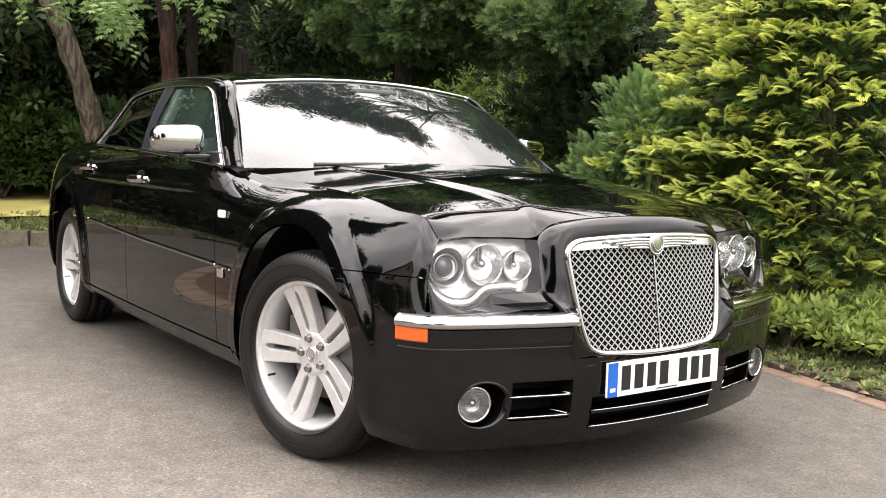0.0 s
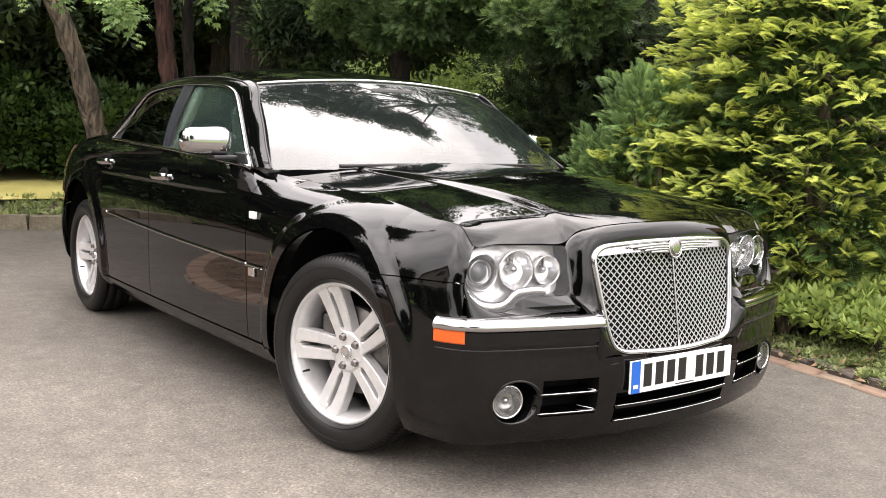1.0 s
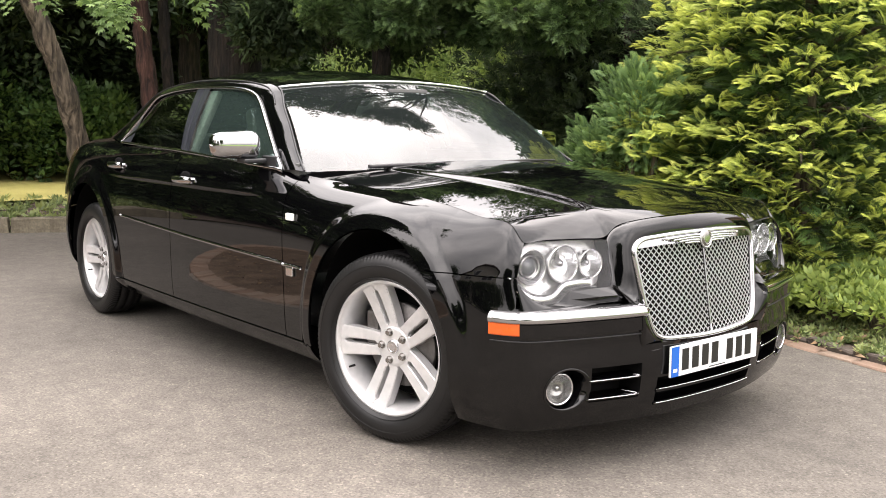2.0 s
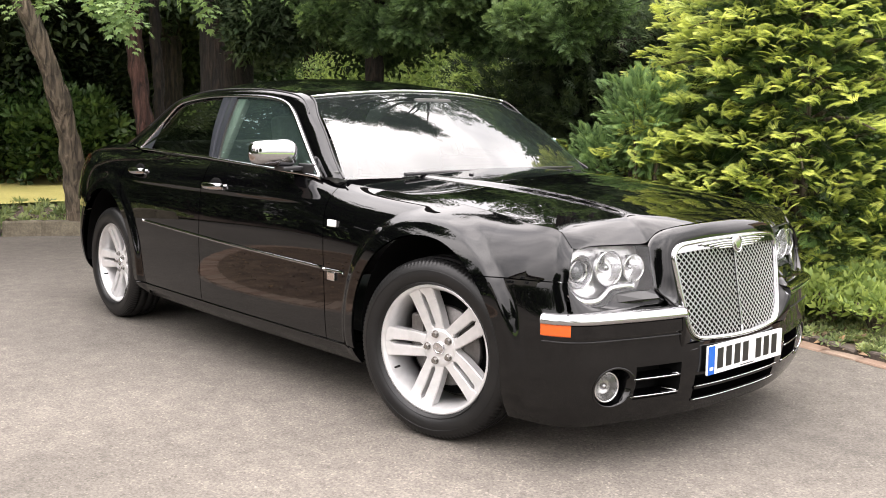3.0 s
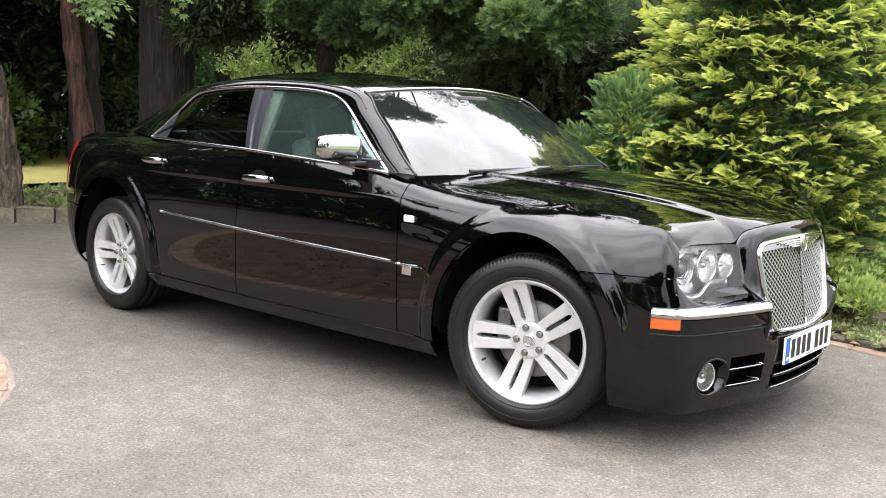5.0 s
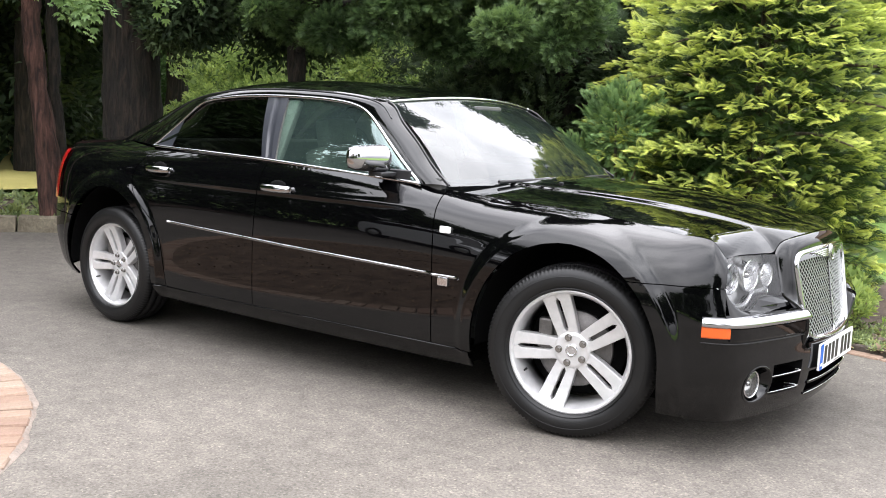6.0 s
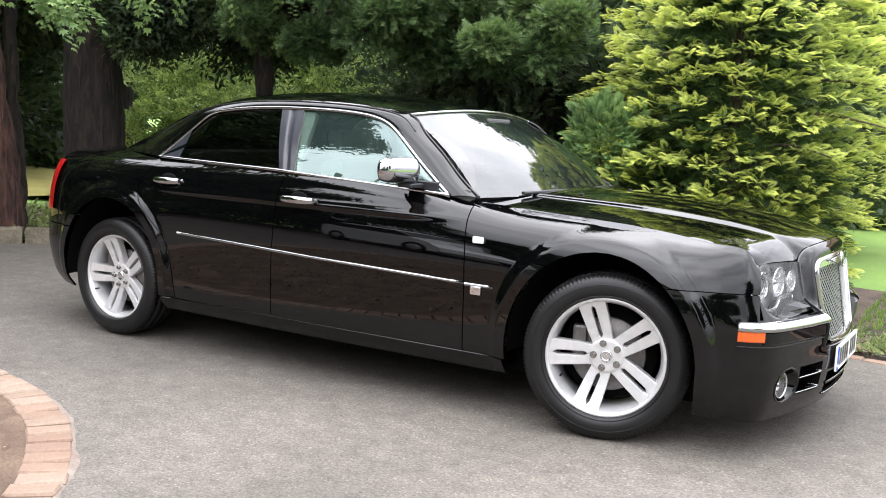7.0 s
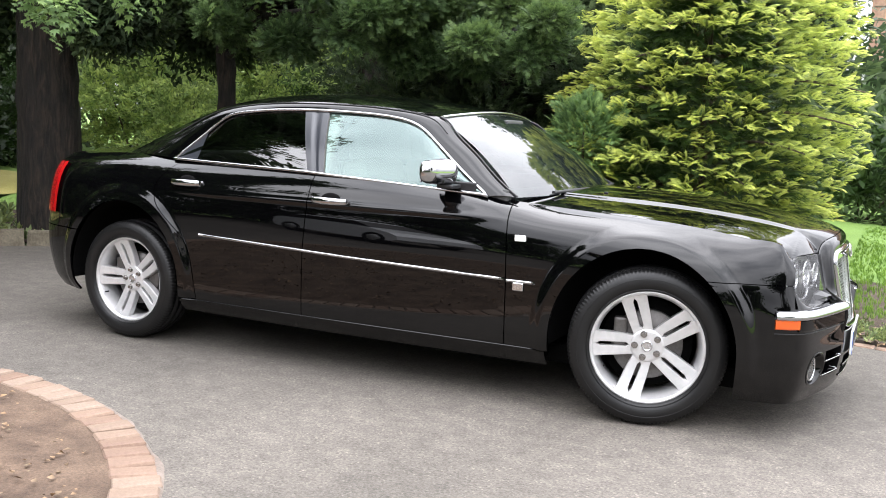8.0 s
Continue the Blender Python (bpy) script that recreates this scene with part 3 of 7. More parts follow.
def wrap(name, s0, s1, z0, z1, n, m, mat=M_PAINT, parent=car, **kw):
    s = np.broadcast_to(np.linspace(s0, s1, n)[:, None], (n, m))
    b = np.linspace(0, 1, m)[None]
    q0 = q_of_z(s[:, 0], np.full(n, z0))[:, None] if not isinstance(z0, str) else 0.0
    q1 = q_of_z(s[:, 0], np.full(n, z1))[:, None] if not isinstance(z1, str) else 1.0
    return shell(name, s, q0 + (q1 - q0) * b, mat, parent, **kw)


S_FRONT = float(s_of_x(.648))
S_GRILLE = float(_ss[np.argmin(np.abs(_oo[:, 1] - 0.352) + (_oo[:, 0] < 0) * 9)])
def s_at_y(y):
    """Outline place of a half-width on the nose."""
    return float(_ss[np.argmin(np.abs(_oo[:, 1] - y) + (_oo[:, 0] < 0) * 9)])


FOG_Y, FOG_Z, FOG_RY, FOG_RZ = .640, .317, .077, .070          # mouth of the fog-lamp bore
NOSE_TOP = .600
_ns = np.unique(np.r_[np.linspace(S_FRONT, S_GRILLE, 150), np.linspace(S_GRILLE, 1.0, 50), s_at_y(.560), s_at_y(.356), s_at_y(.285)])
_nz = np.unique(np.r_[np.linspace(.170, NOSE_TOP, 90), .2265, .262, .3235, .386, .449].round(5))
_nq = q_of_z(np.broadcast_to(_ns[:, None], (len(_ns), len(_nz))), np.broadcast_to(_nz, (len(_ns), len(_nz))))
_np = body(_ns[:, None], _nq)


def nose_x(y, z):
    """How far forward the bumper skin stands at half-width y and height z."""
    y, z = np.broadcast_arrays(np.asarray(y, float), np.asarray(z, float))
    k = np.clip(np.searchsorted(_nz, z), 0, len(_nz) - 1)
    return np.array([np.interp(-a, -_np[:, i, 1], _np[:, i, 0]) for a, i in zip(y.ravel(), k.ravel())]).reshape(y.shape)


def nose_panel():
    n, m = _np.shape[:2]
    v = _np.reshape(-1, 3)
    w = body_normal(np.broadcast_to(_ns[:, None], (n, m)), _nq)
    w = np.where((np.sum(w * [1, .8, 0], -1) < 0)[..., None], -w, w).reshape(-1, 3)
    f = grid_faces(n, m)
    mid = v[f].mean(1)
    in_fog = ((mid[:, 1] - FOG_Y) / FOG_RY) ** 2 + ((mid[:, 2] - FOG_Z) / FOG_RZ) ** 2 < 1.0
    in_side = (mid[:, 1] < _np[np.searchsorted(_ns, s_at_y(.560)), 20, 1]) & (mid[:, 1] > .358) & (mid[:, 2] > .262) & (mid[:, 2] < .386)
    in_slot = (mid[:, 1] < _np[np.searchsorted(_ns, s_at_y(.285)), 20, 1]) & (mid[:, 2] > .2265) & (mid[:, 2] < .3235)
    in_grille = (mid[:, 1] < .352) & (mid[:, 2] > .449)
    f = f[~(in_fog | in_side | in_slot | in_grille)]
    a, b, c = v[f[0, 0]], v[f[0, 1]], v[f[0, 2]]
    if np.dot(np.cross(b - a, c - b), w[f[0, 0]]) < 0:
        f = f[:, ::-1]
    for side in (1, -1):
        piece("front_bumper", make_mesh("front_bumper", v * [1, side, 1], f if side > 0 else f[:, ::-1], M_PAINT, True, w * [1, side, 1]), car, "black painted front bumper")


nose_panel()
wrap("rear_bumper", 0.0, float(s_of_x(-3.703)), "bottom", 0.614, 44, 24)
wrap("tail_panel", 0.0, float(s_of_x(-3.703)), 0.62, "top", 44, 24)

# edge curve of the wings where bonnet and boot lid begin
_q1 = body(_ss, np.ones_like(_ss))


def rim_at(x):
    """Half-width and height of the inner wing edge at x."""
    k = (_q1[:, 1] > 0.05)
    o = np.argsort(_q1[k, 0])
    return np.interp(x, _q1[k, 0][o], _q1[k, 1][o]), np.interp(x, _q1[k, 0][o], _q1[k, 2][o])


def field(name, xs, yw, zf, mat, parent, label="", m=61, gap=0.004):
    """A crowned sheet over x and y with half-width yw(x) and height zf(x, y)."""
    ws = np.linspace(-1, 1, m)
    X = np.broadcast_to(xs[:, None], (len(xs), m))
    Y = ws[None] * (yw(xs) - gap)[:, None]
    Z = zf(X, Y)
    e = 1e-3
    n = np.stack([-(zf(X + e, Y) - zf(X - e, Y)) / (2 * e), -(zf(X, Y + e) - zf(X, Y - e)) / (2 * e), np.ones_like(X)], -1)
    n /= np.linalg.norm(n, axis=-1, keepdims=True)
    v = np.stack([X, Y, Z], -1).reshape(-1, 3)
    nn = n.reshape(-1, 3)
    f = grid_faces(len(xs), m)
    idx = np.arange(len(xs) * m).reshape(len(xs), m)
    ring = np.r_[idx[:, 0], idx[-1, 1:], idx[-2::-1, -1], idx[0, -2:0:-1]]
    k, L, j = len(v), len(ring), np.arange(len(ring))
    side = np.cross(np.roll(v[ring], -1, 0) - np.roll(v[ring], 1, 0), nn[ring])
    side /= np.linalg.norm(side, axis=1, keepdims=True) + 1e-9
    v = np.r_[v, v[ring], v[ring] - nn[ring] * 0.015]
    nn = np.r_[nn, side, side]
    f = np.r_[f, np.stack([k + j, k + L + j, k + L + (j + 1) % L, k + (j + 1) % L], 1)]
    return piece(name, make_mesh(name, v, f, mat, True, nn), parent, label)


HOOD_MID = spline([-.9, -.4, 0, .2, .47, .61, .70, .76], [1.035, 1.024, 1.006, .989, .950, .922, .903, .886])
HOOD_RIM = spline([-.9, -.45, .05, .30, .45, .54, .62, .76], [.998, .957, .928, .902, .886, .872, .860, .842])
# front edge of the bonnet: along the lamp top, then up and over the grille surround
HOOD_EDGE = spline([0, .15, .28, .345, .385, .408, .43, .50, .58, .66, .721],
                   [(.750, .886), (.745, .883), (.725, .874), (.706, .863), (.693, .845), (.688, .824), (.687, .8155), (.676, .8155), (.655, .817), (.629, .818), (.608, .813)])
X_REAR = -.70


def hood_top(x, y):
    """The crowned bonnet with its raised centre, before the nose rolls over."""
    yw = rim_at(np.minimum(x, .607))[0]
    ze = HOOD_RIM(x)
    r = np.clip(np.abs(y) / np.maximum(yw, 0.05), 0, 1)
    ridge_y = np.interp(x, [-.9, .70, .85], [.47, .365, .36])
    ridge = 0.013 * smooth_step(-x, -.95, -.25)
    dome = ridge * (1 - smooth_step(np.abs(y), ridge_y - 0.010, ridge_y + 0.045))
    return ze + (HOOD_MID(x) - ridge - ze) * (1 - r**2.1) + dome





def hood_patch():
    n, m = 150, 181
    w = np.linspace(-1, 1, m)[None]
    a = (np.linspace(0, 1, n) ** .8)[:, None]
    xf, zf = HOOD_EDGE(np.abs(w[0]) * .721).T
    X = X_REAR + (xf[None] - .002 - X_REAR) * a
    rim_y, rim_z = rim_at(np.minimum(X, .607))
    Y = w * (rim_y - .0035)
    top = hood_top(X, Y)
    d = xf[None] - X
    reach = np.interp(np.abs(w), [0, .45, .56, .9, 1.0], [.10, .10, .12, .12, .10])
    Z = top + (zf[None] - top[-1:]) * np.clip(1 - d / reach, 0, 1) ** 2.0
    edge = (rim_at(np.minimum(X[:, -1], .607))[1] - Z[:, -1])[:, None]
    Z = Z + edge * np.abs(w) ** 16
    g = np.stack([X, Y, Z], -1)
    nn = np.cross(np.gradient(g, axis=0), np.gradient(g, axis=1))
    nn /= np.linalg.norm(nn, axis=-1, keepdims=True) + 1e-12
    v, nn = g.reshape(-1, 3), nn.reshape(-1, 3)
    f = grid_faces(n, m)
    idx = np.arange(n * m).reshape(n, m)
    ring = np.r_[idx[:, 0], idx[-1, 1:], idx[-2::-1, -1], idx[0, -2:0:-1]]
    k, L, j = len(v), len(ring), np.arange(len(ring))
    side = np.cross(np.roll(v[ring], -1, 0) - np.roll(v[ring], 1, 0), nn[ring])
    side /= np.linalg.norm(side, axis=1, keepdims=True) + 1e-9
    v = np.r_[v, v[ring], v[ring] - nn[ring] * 0.012 - side * .002]
    nn = np.r_[nn, side, side]
    f = np.r_[f, np.stack([k + j, k + L + j, k + L + (j + 1) % L, k + (j + 1) % L], 1)]
    return piece("bonnet", make_mesh("bonnet", v, f, M_PAINT, True, nn), car, "black bonnet with a raised centre")


hood_patch()


def boot_z(x, y):
    yw, ze = rim_at(x)
    r = np.clip(np.abs(y) / np.maximum(yw, 0.05), 0, 1)
    return ze + 0.035 * (1 - r**2.4) + 0.012 * np.exp(-((x + 3.9) / 0.05) ** 2)


field("boot_lid", np.linspace(-3.86, -3.10, 50), lambda x: rim_at(x)[0], boot_z, M_PAINT, car, "", 61)

# dark inner shell, wheel housings and floor, which close the body
bm = bmesh.new()
box(bm, (-1.5, 0, 0.215), (4.1, 1.25, 0.10), 0.02)
box(bm, (-1.52, 0, 0.24), (2.0, 1.70, 0.09), 0.02)
box(bm, (0.1, 0, 0.55), (0.9, 0.95, 0.55), 0.05)
box(bm, (-3.4, 0, 0.60), (0.9, 1.05, 0.60), 0.05)
box(bm, (0.60, 0, 0.36), (0.24, 1.10, 0.36), 0.03)
box(bm, (.60, 0, .66), (.16, .82, .26), .02)
part("underbody", bm, M_DARK, car)
for wx in (WHEEL_F, WHEEL_R):
    for sgn in (1, -1):
        a = np.linspace(-0.10, np.pi + 0.10, 40)
        ring = np.stack([wx + 0.44 * np.cos(a), 0 * a, HUB_Z + 0.465 * np.sin(a)], 1)
        v = np.r_[ring + [0, sgn * 0.888, 0], ring + [0, sgn * 0.50, 0], [[wx, sgn * 0.50, HUB_Z]]]
        n = len(a)
        f = [(i, i + 1, n + i + 1, n + i) for i in range(n - 1)] + [(n + i, n + i + 1, 2 * n) for i in range(n - 1)]
        piece("wheel_housing", make_mesh("wheel_housing", v, f, M_DARK), car)


# ---- cabin top
belt = lambda x: np.interp(x, [-3.3, -2.76, -1.83, -.82, -.6], [1.075, 1.063, 1.042, .992, .985])
W_PTS = [(-.80, .845, .992), (-.92, .812, 1.075), (-1.05, .772, 1.17), (-1.17, .735, 1.262), (-1.29, .704, 1.328), (-1.45, .690, 1.358), (-1.65, .685, 1.370),
         (-1.9, .684, 1.374), (-2.15, .686, 1.368), (-2.35, .694, 1.350), (-2.48, .705, 1.318), (-2.60, .742, 1.22), (-2.77, .812, 1.068)]
O_PTS = [(-.665, .822, .995), (-.80, .780, 1.085), (-.93, .735, 1.19), (-1.06, .692, 1.285), (-1.17, .655, 1.362), (-1.42, .640, 1.400), (-1.65, .634, 1.414),
         (-1.95, .632, 1.419), (-2.25, .630, 1.408), (-2.48, .632, 1.380), (-2.68, .645, 1.325), (-2.92, .675, 1.215), (-3.18, .72, 1.085)]
wt = np.linspace(0, 1, len(W_PTS))
w_f, o_f = spline(wt, W_PTS), spline(wt, O_PTS)
tt = np.linspace(0, 1, 140)
for sgn in (1, -1):
    b = np.linspace(0, 1, 9)[None, :, None]
    bulge = 0.010 * np.sin(np.pi * b) * np.array([0, 0.8, 0.6])
    g = w_f(tt)[:, None] * (1 - b) + o_f(tt)[:, None] * b + bulge
    v = g.reshape(-1, 3) * [1, sgn, 1]
    f = grid_faces(len(tt), 9)
    piece("roof_side", make_mesh("roof_side", v, f if sgn > 0 else f[:, ::-1], M_PAINT), car, "black roof rail and pillars")


def roof_z(x, y):
    zc = np.interp(x, _rx, _rz)
    return zc - (zc - np.interp(x, _ox, _oz)) * np.clip(np.abs(y) / np.interp(x, _ox, _oy), 0, 1) ** 2.3


_rf = spline([-2.80, -2.6, -2.3, -1.95, -1.6, -1.3, -1.08], [1.395, 1.437, 1.472, 1.484, 1.470, 1.436, 1.398])
_rx = np.linspace(-2.8, -1.08, 80)
_rz = _rf(_rx)
_og = o_f(np.linspace(0, 1, 200))[::-1]
_ox, _oy, _oz = _og[:, 0], _og[:, 1], _og[:, 2]


def roof_front(y):
    return -1.10 - 0.07 * (y / .655) ** 2


rows, cols = 70, 61
yy = np.linspace(-1, 1, cols)[None]
fr = np.linspace(0, 1, rows)[:, None]
xr = (-2.70 + 0.05 * (yy) ** 2)
xf = roof_front(yy * .655)
X = xr + (xf - xr) * fr
Y = yy * np.interp(X, _ox, _oy)
piece("roof", make_mesh("roof", np.stack([X, Y, roof_z(X, Y)], -1).reshape(-1, 3), grid_faces(rows, cols), M_PAINT), car, "black steel roof")

# windscreen and rear window
def screen(name, bottom, top, mat, label, bow):
    u = np.linspace(-1, 1, 41)
    w = np.linspace(0, 1, 25)[:, None, None]
    lo, hi = bottom(u), top(u)
    g = lo[None] * (1 - w) + hi[None] * w + bow * np.sin(np.pi * w)
    ob = piece(name, make_mesh(name, g.reshape(-1, 3), grid_faces(25, 41)[:, ::-1], mat), car, label)
    ob.visible_shadow = False
    return ob


def ws_low(u):
    return np.stack([-.50 - .165 * u**2, .815 * u, 1.000 + .0 * u - .008 * u**2], -1)


def ws_high(u):
    y = .652 * u
    return np.stack([roof_front(y), y, roof_z(roof_front(y), y) - 0.002], -1)


screen("windscreen", ws_low, ws_high, M_GLASS, "green-tinted windscreen reflecting bright sky and leaves", np.array([.02, 0, .018]))
screen("rear_window", lambda u: np.stack([-3.16 + .05 * u**2, .70 * u, 1.10 - .01 * u**2], -1),
       lambda u: np.stack([-2.69 + .03 * u**2, .635 * u, roof_z(-2.69 + .03 * u**2, .635 * u) - .004], -1), M_PRIVACY, "dark rear window", np.array([-.01, 0, .012]))
bm = bmesh.new()
box(bm, (-.60, 0, .965), (.34, 1.45, .02), .005, Matrix.Rotation(radians(6), 3, "Y"))
part("scuttle", bm, M_PLASTIC, car)
v, f = tube(ws_high(np.linspace(-1, 1, 40)) + [0.004, 0, 0.004], 0.006, 6)
piece("screen_trim", make_mesh("screen_trim", v, f, M_SATIN), car, "thin bright strip along the windscreen top")
for sgn in (1, -1):
    e = o_f(np.linspace(0, .335, 30)) * [1, sgn, 1] + [0.008, 0, 0.002]
    v, f = tube(e, 0.0055, 6)
    piece("screen_seal", make_mesh("screen_seal", v, f, M_PLASTIC), car)

# side windows
def belt_pt(x):
    y = np.interp(x, [-2.78, -1.8, -.80], [.815, .856, .846])
    return np.stack([x, y, belt(x) + .006], -1)


T_B0, T_B1 = 0.555, 0.605      # where the door pillar meets the top line
for sgn in (1, -1):
    for name, t0, t1, x0, x1, mat, lab in (("front_window", 0.0, T_B0, -.80, -1.735, M_SIDEGLASS, "green-tinted front side window"),
                                           ("rear_window_side", T_B1, 1.0, -1.835, -2.77, M_PRIVACY, "dark privacy glass")):
        hi = w_f(np.linspace(t0, t1, 50))
        # bottom points spread like the top ones
        fr = (hi[:, 0] - hi[0, 0]) / (hi[-1, 0] - hi[0, 0])
        lo = belt_pt(x0 + (x1 - x0) * fr)
        b = np.linspace(0, 1, 14)[None, :, None]
        g = lo[:, None] * (1 - b) + hi[:, None] * b + 0.012 * np.sin(np.pi * b) * np.array([0, 1, 0]) - [0, .008, 0]
        f = grid_faces(50, 14)
        ob = piece(name, make_mesh(name, g.reshape(-1, 3) * [1, sgn, 1], f if sgn > 0 else f[:, ::-1], mat), car, lab)
        ob.visible_shadow = False
    # door pillar
    hi = w_f(np.linspace(T_B0, T_B1, 9))
    lo = belt_pt(np.linspace(-1.735, -1.835, 9))
    b = np.linspace(0, 1, 14)[None, :, None]
    g = lo[:, None] * (1 - b) + hi[:, None] * b + 0.014 * np.sin(np.pi * b) * np.array([0, 1, 0]) + [0, .002, 0]
    g[4] -= [0, .006, 0]
    f = grid_faces(9, 14)
    piece("door_pillar", make_mesh("door_pillar", g.reshape(-1, 3) * [1, sgn, 1], f if sgn < 0 else f[:, ::-1], M_BPILLAR), car, "dark grey door pillar")
    # quarter blank and divider behind the rear glass
    hi = w_f(np.linspace(.905, 1.0, 9))
    lo = belt_pt(np.linspace(-2.60, -2.77, 9))
    g = lo[:, None] * (1 - b) + hi[:, None] * b + [0, .003, 0]
    piece("quarter_blank", make_mesh("quarter_blank", g.reshape(-1, 3) * [1, sgn, 1], f if sgn < 0 else f[:, ::-1], M_BPILLAR), car)
    # chrome surround
    loop = np.r_[w_f(np.linspace(0, 1, 90)), belt_pt(np.linspace(-2.77, -.80, 60))[1:-1]]
    v, f = tube((loop + [0, .004, 0]) * [1, sgn, 1], 0.0088, 6, True, 1.0, (0, 1, 0))
    piece("window_trim", make_mesh("window_trim", v, f, M_CHROME), car, "chrome strip round the side windows")
    # roof gutter line
    v, f = tube(((w_f(np.linspace(.25, .93, 70)) * .32 + o_f(np.linspace(.25, .93, 70)) * .68) + [0, .007, .007]) * [1, sgn, 1], 0.0035, 5)
    piece("gutter", make_mesh("gutter", v, f, M_PLASTIC), car)
    # rubbing strip with its shield
    xs = np.linspace(-2.485, -.655, 50)
    zs = np.interp(xs, [-2.48, -1.56, -.52], [.664, .633, .608])
    ss = s_of_x(xs)
    p = body(ss, q_of_z(ss, zs)) + [0, .004, 0]
    v, f = tube(p * [1, sgn, 1], 0.0078, 6, False, 0.55)
    piece("rubbing_strip", make_mesh("rubbing_strip", v, f, M_CHROME), car, "thin chrome strip along the doors")
    xs = np.linspace(-2.60, -.46, 40)
    ss = s_of_x(xs)
    p = body(ss, q_of_z(ss, np.full(40, .2895))) + [0, .001, 0]
    v, f = tube(p * [1, sgn, 1], .0055, 8)
    piece("sill_ledge", make_mesh("sill_ledge", v, f, M_PAINT), car, "glossy rolled edge of the sill")
    xs = np.linspace(-.645, -.505, 8)
    ss = s_of_x(xs)
    p = body(ss, q_of_z(ss, np.full(8, .607))) + [0, .004, 0]
    v, f = tube(p * [1, sgn, 1], 0.0078, 6, False, 0.55)
    strip = piece("rubbing_strip", make_mesh("rubbing_strip", v, f, M_CHROME), car)
    bm = bmesh.new()
    box(bm, (-.585, sgn * .943, .583), (.055, .010, .038), .004)
    part("badge", bm, M_SATIN, strip, "small silver shield badge")
    bm = bmesh.new()
    box(bm, (-.587, sgn * .937, .813), (.055, .014, .030), .005)
    part("side_repeater", bm, M_WHITE_PLASTIC, car, "small white indicator lamp")


# ---- door handles
def handle(parent, xa, xb, z, sgn):
    bm = bmesh.new()
    xs = np.linspace(xa, xb, 20)
    ss = s_of_x(xs)
    p = body(ss, q_of_z(ss, np.full(20, z)))
    arch = np.sin(np.linspace(0, np.pi, 20)) ** 0.5
    p[:, 1] += 0.008 + 0.024 * arch
    v, f = tube(p * [1, sgn, 1], 0.016 + 0.004 * arch, 10, False, 0.7)
    h = piece("door_handle", make_mesh("door_handle", v, f, M_CHROME), parent, "chrome pull handle")
    c = body(s_of_x(0.5 * (xa + xb)), q_of_z(s_of_x(0.5 * (xa + xb)), np.array(z)))
    bmesh.ops.create_uvsphere(bm, u_segments=20, v_segments=10, radius=1, matrix=Matrix.Translation((c[0], sgn * (c[1] - .012), z)) @ Matrix.Diagonal((.066, .016, .042, 1)))
    part("handle_cup", bm, M_DARK, parent, smooth=True)
    bm = bmesh.new()
    bmesh.ops.create_cone(bm, cap_ends=True, segments=16, radius1=.012, radius2=.011, depth=.02,
                          matrix=Matrix.Translation((xb + .012, sgn * (c[1] + .004), z + .002)) @ Matrix.Rotation(radians(90), 4, "X"))
    part("lock_barrel", bm, M_CHROME, parent)


for k, sgn in enumerate((1, -1)):
    handle(doors[k], -1.745, -1.55, .912, sgn)
    handle(rear_doors[k], -2.70, -2.51, .945, sgn)


# ---- mirrors
def mirror(sgn):
    n, m = 28, 24
    u = np.linspace(0, 1, n)[:, None]
    a = np.linspace(0, 2 * np.pi, m, endpoint=False)[None]
    # from the door outwards: rounded box sections
    r = np.clip(1 - (2 * u - 1) ** 6, 0, 1) ** 0.5
    h = (.070 - .016 * u) * r
    d = (.060 - .018 * u) * r
    ca, sa = np.cos(a), np.sin(a)
    ex = np.sign(ca) * np.abs(ca) ** 0.75
    ez = np.sign(sa) * np.abs(sa) ** 0.75
    X = -1.005 - .045 * u + d * ex * np.where(ex > 0, 1.15, 0.75)
    Y = .855 + .215 * u + 0 * a
    Z = 1.098 + .004 * u + h * ez
    v = np.stack([X, Y, Z], -1).reshape(-1, 3) * [1, sgn, 1]
    f = [(i * m + j, (i + 1) * m + j, (i + 1) * m + (j + 1) % m, i * m + (j + 1) % m) for i in range(n - 1) for j in range(m)]
    mh = piece("door_mirror", make_mesh("door_mirror", v, f, M_CHROME), car, "chrome door mirror housing")
    bm = bmesh.new()
    box(bm, (-.990, sgn * .875, 1.030), (.085, .15, .020), .009, None, 3)
    box(bm, (-.93, sgn * .832, 1.028), (.13, .022, .050), .010, None, 3)
    part("mirror_foot", bm, M_PLASTIC, mh, smooth=False)
    bm = bmesh.new()
    box(bm, (-1.068, sgn * .965, 1.10), (.006, .165, .095), .002)
    part("mirror_glass", bm, M_CHROME, mh)


mirror(1), mirror(-1)


# ---- wheels: built round the y axis with the outer face towards +y
def rim_profile():
    return [(.238, .070), (.243, .082), (.238, .092), (.229, .090), (.224, .078), (.216, .060), (.211, .02), (.209, -.09), (.236, -.10), (.243, -.09)]


def spoke_face():
    """Five paired spokes: outlines in the wheel plane as polygons, front y by radius."""
    pieces = []
    for k in range(5):
        a = radians(108 + 72 * k)
        ca, sa = math.cos(a), math.sin(a)
        for sg in (1, -1):
            pts = []
            for r, w0, w1 in ((.050, .000, .040), (.078, .000, .042), (.084, .0085, .043), (.12, .0085, .047), (.16, .0085, .050), (.200, .0085, .053), (.208, .000, .054), (.226, .000, .060)):
                pts.append((r, sg * w0, sg * w1))
            pieces.append((ca, sa, pts, sg))
    return pieces


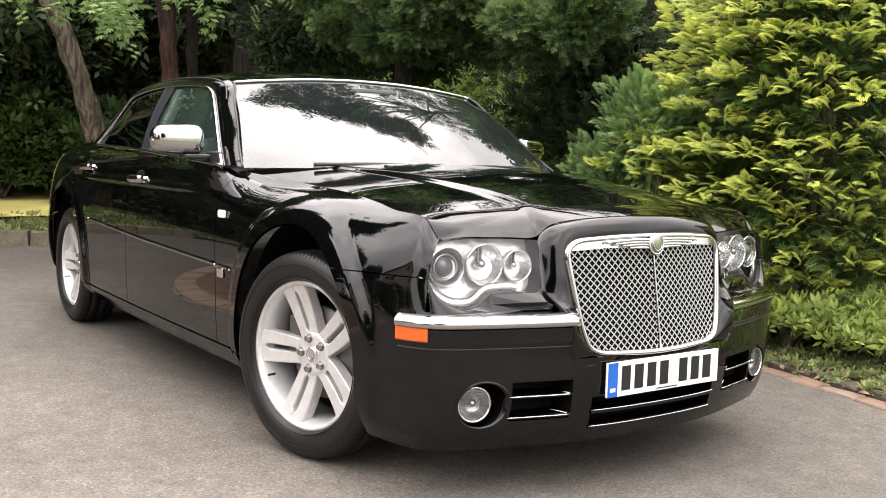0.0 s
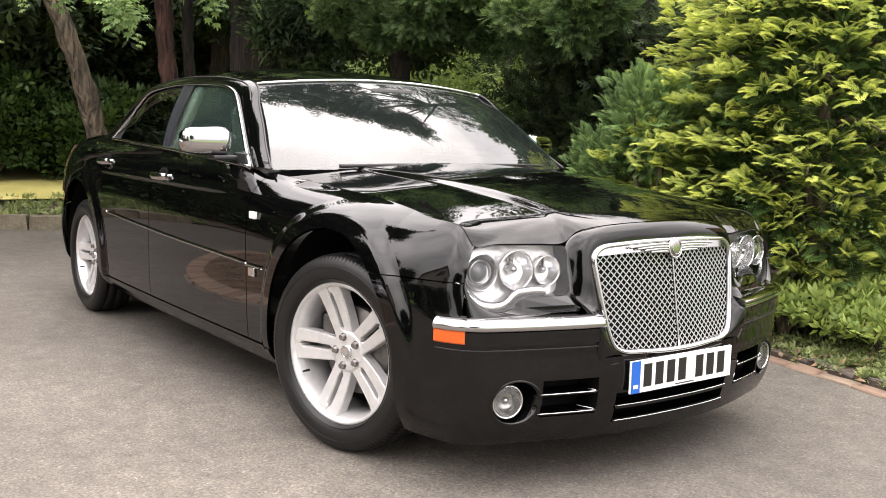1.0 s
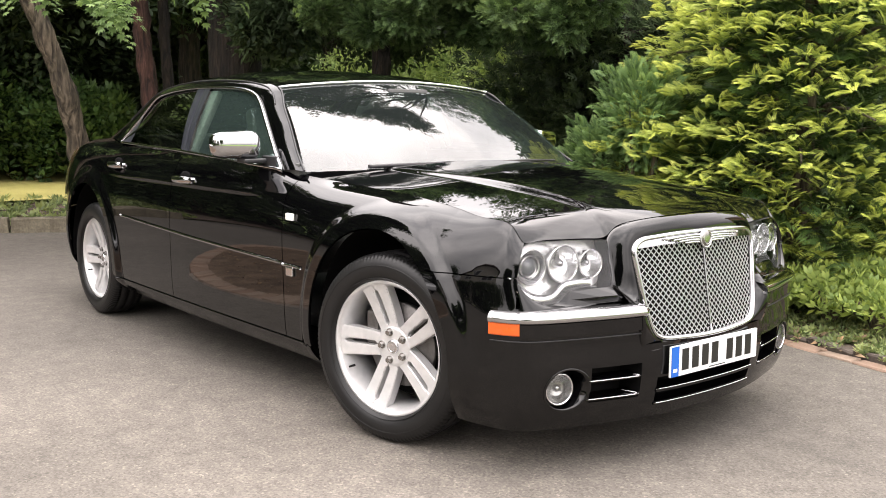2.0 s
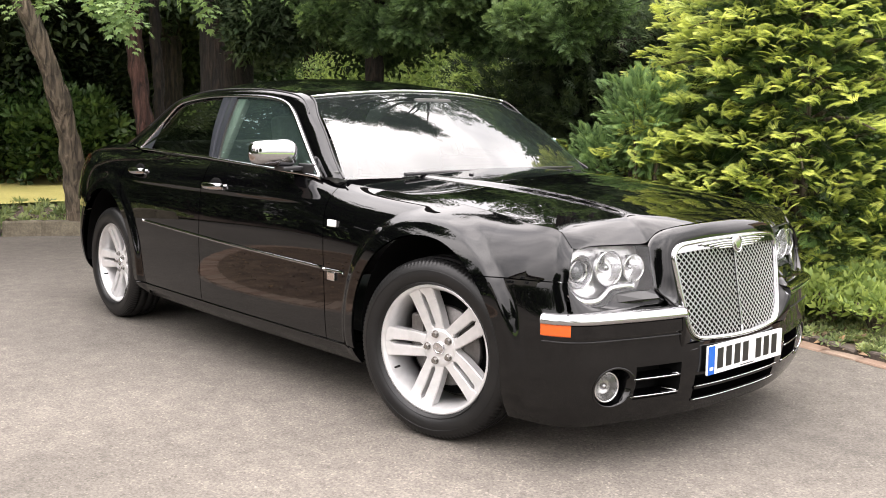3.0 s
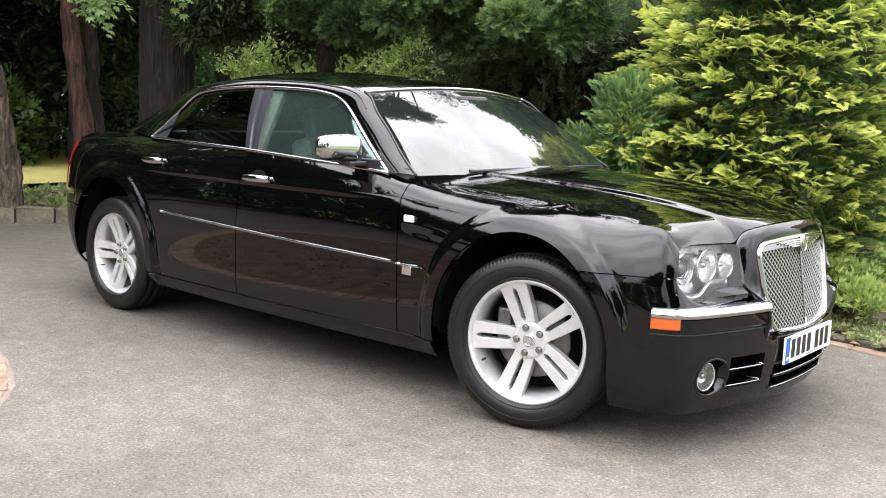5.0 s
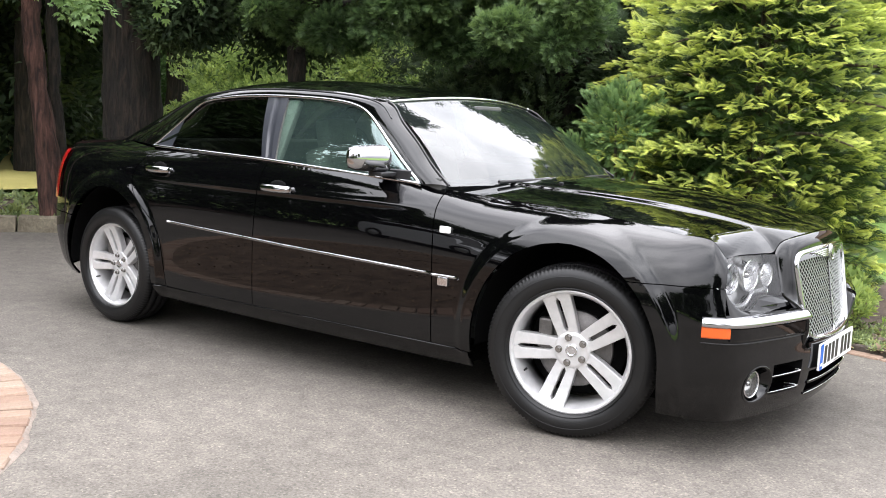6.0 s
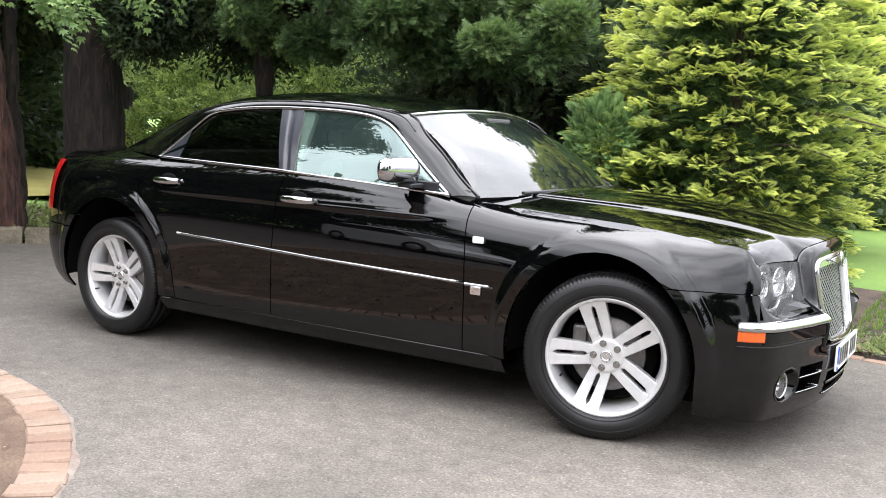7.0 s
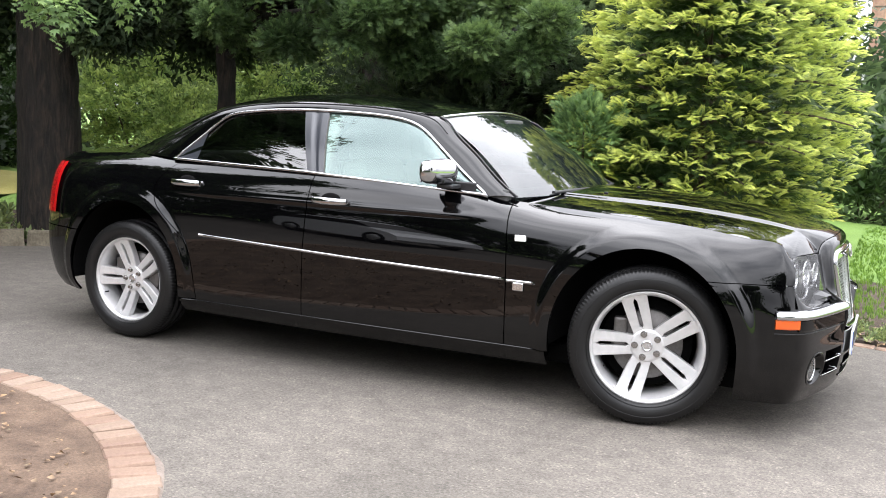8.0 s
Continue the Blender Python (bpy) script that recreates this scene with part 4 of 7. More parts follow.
def front_y(r):
    return np.interp(r, [0, .05, .09, .15, .20, .226], [.044, .045, .047, .057, .070, .079])


def make_wheel(name, parent, m, side):
    """side: 1 for the left (+y) wheels, -1 for the right ones."""
    wheel = new(name)
    wheel.parent = parent
    wheel.matrix_basis = m
    flip = lambda v: np.asarray(v) * [1, side, 1]
    K = 1.085       # rim size against the nominal drawing
    # tyre with shoulder blocks and tread grooves
    prof = [(.258, .088), (.264, .099), (.278, .110), (.300, .1145), (.322, .112), (.338, .105), (.350, .097), (.357, .088), (.3615, .074), (.3615, .058),
            (.354, .056), (.354, .048), (.3635, .046), (.3635, .008), (.355, .006), (.355, -.006), (.3635, -.008), (.3635, -.046), (.354, -.048), (.354, -.056),
            (.3615, -.058), (.3615, -.074), (.357, -.088), (.338, -.105), (.300, -.1145), (.258, -.101), (.250, -.088)]
    seg = 360
    v, f = revolve(prof, seg)
    v = v.reshape(seg, len(prof), 3)
    cut = (np.arange(seg) % 3) == 0
    for j, dr in ((6, .004), (7, .007), (8, .007), (9, .006), (20, .006), (21, .007), (22, .004)):
        rad = np.hypot(v[:, j, 0], v[:, j, 2])
        sc = np.where(cut, (rad - dr) / rad, 1.0)
        v[:, j, 0] *= sc
        v[:, j, 2] *= sc
    # raised rings on the wall
    me = make_mesh("tyre", flip(v.reshape(-1, 3)), f if side > 0 else [q[::-1] for q in f], M_RUBBER, True)
    tyre = piece("tyre", me, wheel, "black road tyre with block tread")
    for rr, yy in ((.270, .1095), (.318, .1135)):
        vv, ff = revolve([(rr - .002, yy - .002), (rr, yy + .0015), (rr + .002, yy - .002)], 120)
        piece("wall_ring", make_mesh("wall_ring", flip(vv), ff, M_RUBBER), tyre)
    v, f = revolve([(r * K, y) for r, y in rim_profile()], 120)
    rim = piece("rim", make_mesh("rim", flip(v), f if side > 0 else [q[::-1] for q in f], M_ALLOY, True), wheel, "silver alloy rim")
    # spokes with their slots
    bm = bmesh.new()
    for ca, sa, pts, sg in spoke_face():
        top_in, top_out, bot_in, bot_out = [], [], [], []
        for r, w0, w1 in pts:
            y = float(front_y(r))
            for w, lst, dy in ((w0, top_in, 0), (w1, top_out, 0), (w0, bot_in, -.038), (w1, bot_out, -.042)):
                inner = dy == 0
                ww = w
                x, z = K * (r * ca - ww * sa), K * (r * sa + ww * ca)
                lst.append(bm.verts.new((x, side * (y + dy), z)))
        n = len(pts)
        for i in range(n - 1):
            bm.faces.new((top_in[i], top_in[i + 1], top_out[i + 1], top_out[i]))
            bm.faces.new((top_out[i], top_out[i + 1], bot_out[i + 1], bot_out[i]))
            bm.faces.new((bot_in[i], bot_in[i + 1], top_in[i + 1], top_in[i]))
        bm.faces.new((top_in[0], top_out[0], bot_out[0], bot_in[0]))
    bmesh.ops.recalc_face_normals(bm, faces=bm.faces)
    edges = [e for e in bm.edges if len(e.link_faces) == 2 and e.calc_face_angle(0) > 0.6]
    bmesh.ops.bevel(bm, geom=edges, offset=.0032, segments=2, affect="EDGES")
    part("spokes", bm, M_ALLOY, rim, "five paired silver spokes with slots")
    vv, ff = revolve([(.0, .0465), (.030, .0465), (.060, .0470), (.076, .0465), (.079, .042), (.079, .02)], 60)
    piece("hub", make_mesh("hub", flip(vv), ff if side > 0 else [q[::-1] for q in ff], M_ALLOY), rim)
    vv, ff = revolve([(.0, .055), (.012, .055), (.017, .054), (.019, .0565), (.0235, .056), (.0265, .052), (.0275, .044)], 40)
    piece("centre_cap", make_mesh("centre_cap", flip(vv), ff if side > 0 else [q[::-1] for q in ff], M_SATIN), wheel, "round silver centre cap")
    for k in range(5):
        a = radians(108 + 72 * k)
        bm = bmesh.new()
        mm = Matrix.Translation((0.0560 * math.cos(a), side * .051, 0.0560 * math.sin(a))) @ Matrix.Rotation(radians(-90 * side), 4, "X")
        bmesh.ops.create_cone(bm, cap_ends=True, segments=6, radius1=.0125, radius2=.0105, depth=.024, matrix=mm)
        bmesh.ops.create_cone(bm, cap_ends=True, segments=20, radius1=.0165, radius2=.0155, depth=.010, matrix=mm @ Matrix.Translation((0, 0, -.006)))
        part("wheel_nut", bm, M_NUT, wheel)
    vv, ff = revolve([(.07, .0), (.160, .0), (.162, -.004), (.162, -.022), (.07, -.022)], 72)
    piece("brake_disc", make_mesh("brake_disc", flip(vv), ff, M_BRAKE), wheel, "grey brake disc")
    vv, ff = revolve([(.02, -.03), (.205, -.05), (.208, -.06)], 48)
    piece("back_plate", make_mesh("back_plate", flip(vv), ff, M_DARK), wheel)
    bm = bmesh.new()
    box(bm, (-.125, side * .0, .05), (.06, .05, .14), .012)
    part("brake_caliper", bm, M_BRAKE, wheel)
    bm = bmesh.new()
    a = radians(208)
    bmesh.ops.create_cone(bm, cap_ends=True, segments=10, radius1=.005, radius2=.004, depth=.03,
                          matrix=Matrix.Translation((.212 * math.cos(a), side * .075, .212 * math.sin(a))) @ Matrix.Rotation(radians(90), 4, "X"))
    part("valve", bm, M_RUBBER, wheel)
    return wheel


STEER = 14.0
TRACK = 0.803
for wx, steer in ((WHEEL_F, STEER), (WHEEL_R, 0.0)):
    for side in (-1, 1):
        fit = 1.0 if steer else .955
        make_wheel("wheel", car, pose(wx + (.012 if steer else 0), side * TRACK, HUB_Z * fit + .0015, 0, 0, steer) @ Matrix.Scale(fit, 4), side)

# ---- front: bumper trim, lamps, grille, plate
def bumper_pt(s, z, lift):
    q = q_of_z(s, z)
    return body(s, q) + lift * body_normal(s, q)


S_C0, S_C1 = float(s_of_x(.570)), float(_ss[np.argmin(np.abs(_oo[:, 1] - 0.352) + (_oo[:, 0] < 0) * 9)])
for sgn in (1, -1):
    ss = np.linspace(S_C0, S_C1, 40)
    # chrome ledge along the bumper top: a rounded bar
    prof = [(-.020, .551), (.010, .553), (.017, .557), (.020, .565), (.018, .575), (.011, .584), (-.002, .591), (-.030, .597), (-.085, .599)]
    base = body(ss, q_of_z(ss, np.full(40, .50)))
    nr = body_normal(ss, q_of_z(ss, np.full(40, .50)))
    nr[:, 2] = 0
    nr /= np.linalg.norm(nr, axis=1, keepdims=True)
    v = np.stack([base * [1, 1, 0] + nr * a + [0, 0, z] for a, z in prof], 1)
    v = v.reshape(-1, 3) * [1, sgn, 1]
    f = grid_faces(40, len(prof))
    n = len(prof)
    me_f = [tuple(q) for q in (f if sgn > 0 else f[:, ::-1])] + [tuple(range(n)), tuple(range(39 * n, 40 * n))]
    piece("bumper_chrome", make_mesh("bumper_chrome", v, me_f, M_CHROME), car, "chrome ledge on the bumper")
    # black rubbing block under it, and the amber marker at its outer end
    k = int(np.argmin(np.abs(base[:, 1] - .798)))
    for nm, i0, i1, mat, lab, zlo, zhi, lift in (("amber_marker", 0, k, M_AMBER, "amber side marker lens", .513, .556, .013), ("bumper_strip", k, 39, M_PAINT, "", .503, .553, .010)):
        seg = ss[i0:i1 + 1]
        prof2 = [(-.02, zlo), (lift - .003, zlo), (lift, zlo + .004), (lift, zhi - .002), (-.02, zhi)]
        v = np.stack([base[i0:i1 + 1] * [1, 1, 0] + nr[i0:i1 + 1] * a + [0, 0, z] for a, z in prof2], 1).reshape(-1, 3) * [1, sgn, 1]
        L = i1 - i0 + 1
        f = grid_faces(L, 5)
        fl = [tuple(q) for q in (f if sgn > 0 else f[:, ::-1])] + [tuple(range(5)), tuple(range((L - 1) * 5, L * 5))]
        piece(nm, make_mesh(nm, v, fl, mat, False), car, lab)
    # crease under the strip
    v, f = tube(bumper_pt(np.linspace(S_C0, S_C1 + .004, 40), np.full(40, .492), .001) * [1, sgn, 1], .003, 5)
    piece("bumper_crease", make_mesh("bumper_crease", v, f, M_PLASTIC), car)


def lamp_x(y, z):
    d = np.clip(np.abs(y) - .415, -.1, 1)
    return .692 + .24 * (.811 - z) - .15 * d - .38 * d * d


# outline of the lamp in (half-width, height)
LAMP = [(.420, .808), (.50, .8125), (.60, .8145), (.67, .8145), (.715, .809), (.750, .790), (.770, .762), (.780, .730), (.780, .700), (.768, .665), (.742, .632), (.708, .612), (.672, .607), (.640, .615),
        (.615, .634), (.598, .647), (.57, .653), (.50, .653), (.440, .652), (.430, .660), (.424, .72), (.418, .79)]


def disc_grid(outline, rings, zc, yc):
    o = np.asarray(outline)
    r = np.linspace(0, 1, rings)[:, None, None]
    return np.array([yc, zc]) * (1 - r) + o[None] * r


def headlamp(sgn):
    lamp = new("headlamp")
    lamp.parent = car
    tagged(lamp, "clear twin-lens headlamp with chrome reflectors")
    of, _ = through_points(LAMP + LAMP[:1])
    ol = of(np.linspace(0, 1, 72, endpoint=False))
    n = len(ol)

    def sheet(name, rings, xf, mat, label="", scale=1.0):
        g = disc_grid(ol, rings, .720, .61)
        if scale != 1:
            g = (g - [.61, .720]) * scale + [.61, .720]
        Y, Z = g[..., 0], g[..., 1]
        v = np.stack([xf(Y, Z), sgn * Y, Z], -1).reshape(-1, 3)
        f = [(i * n + j, (i + 1) * n + j, (i + 1) * n + (j + 1) % n, i * n + (j + 1) % n) for i in range(rings - 1) for j in range(n)]
        return piece(name, make_mesh(name, v, f if sgn < 0 else [q[::-1] for q in f], mat), lamp, label)

    ob = sheet("lens", 12, lambda y, z: lamp_x(y, z) + .004, M_LENS, "clear lamp lens")
    ob.visible_shadow = False
    sheet("housing", 12, lambda y, z: lamp_x(y, z) - .060, M_HOUSING, "bright lamp housing", 1.02)
    # side wall of the housing
    v = np.r_[np.stack([lamp_x(ol[:, 0], ol[:, 1]) + .004, sgn * ol[:, 0], ol[:, 1]], 1), np.stack([lamp_x(ol[:, 0], ol[:, 1]) - .092, sgn * ol[:, 0], ol[:, 1]], 1)]
    f = [(j, (j + 1) % n, n + (j + 1) % n, n + j) for j in range(n)]
    piece("lamp_wall", make_mesh("lamp_wall", v, f, M_PLASTIC), lamp)
    # round units: bowl, ring and bulb shield
    for y, z, r, dark in ((.708, .728, .058, True), (.592, .734, .062, False), (.484, .730, .048, False)):
        x0 = lamp_x(y, z) - .020
        prof = [(r * 1.06, .004), (r * 1.02, .008), (r * .97, .002), (r * .93, -.010), (r * .75, -.032), (r * .5, -.046), (r * .15, -.052)]
        v, f = revolve(prof, 48)
        R = Matrix.Translation((x0, sgn * y, z)) @ Matrix.Rotation(radians(-90 + sgn * 8), 4, "Z")
        v = np.array([tuple(R @ Vector(p)) for p in v])
        bowl = piece("reflector_bowl", make_mesh("reflector_bowl", v, f, M_REFLECTOR), lamp, "round chrome reflector")
        bm = bmesh.new()
        if dark:
            bmesh.ops.create_uvsphere(bm, u_segments=28, v_segments=16, radius=r * .58, matrix=Matrix.Translation((x0 - .018, sgn * y, z)) @ Matrix.Diagonal((.8, 1, 1, 1)))
            part("projector", bm, M_LENSBALL, lamp, "glass projector lens", True)
            vv, ff = revolve([(r * .60, .0), (r * .68, .006), (r * .72, .0), (r * .70, -.01)], 40)
            vv = np.array([tuple(R @ Vector((p[0], p[1] - .005, p[2]))) for p in vv])
            piece("projector_ring", make_mesh("projector_ring", vv, ff, M_CHROME), lamp)
        else:
            bmesh.ops.create_uvsphere(bm, u_segments=20, v_segments=12, radius=r * .30, matrix=Matrix.Translation((x0 - .030, sgn * y, z)) @ Matrix.Diagonal((1.6, 1, 1, 1)))
            part("bulb_shield", bm, M_CHROME, lamp, "", True)
            bm = bmesh.new()
            box(bm, (x0 - .028, sgn * y, z + r * .55), (.012, .016, r * .75), .003)
            part("bulb_stay", bm, M_CHROME, lamp)
    # bright lower bezel that swoops along the bottom edge
    bz = of(np.linspace(.38, .78, 60))
    v, f = tube(np.stack([lamp_x(bz[:, 0], bz[:, 1]) - .024, sgn * bz[:, 0], bz[:, 1] + .010], 1), .009, 8, False, 2.0, (1, 0, 0))
    piece("lower_bezel", make_mesh("lower_bezel", v, f, M_SATIN), lamp)
    # painted foot beneath the inner half: a ledge that runs out to a point beside the grille
    bm = bmesh.new()
    vs = []
    for y, zt, zb, out in ((.625, .622, .600, .010), (.595, .645, .602, .016), (.50, .650, .604, .028), (.43, .650, .606, .034), (.405, .640, .608, .034)):
        x = lamp_x(y, .65)
        vs.append([bm.verts.new((x + .004, sgn * y, zt)), bm.verts.new((x + out, sgn * y, max(zt - .026, zb + .006))), bm.verts.new((x + out - .004, sgn * y, zb)), bm.verts.new((x - .05, sgn * y, zb)), bm.verts.new((x - .05, sgn * y, zt))])
    for a, b in zip(vs, vs[1:]):
        for i in range(5):
            bm.faces.new((a[i], b[i], b[(i + 1) % 5], a[(i + 1) % 5]))
    bm.faces.new(vs[0]), bm.faces.new(vs[-1])
    bmesh.ops.recalc_face_normals(bm, faces=bm.faces)
    part("lamp_foot", bm, M_PAINT, lamp)
    # painted skin from the lower lamp edge to the bumper top
    low = of(np.linspace(.385, .93, 70))
    low3 = np.stack([lamp_x(low[:, 0], low[:, 1]) + .002, low[:, 0], low[:, 1]], 1)
    yb = np.interp(np.linspace(0, 1, 70), [0, 1], [.795, .405])
    ss_b = np.array([s_at_y(y) for y in yb])
    base3 = body(ss_b, q_of_z(ss_b, np.full(70, NOSE_TOP - .001)))
    b = np.linspace(0, 1, 8)[None, :, None]
    g = base3[:, None] * (1 - b) + low3[:, None] * b
    f = grid_faces(70, 8)
    piece("lamp_shelf", make_mesh("lamp_shelf", (g * [1, sgn, 1]).reshape(-1, 3), f if sgn > 0 else f[:, ::-1], M_PAINT), lamp)
    # wing-coloured surround behind the lamp
    sheet("lamp_back", 6, lambda y, z: lamp_x(y, z) - .095, M_DARK, "", 1.12)


M_LENSBALL = material("projector_glass", (0.05, 0.055, 0.06), 0.03, 0.0, Coat_Weight=1.0, Coat_Roughness=0.01)
headlamp(1), headlamp(-1)

# grille: rounded shield outline in (y, z), leaning back and veed at the middle
GR = [(0, .824), (.15, .822), (.27, .815), (.325, .803), (.347, .780), (.349, .74), (.338, .66), (.322, .56), (.308, .505), (.292, .476), (.265, .461), (.20, .453), (.10, .448), (0, .446)]
gf, _ = through_points(GR)
gr_half = gf(np.linspace(0, 1, 60))
gr_loop = np.r_[gr_half, (gr_half * [-1, 1])[-2:0:-1]]


def grille_x(y, z, veed=0.0):
    return .853 - .17 * (z - .45) - .28 * np.abs(y) ** 2 - veed * np.abs(y)


grille = new("grille")
grille.parent = car
tagged(grille, "bright chrome woven mesh grille in a rounded frame")


def band(name, offs, mat, parent, label=""):
    """A frame swept round the grille outline: offs are (outwards, forwards)."""
    t = np.roll(gr_loop, -1, 0) - np.roll(gr_loop, 1, 0)
    nn = np.stack([-t[:, 1], t[:, 0]], 1)
    nn /= np.linalg.norm(nn, axis=1, keepdims=True)
    if np.mean(np.sum(nn * (gr_loop - gr_loop.mean(0)), 1)) < 0:
        nn = -nn
    rows = []
    for o, fw in offs:
        p = gr_loop + nn * o
        rows.append(np.stack([grille_x(p[:, 0], p[:, 1]) + fw, p[:, 0], p[:, 1]], 1))
    k, n = len(rows), len(gr_loop)
    v = np.concatenate(rows)
    f = [(i * n + j, i * n + (j + 1) % n, (i + 1) * n + (j + 1) % n, (i + 1) * n + j) for i in range(k - 1) for j in range(n)]
    return piece(name, make_mesh(name, v, f, mat), parent, label)


band("frame", [(.003, -.06), (.006, -.012), (.004, .000), (-.001, .004), (-.007, .003), (-.012, -.004), (-.014, -.03)], M_CHROME, grille, "chrome grille frame")
# body-coloured surround between bonnet edge, lamps and bumper
def lip_pt(y):
    x, z = HOOD_EDGE(np.array(y))
    return (float(x) + .001, y, float(z) - .002)


OUTER = [lip_pt(0), lip_pt(.15), lip_pt(.28), lip_pt(.345), lip_pt(.385), (.689, .410, .815), (.716, .421, .71), (.731, .424, .655), (.770, .404, .625),
         (.815, .384, .590), (.836, .374, .555), (.833, .370, .49), (.8195, .360, .440), (.829, .318, .424), (.838, .262, .430), (.847, .19, .438), (.8535, 0, .4455)]
t_out = [0, .11, .205, .265, .31, .345, .44, .50, .56, .60, .65, .71, .75, .80, .86, .91, 1.0]
of_ = spline(t_out, OUTER)
tin = np.linspace(0, 1, 90)
outer = of_(tin)
gi = gf(np.interp(tin, [0, .20, .31, .345, .71, .78, 1.0], [0, .27, .34, .375, .72, .79, 1.0]))
inner = np.stack([grille_x(gi[:, 0], gi[:, 1]) - .010, gi[:, 0], gi[:, 1]], 1)
for sgn in (1, -1):
    b = np.linspace(0, 1, 9)[None, :, None]
    g = outer[:, None] * (1 - b) + inner[:, None] * b
    swell = .022 * np.sin(np.pi * b) * np.interp(tin, [0, .2, .31, .45, .62, .75, 1], [.55, .7, 1, 1, .5, .1, 0])[:, None, None]
    g = g + swell * np.array([.6, .0, .45])
    back = outer - np.interp(tin, [.5, .56, .72, .76], [0, .03, .03, 0])[:, None] * np.array([1.0, 0, 0])
    g = np.concatenate([back[:, None], g], 1)
    f = grid_faces(90, 10)
    piece("surround", make_mesh("surround", (g * [1, sgn, 1]).reshape(-1, 3), f[:, ::-1] if sgn > 0 else f, M_PAINT), grille, "black grille surround")
v = np.stack([grille_x(gr_loop[:, 0], gr_loop[:, 1]) - .045, gr_loop[:, 0], gr_loop[:, 1]], 1)
piece("grille_back", make_mesh("grille_back", v, [tuple(range(len(v)))], M_DARK, False), grille)

# woven wires, each clipped to the outline
def inside(y, z):
    h = np.interp(z, gr_half[::-1, 1][np.argsort(gr_half[::-1, 1])], gr_half[::-1, 0][np.argsort(gr_half[::-1, 1])])
    return (np.abs(y) < h - .014) & (z < .808) & (z > .458)


wv, wf = [], []
PITCH, SLOPE = 0.0250, 0.98
for half in (1, -1):
    for fam in (1, -1):
        for c in np.arange(-.9, 1.8, PITCH):
            y = np.linspace(.004, .36, 180)
            z = c + fam * SLOPE * y
            ok = inside(y, z)
            if ok.sum() < 6:
                continue
            yy, zz = y[ok], z[ok]
            sel = np.arange(0, len(yy), 3)
            yy, zz = yy[sel], zz[sel]
            if len(yy) < 3:
                continue
            x = grille_x(yy, zz) - .012 + .0005 * fam
            p = np.stack([x, half * yy, zz], 1)
            v, f = tube(p, .0006, 6, False, 3.6, (1, 0, 0))
            k = sum(len(a) for a in wv)
            wv.append(v)
            wf += [tuple(i + k for i in q) for q in f]
piece("mesh", make_mesh("mesh", np.concatenate(wv), wf, M_WIRE), grille, "chrome diamond mesh")
zz = np.linspace(.455, .80, 12)
v, f = tube(np.stack([grille_x(0 * zz, zz) - .008, 0 * zz, zz], 1), .0042, 6, False, 1.0, (1, 0, 0))
piece("centre_bar", make_mesh("centre_bar", v, f, M_CHROME), grille)
# winged emblem drawn as plain shapes
em = new("emblem")
em.parent = grille
tagged(em, "plain chrome winged emblem")
for sgn in (1, -1):
    for k in range(4):
        y = np.linspace(.02, .215 - .032 * k, 14)
        z = .812 - .0085 * k - .010 * np.exp(-y / .03) - .010 * (y / .215) ** 2
        v, f = tube(np.stack([grille_x(y, z) + .006 - .001 * k, sgn * y, z], 1), np.linspace(.0058, .0042, 14), 6)
        piece("wing_bar", make_mesh("wing_bar", v, f, M_CHROME), em)
    y = np.linspace(.01, .335, 20)
    z = np.interp(y, [0, .2, .335], [.784, .786, .778])
    top = np.interp(y, [0, .15, .27, .335], [.824, .822, .815, .799])
    v = np.r_[np.stack([grille_x(y, z) - .001, sgn * y, z], 1), np.stack([grille_x(y, top) - .001, sgn * y, top], 1)]
    f = [(i, i + 1, 21 + i, 20 + i) for i in range(19)]
    piece("wing_plate", make_mesh("wing_plate", v, f if sgn > 0 else [q[::-1] for q in f], M_CHROME), em)
bm = bmesh.new()
bmesh.ops.create_uvsphere(bm, u_segments=24, v_segments=14, radius=1, matrix=Matrix.Translation((grille_x(0, .794) + .008, 0, .794)) @ Matrix.Diagonal((.008, .030, .032, 1)))
boss = part("boss", bm, M_NUT, em, "", True)
a = np.linspace(0, 2 * np.pi, 32, endpoint=False)
for k, mat in ((1.0, M_CHROME), (.62, M_NUT)):
    y, z = .031 * k * np.cos(a), .794 + .033 * k * np.sin(a)
    v, f = tube(np.stack([grille_x(y, z) + .007 + .009 * math.sqrt(max(0, 1.02 - k * k)), y, z], 1), .0036 if k == 1 else .0020, 6, True, 1.0, (1, 0, 0))
    piece("boss_ring", make_mesh("boss_ring", v, f, mat), boss)

# fog lamps: a forward-facing lamp deep in a bore cut through the slanting bumper
def recess(name, ys, zs, depth, sgn, mat, label=""):
    """Walls and back of an opening whose rim is the closed line (ys, zs) on the bumper skin."""
    x = nose_x(ys, zs)
    n = len(ys)
    rim = np.stack([x - .001, ys, zs], 1)
    back = np.stack([np.full(n, x.min() - depth) if depth > .03 else x - depth, ys, zs], 1)
    v = np.r_[rim, back] * [1, sgn, 1]
    f = [(j, (j + 1) % n, n + (j + 1) % n, n + j) for j in range(n)]
    f.append(tuple(range(n, 2 * n)))
    return piece(name, make_mesh(name, v, f, mat, False), car, label)


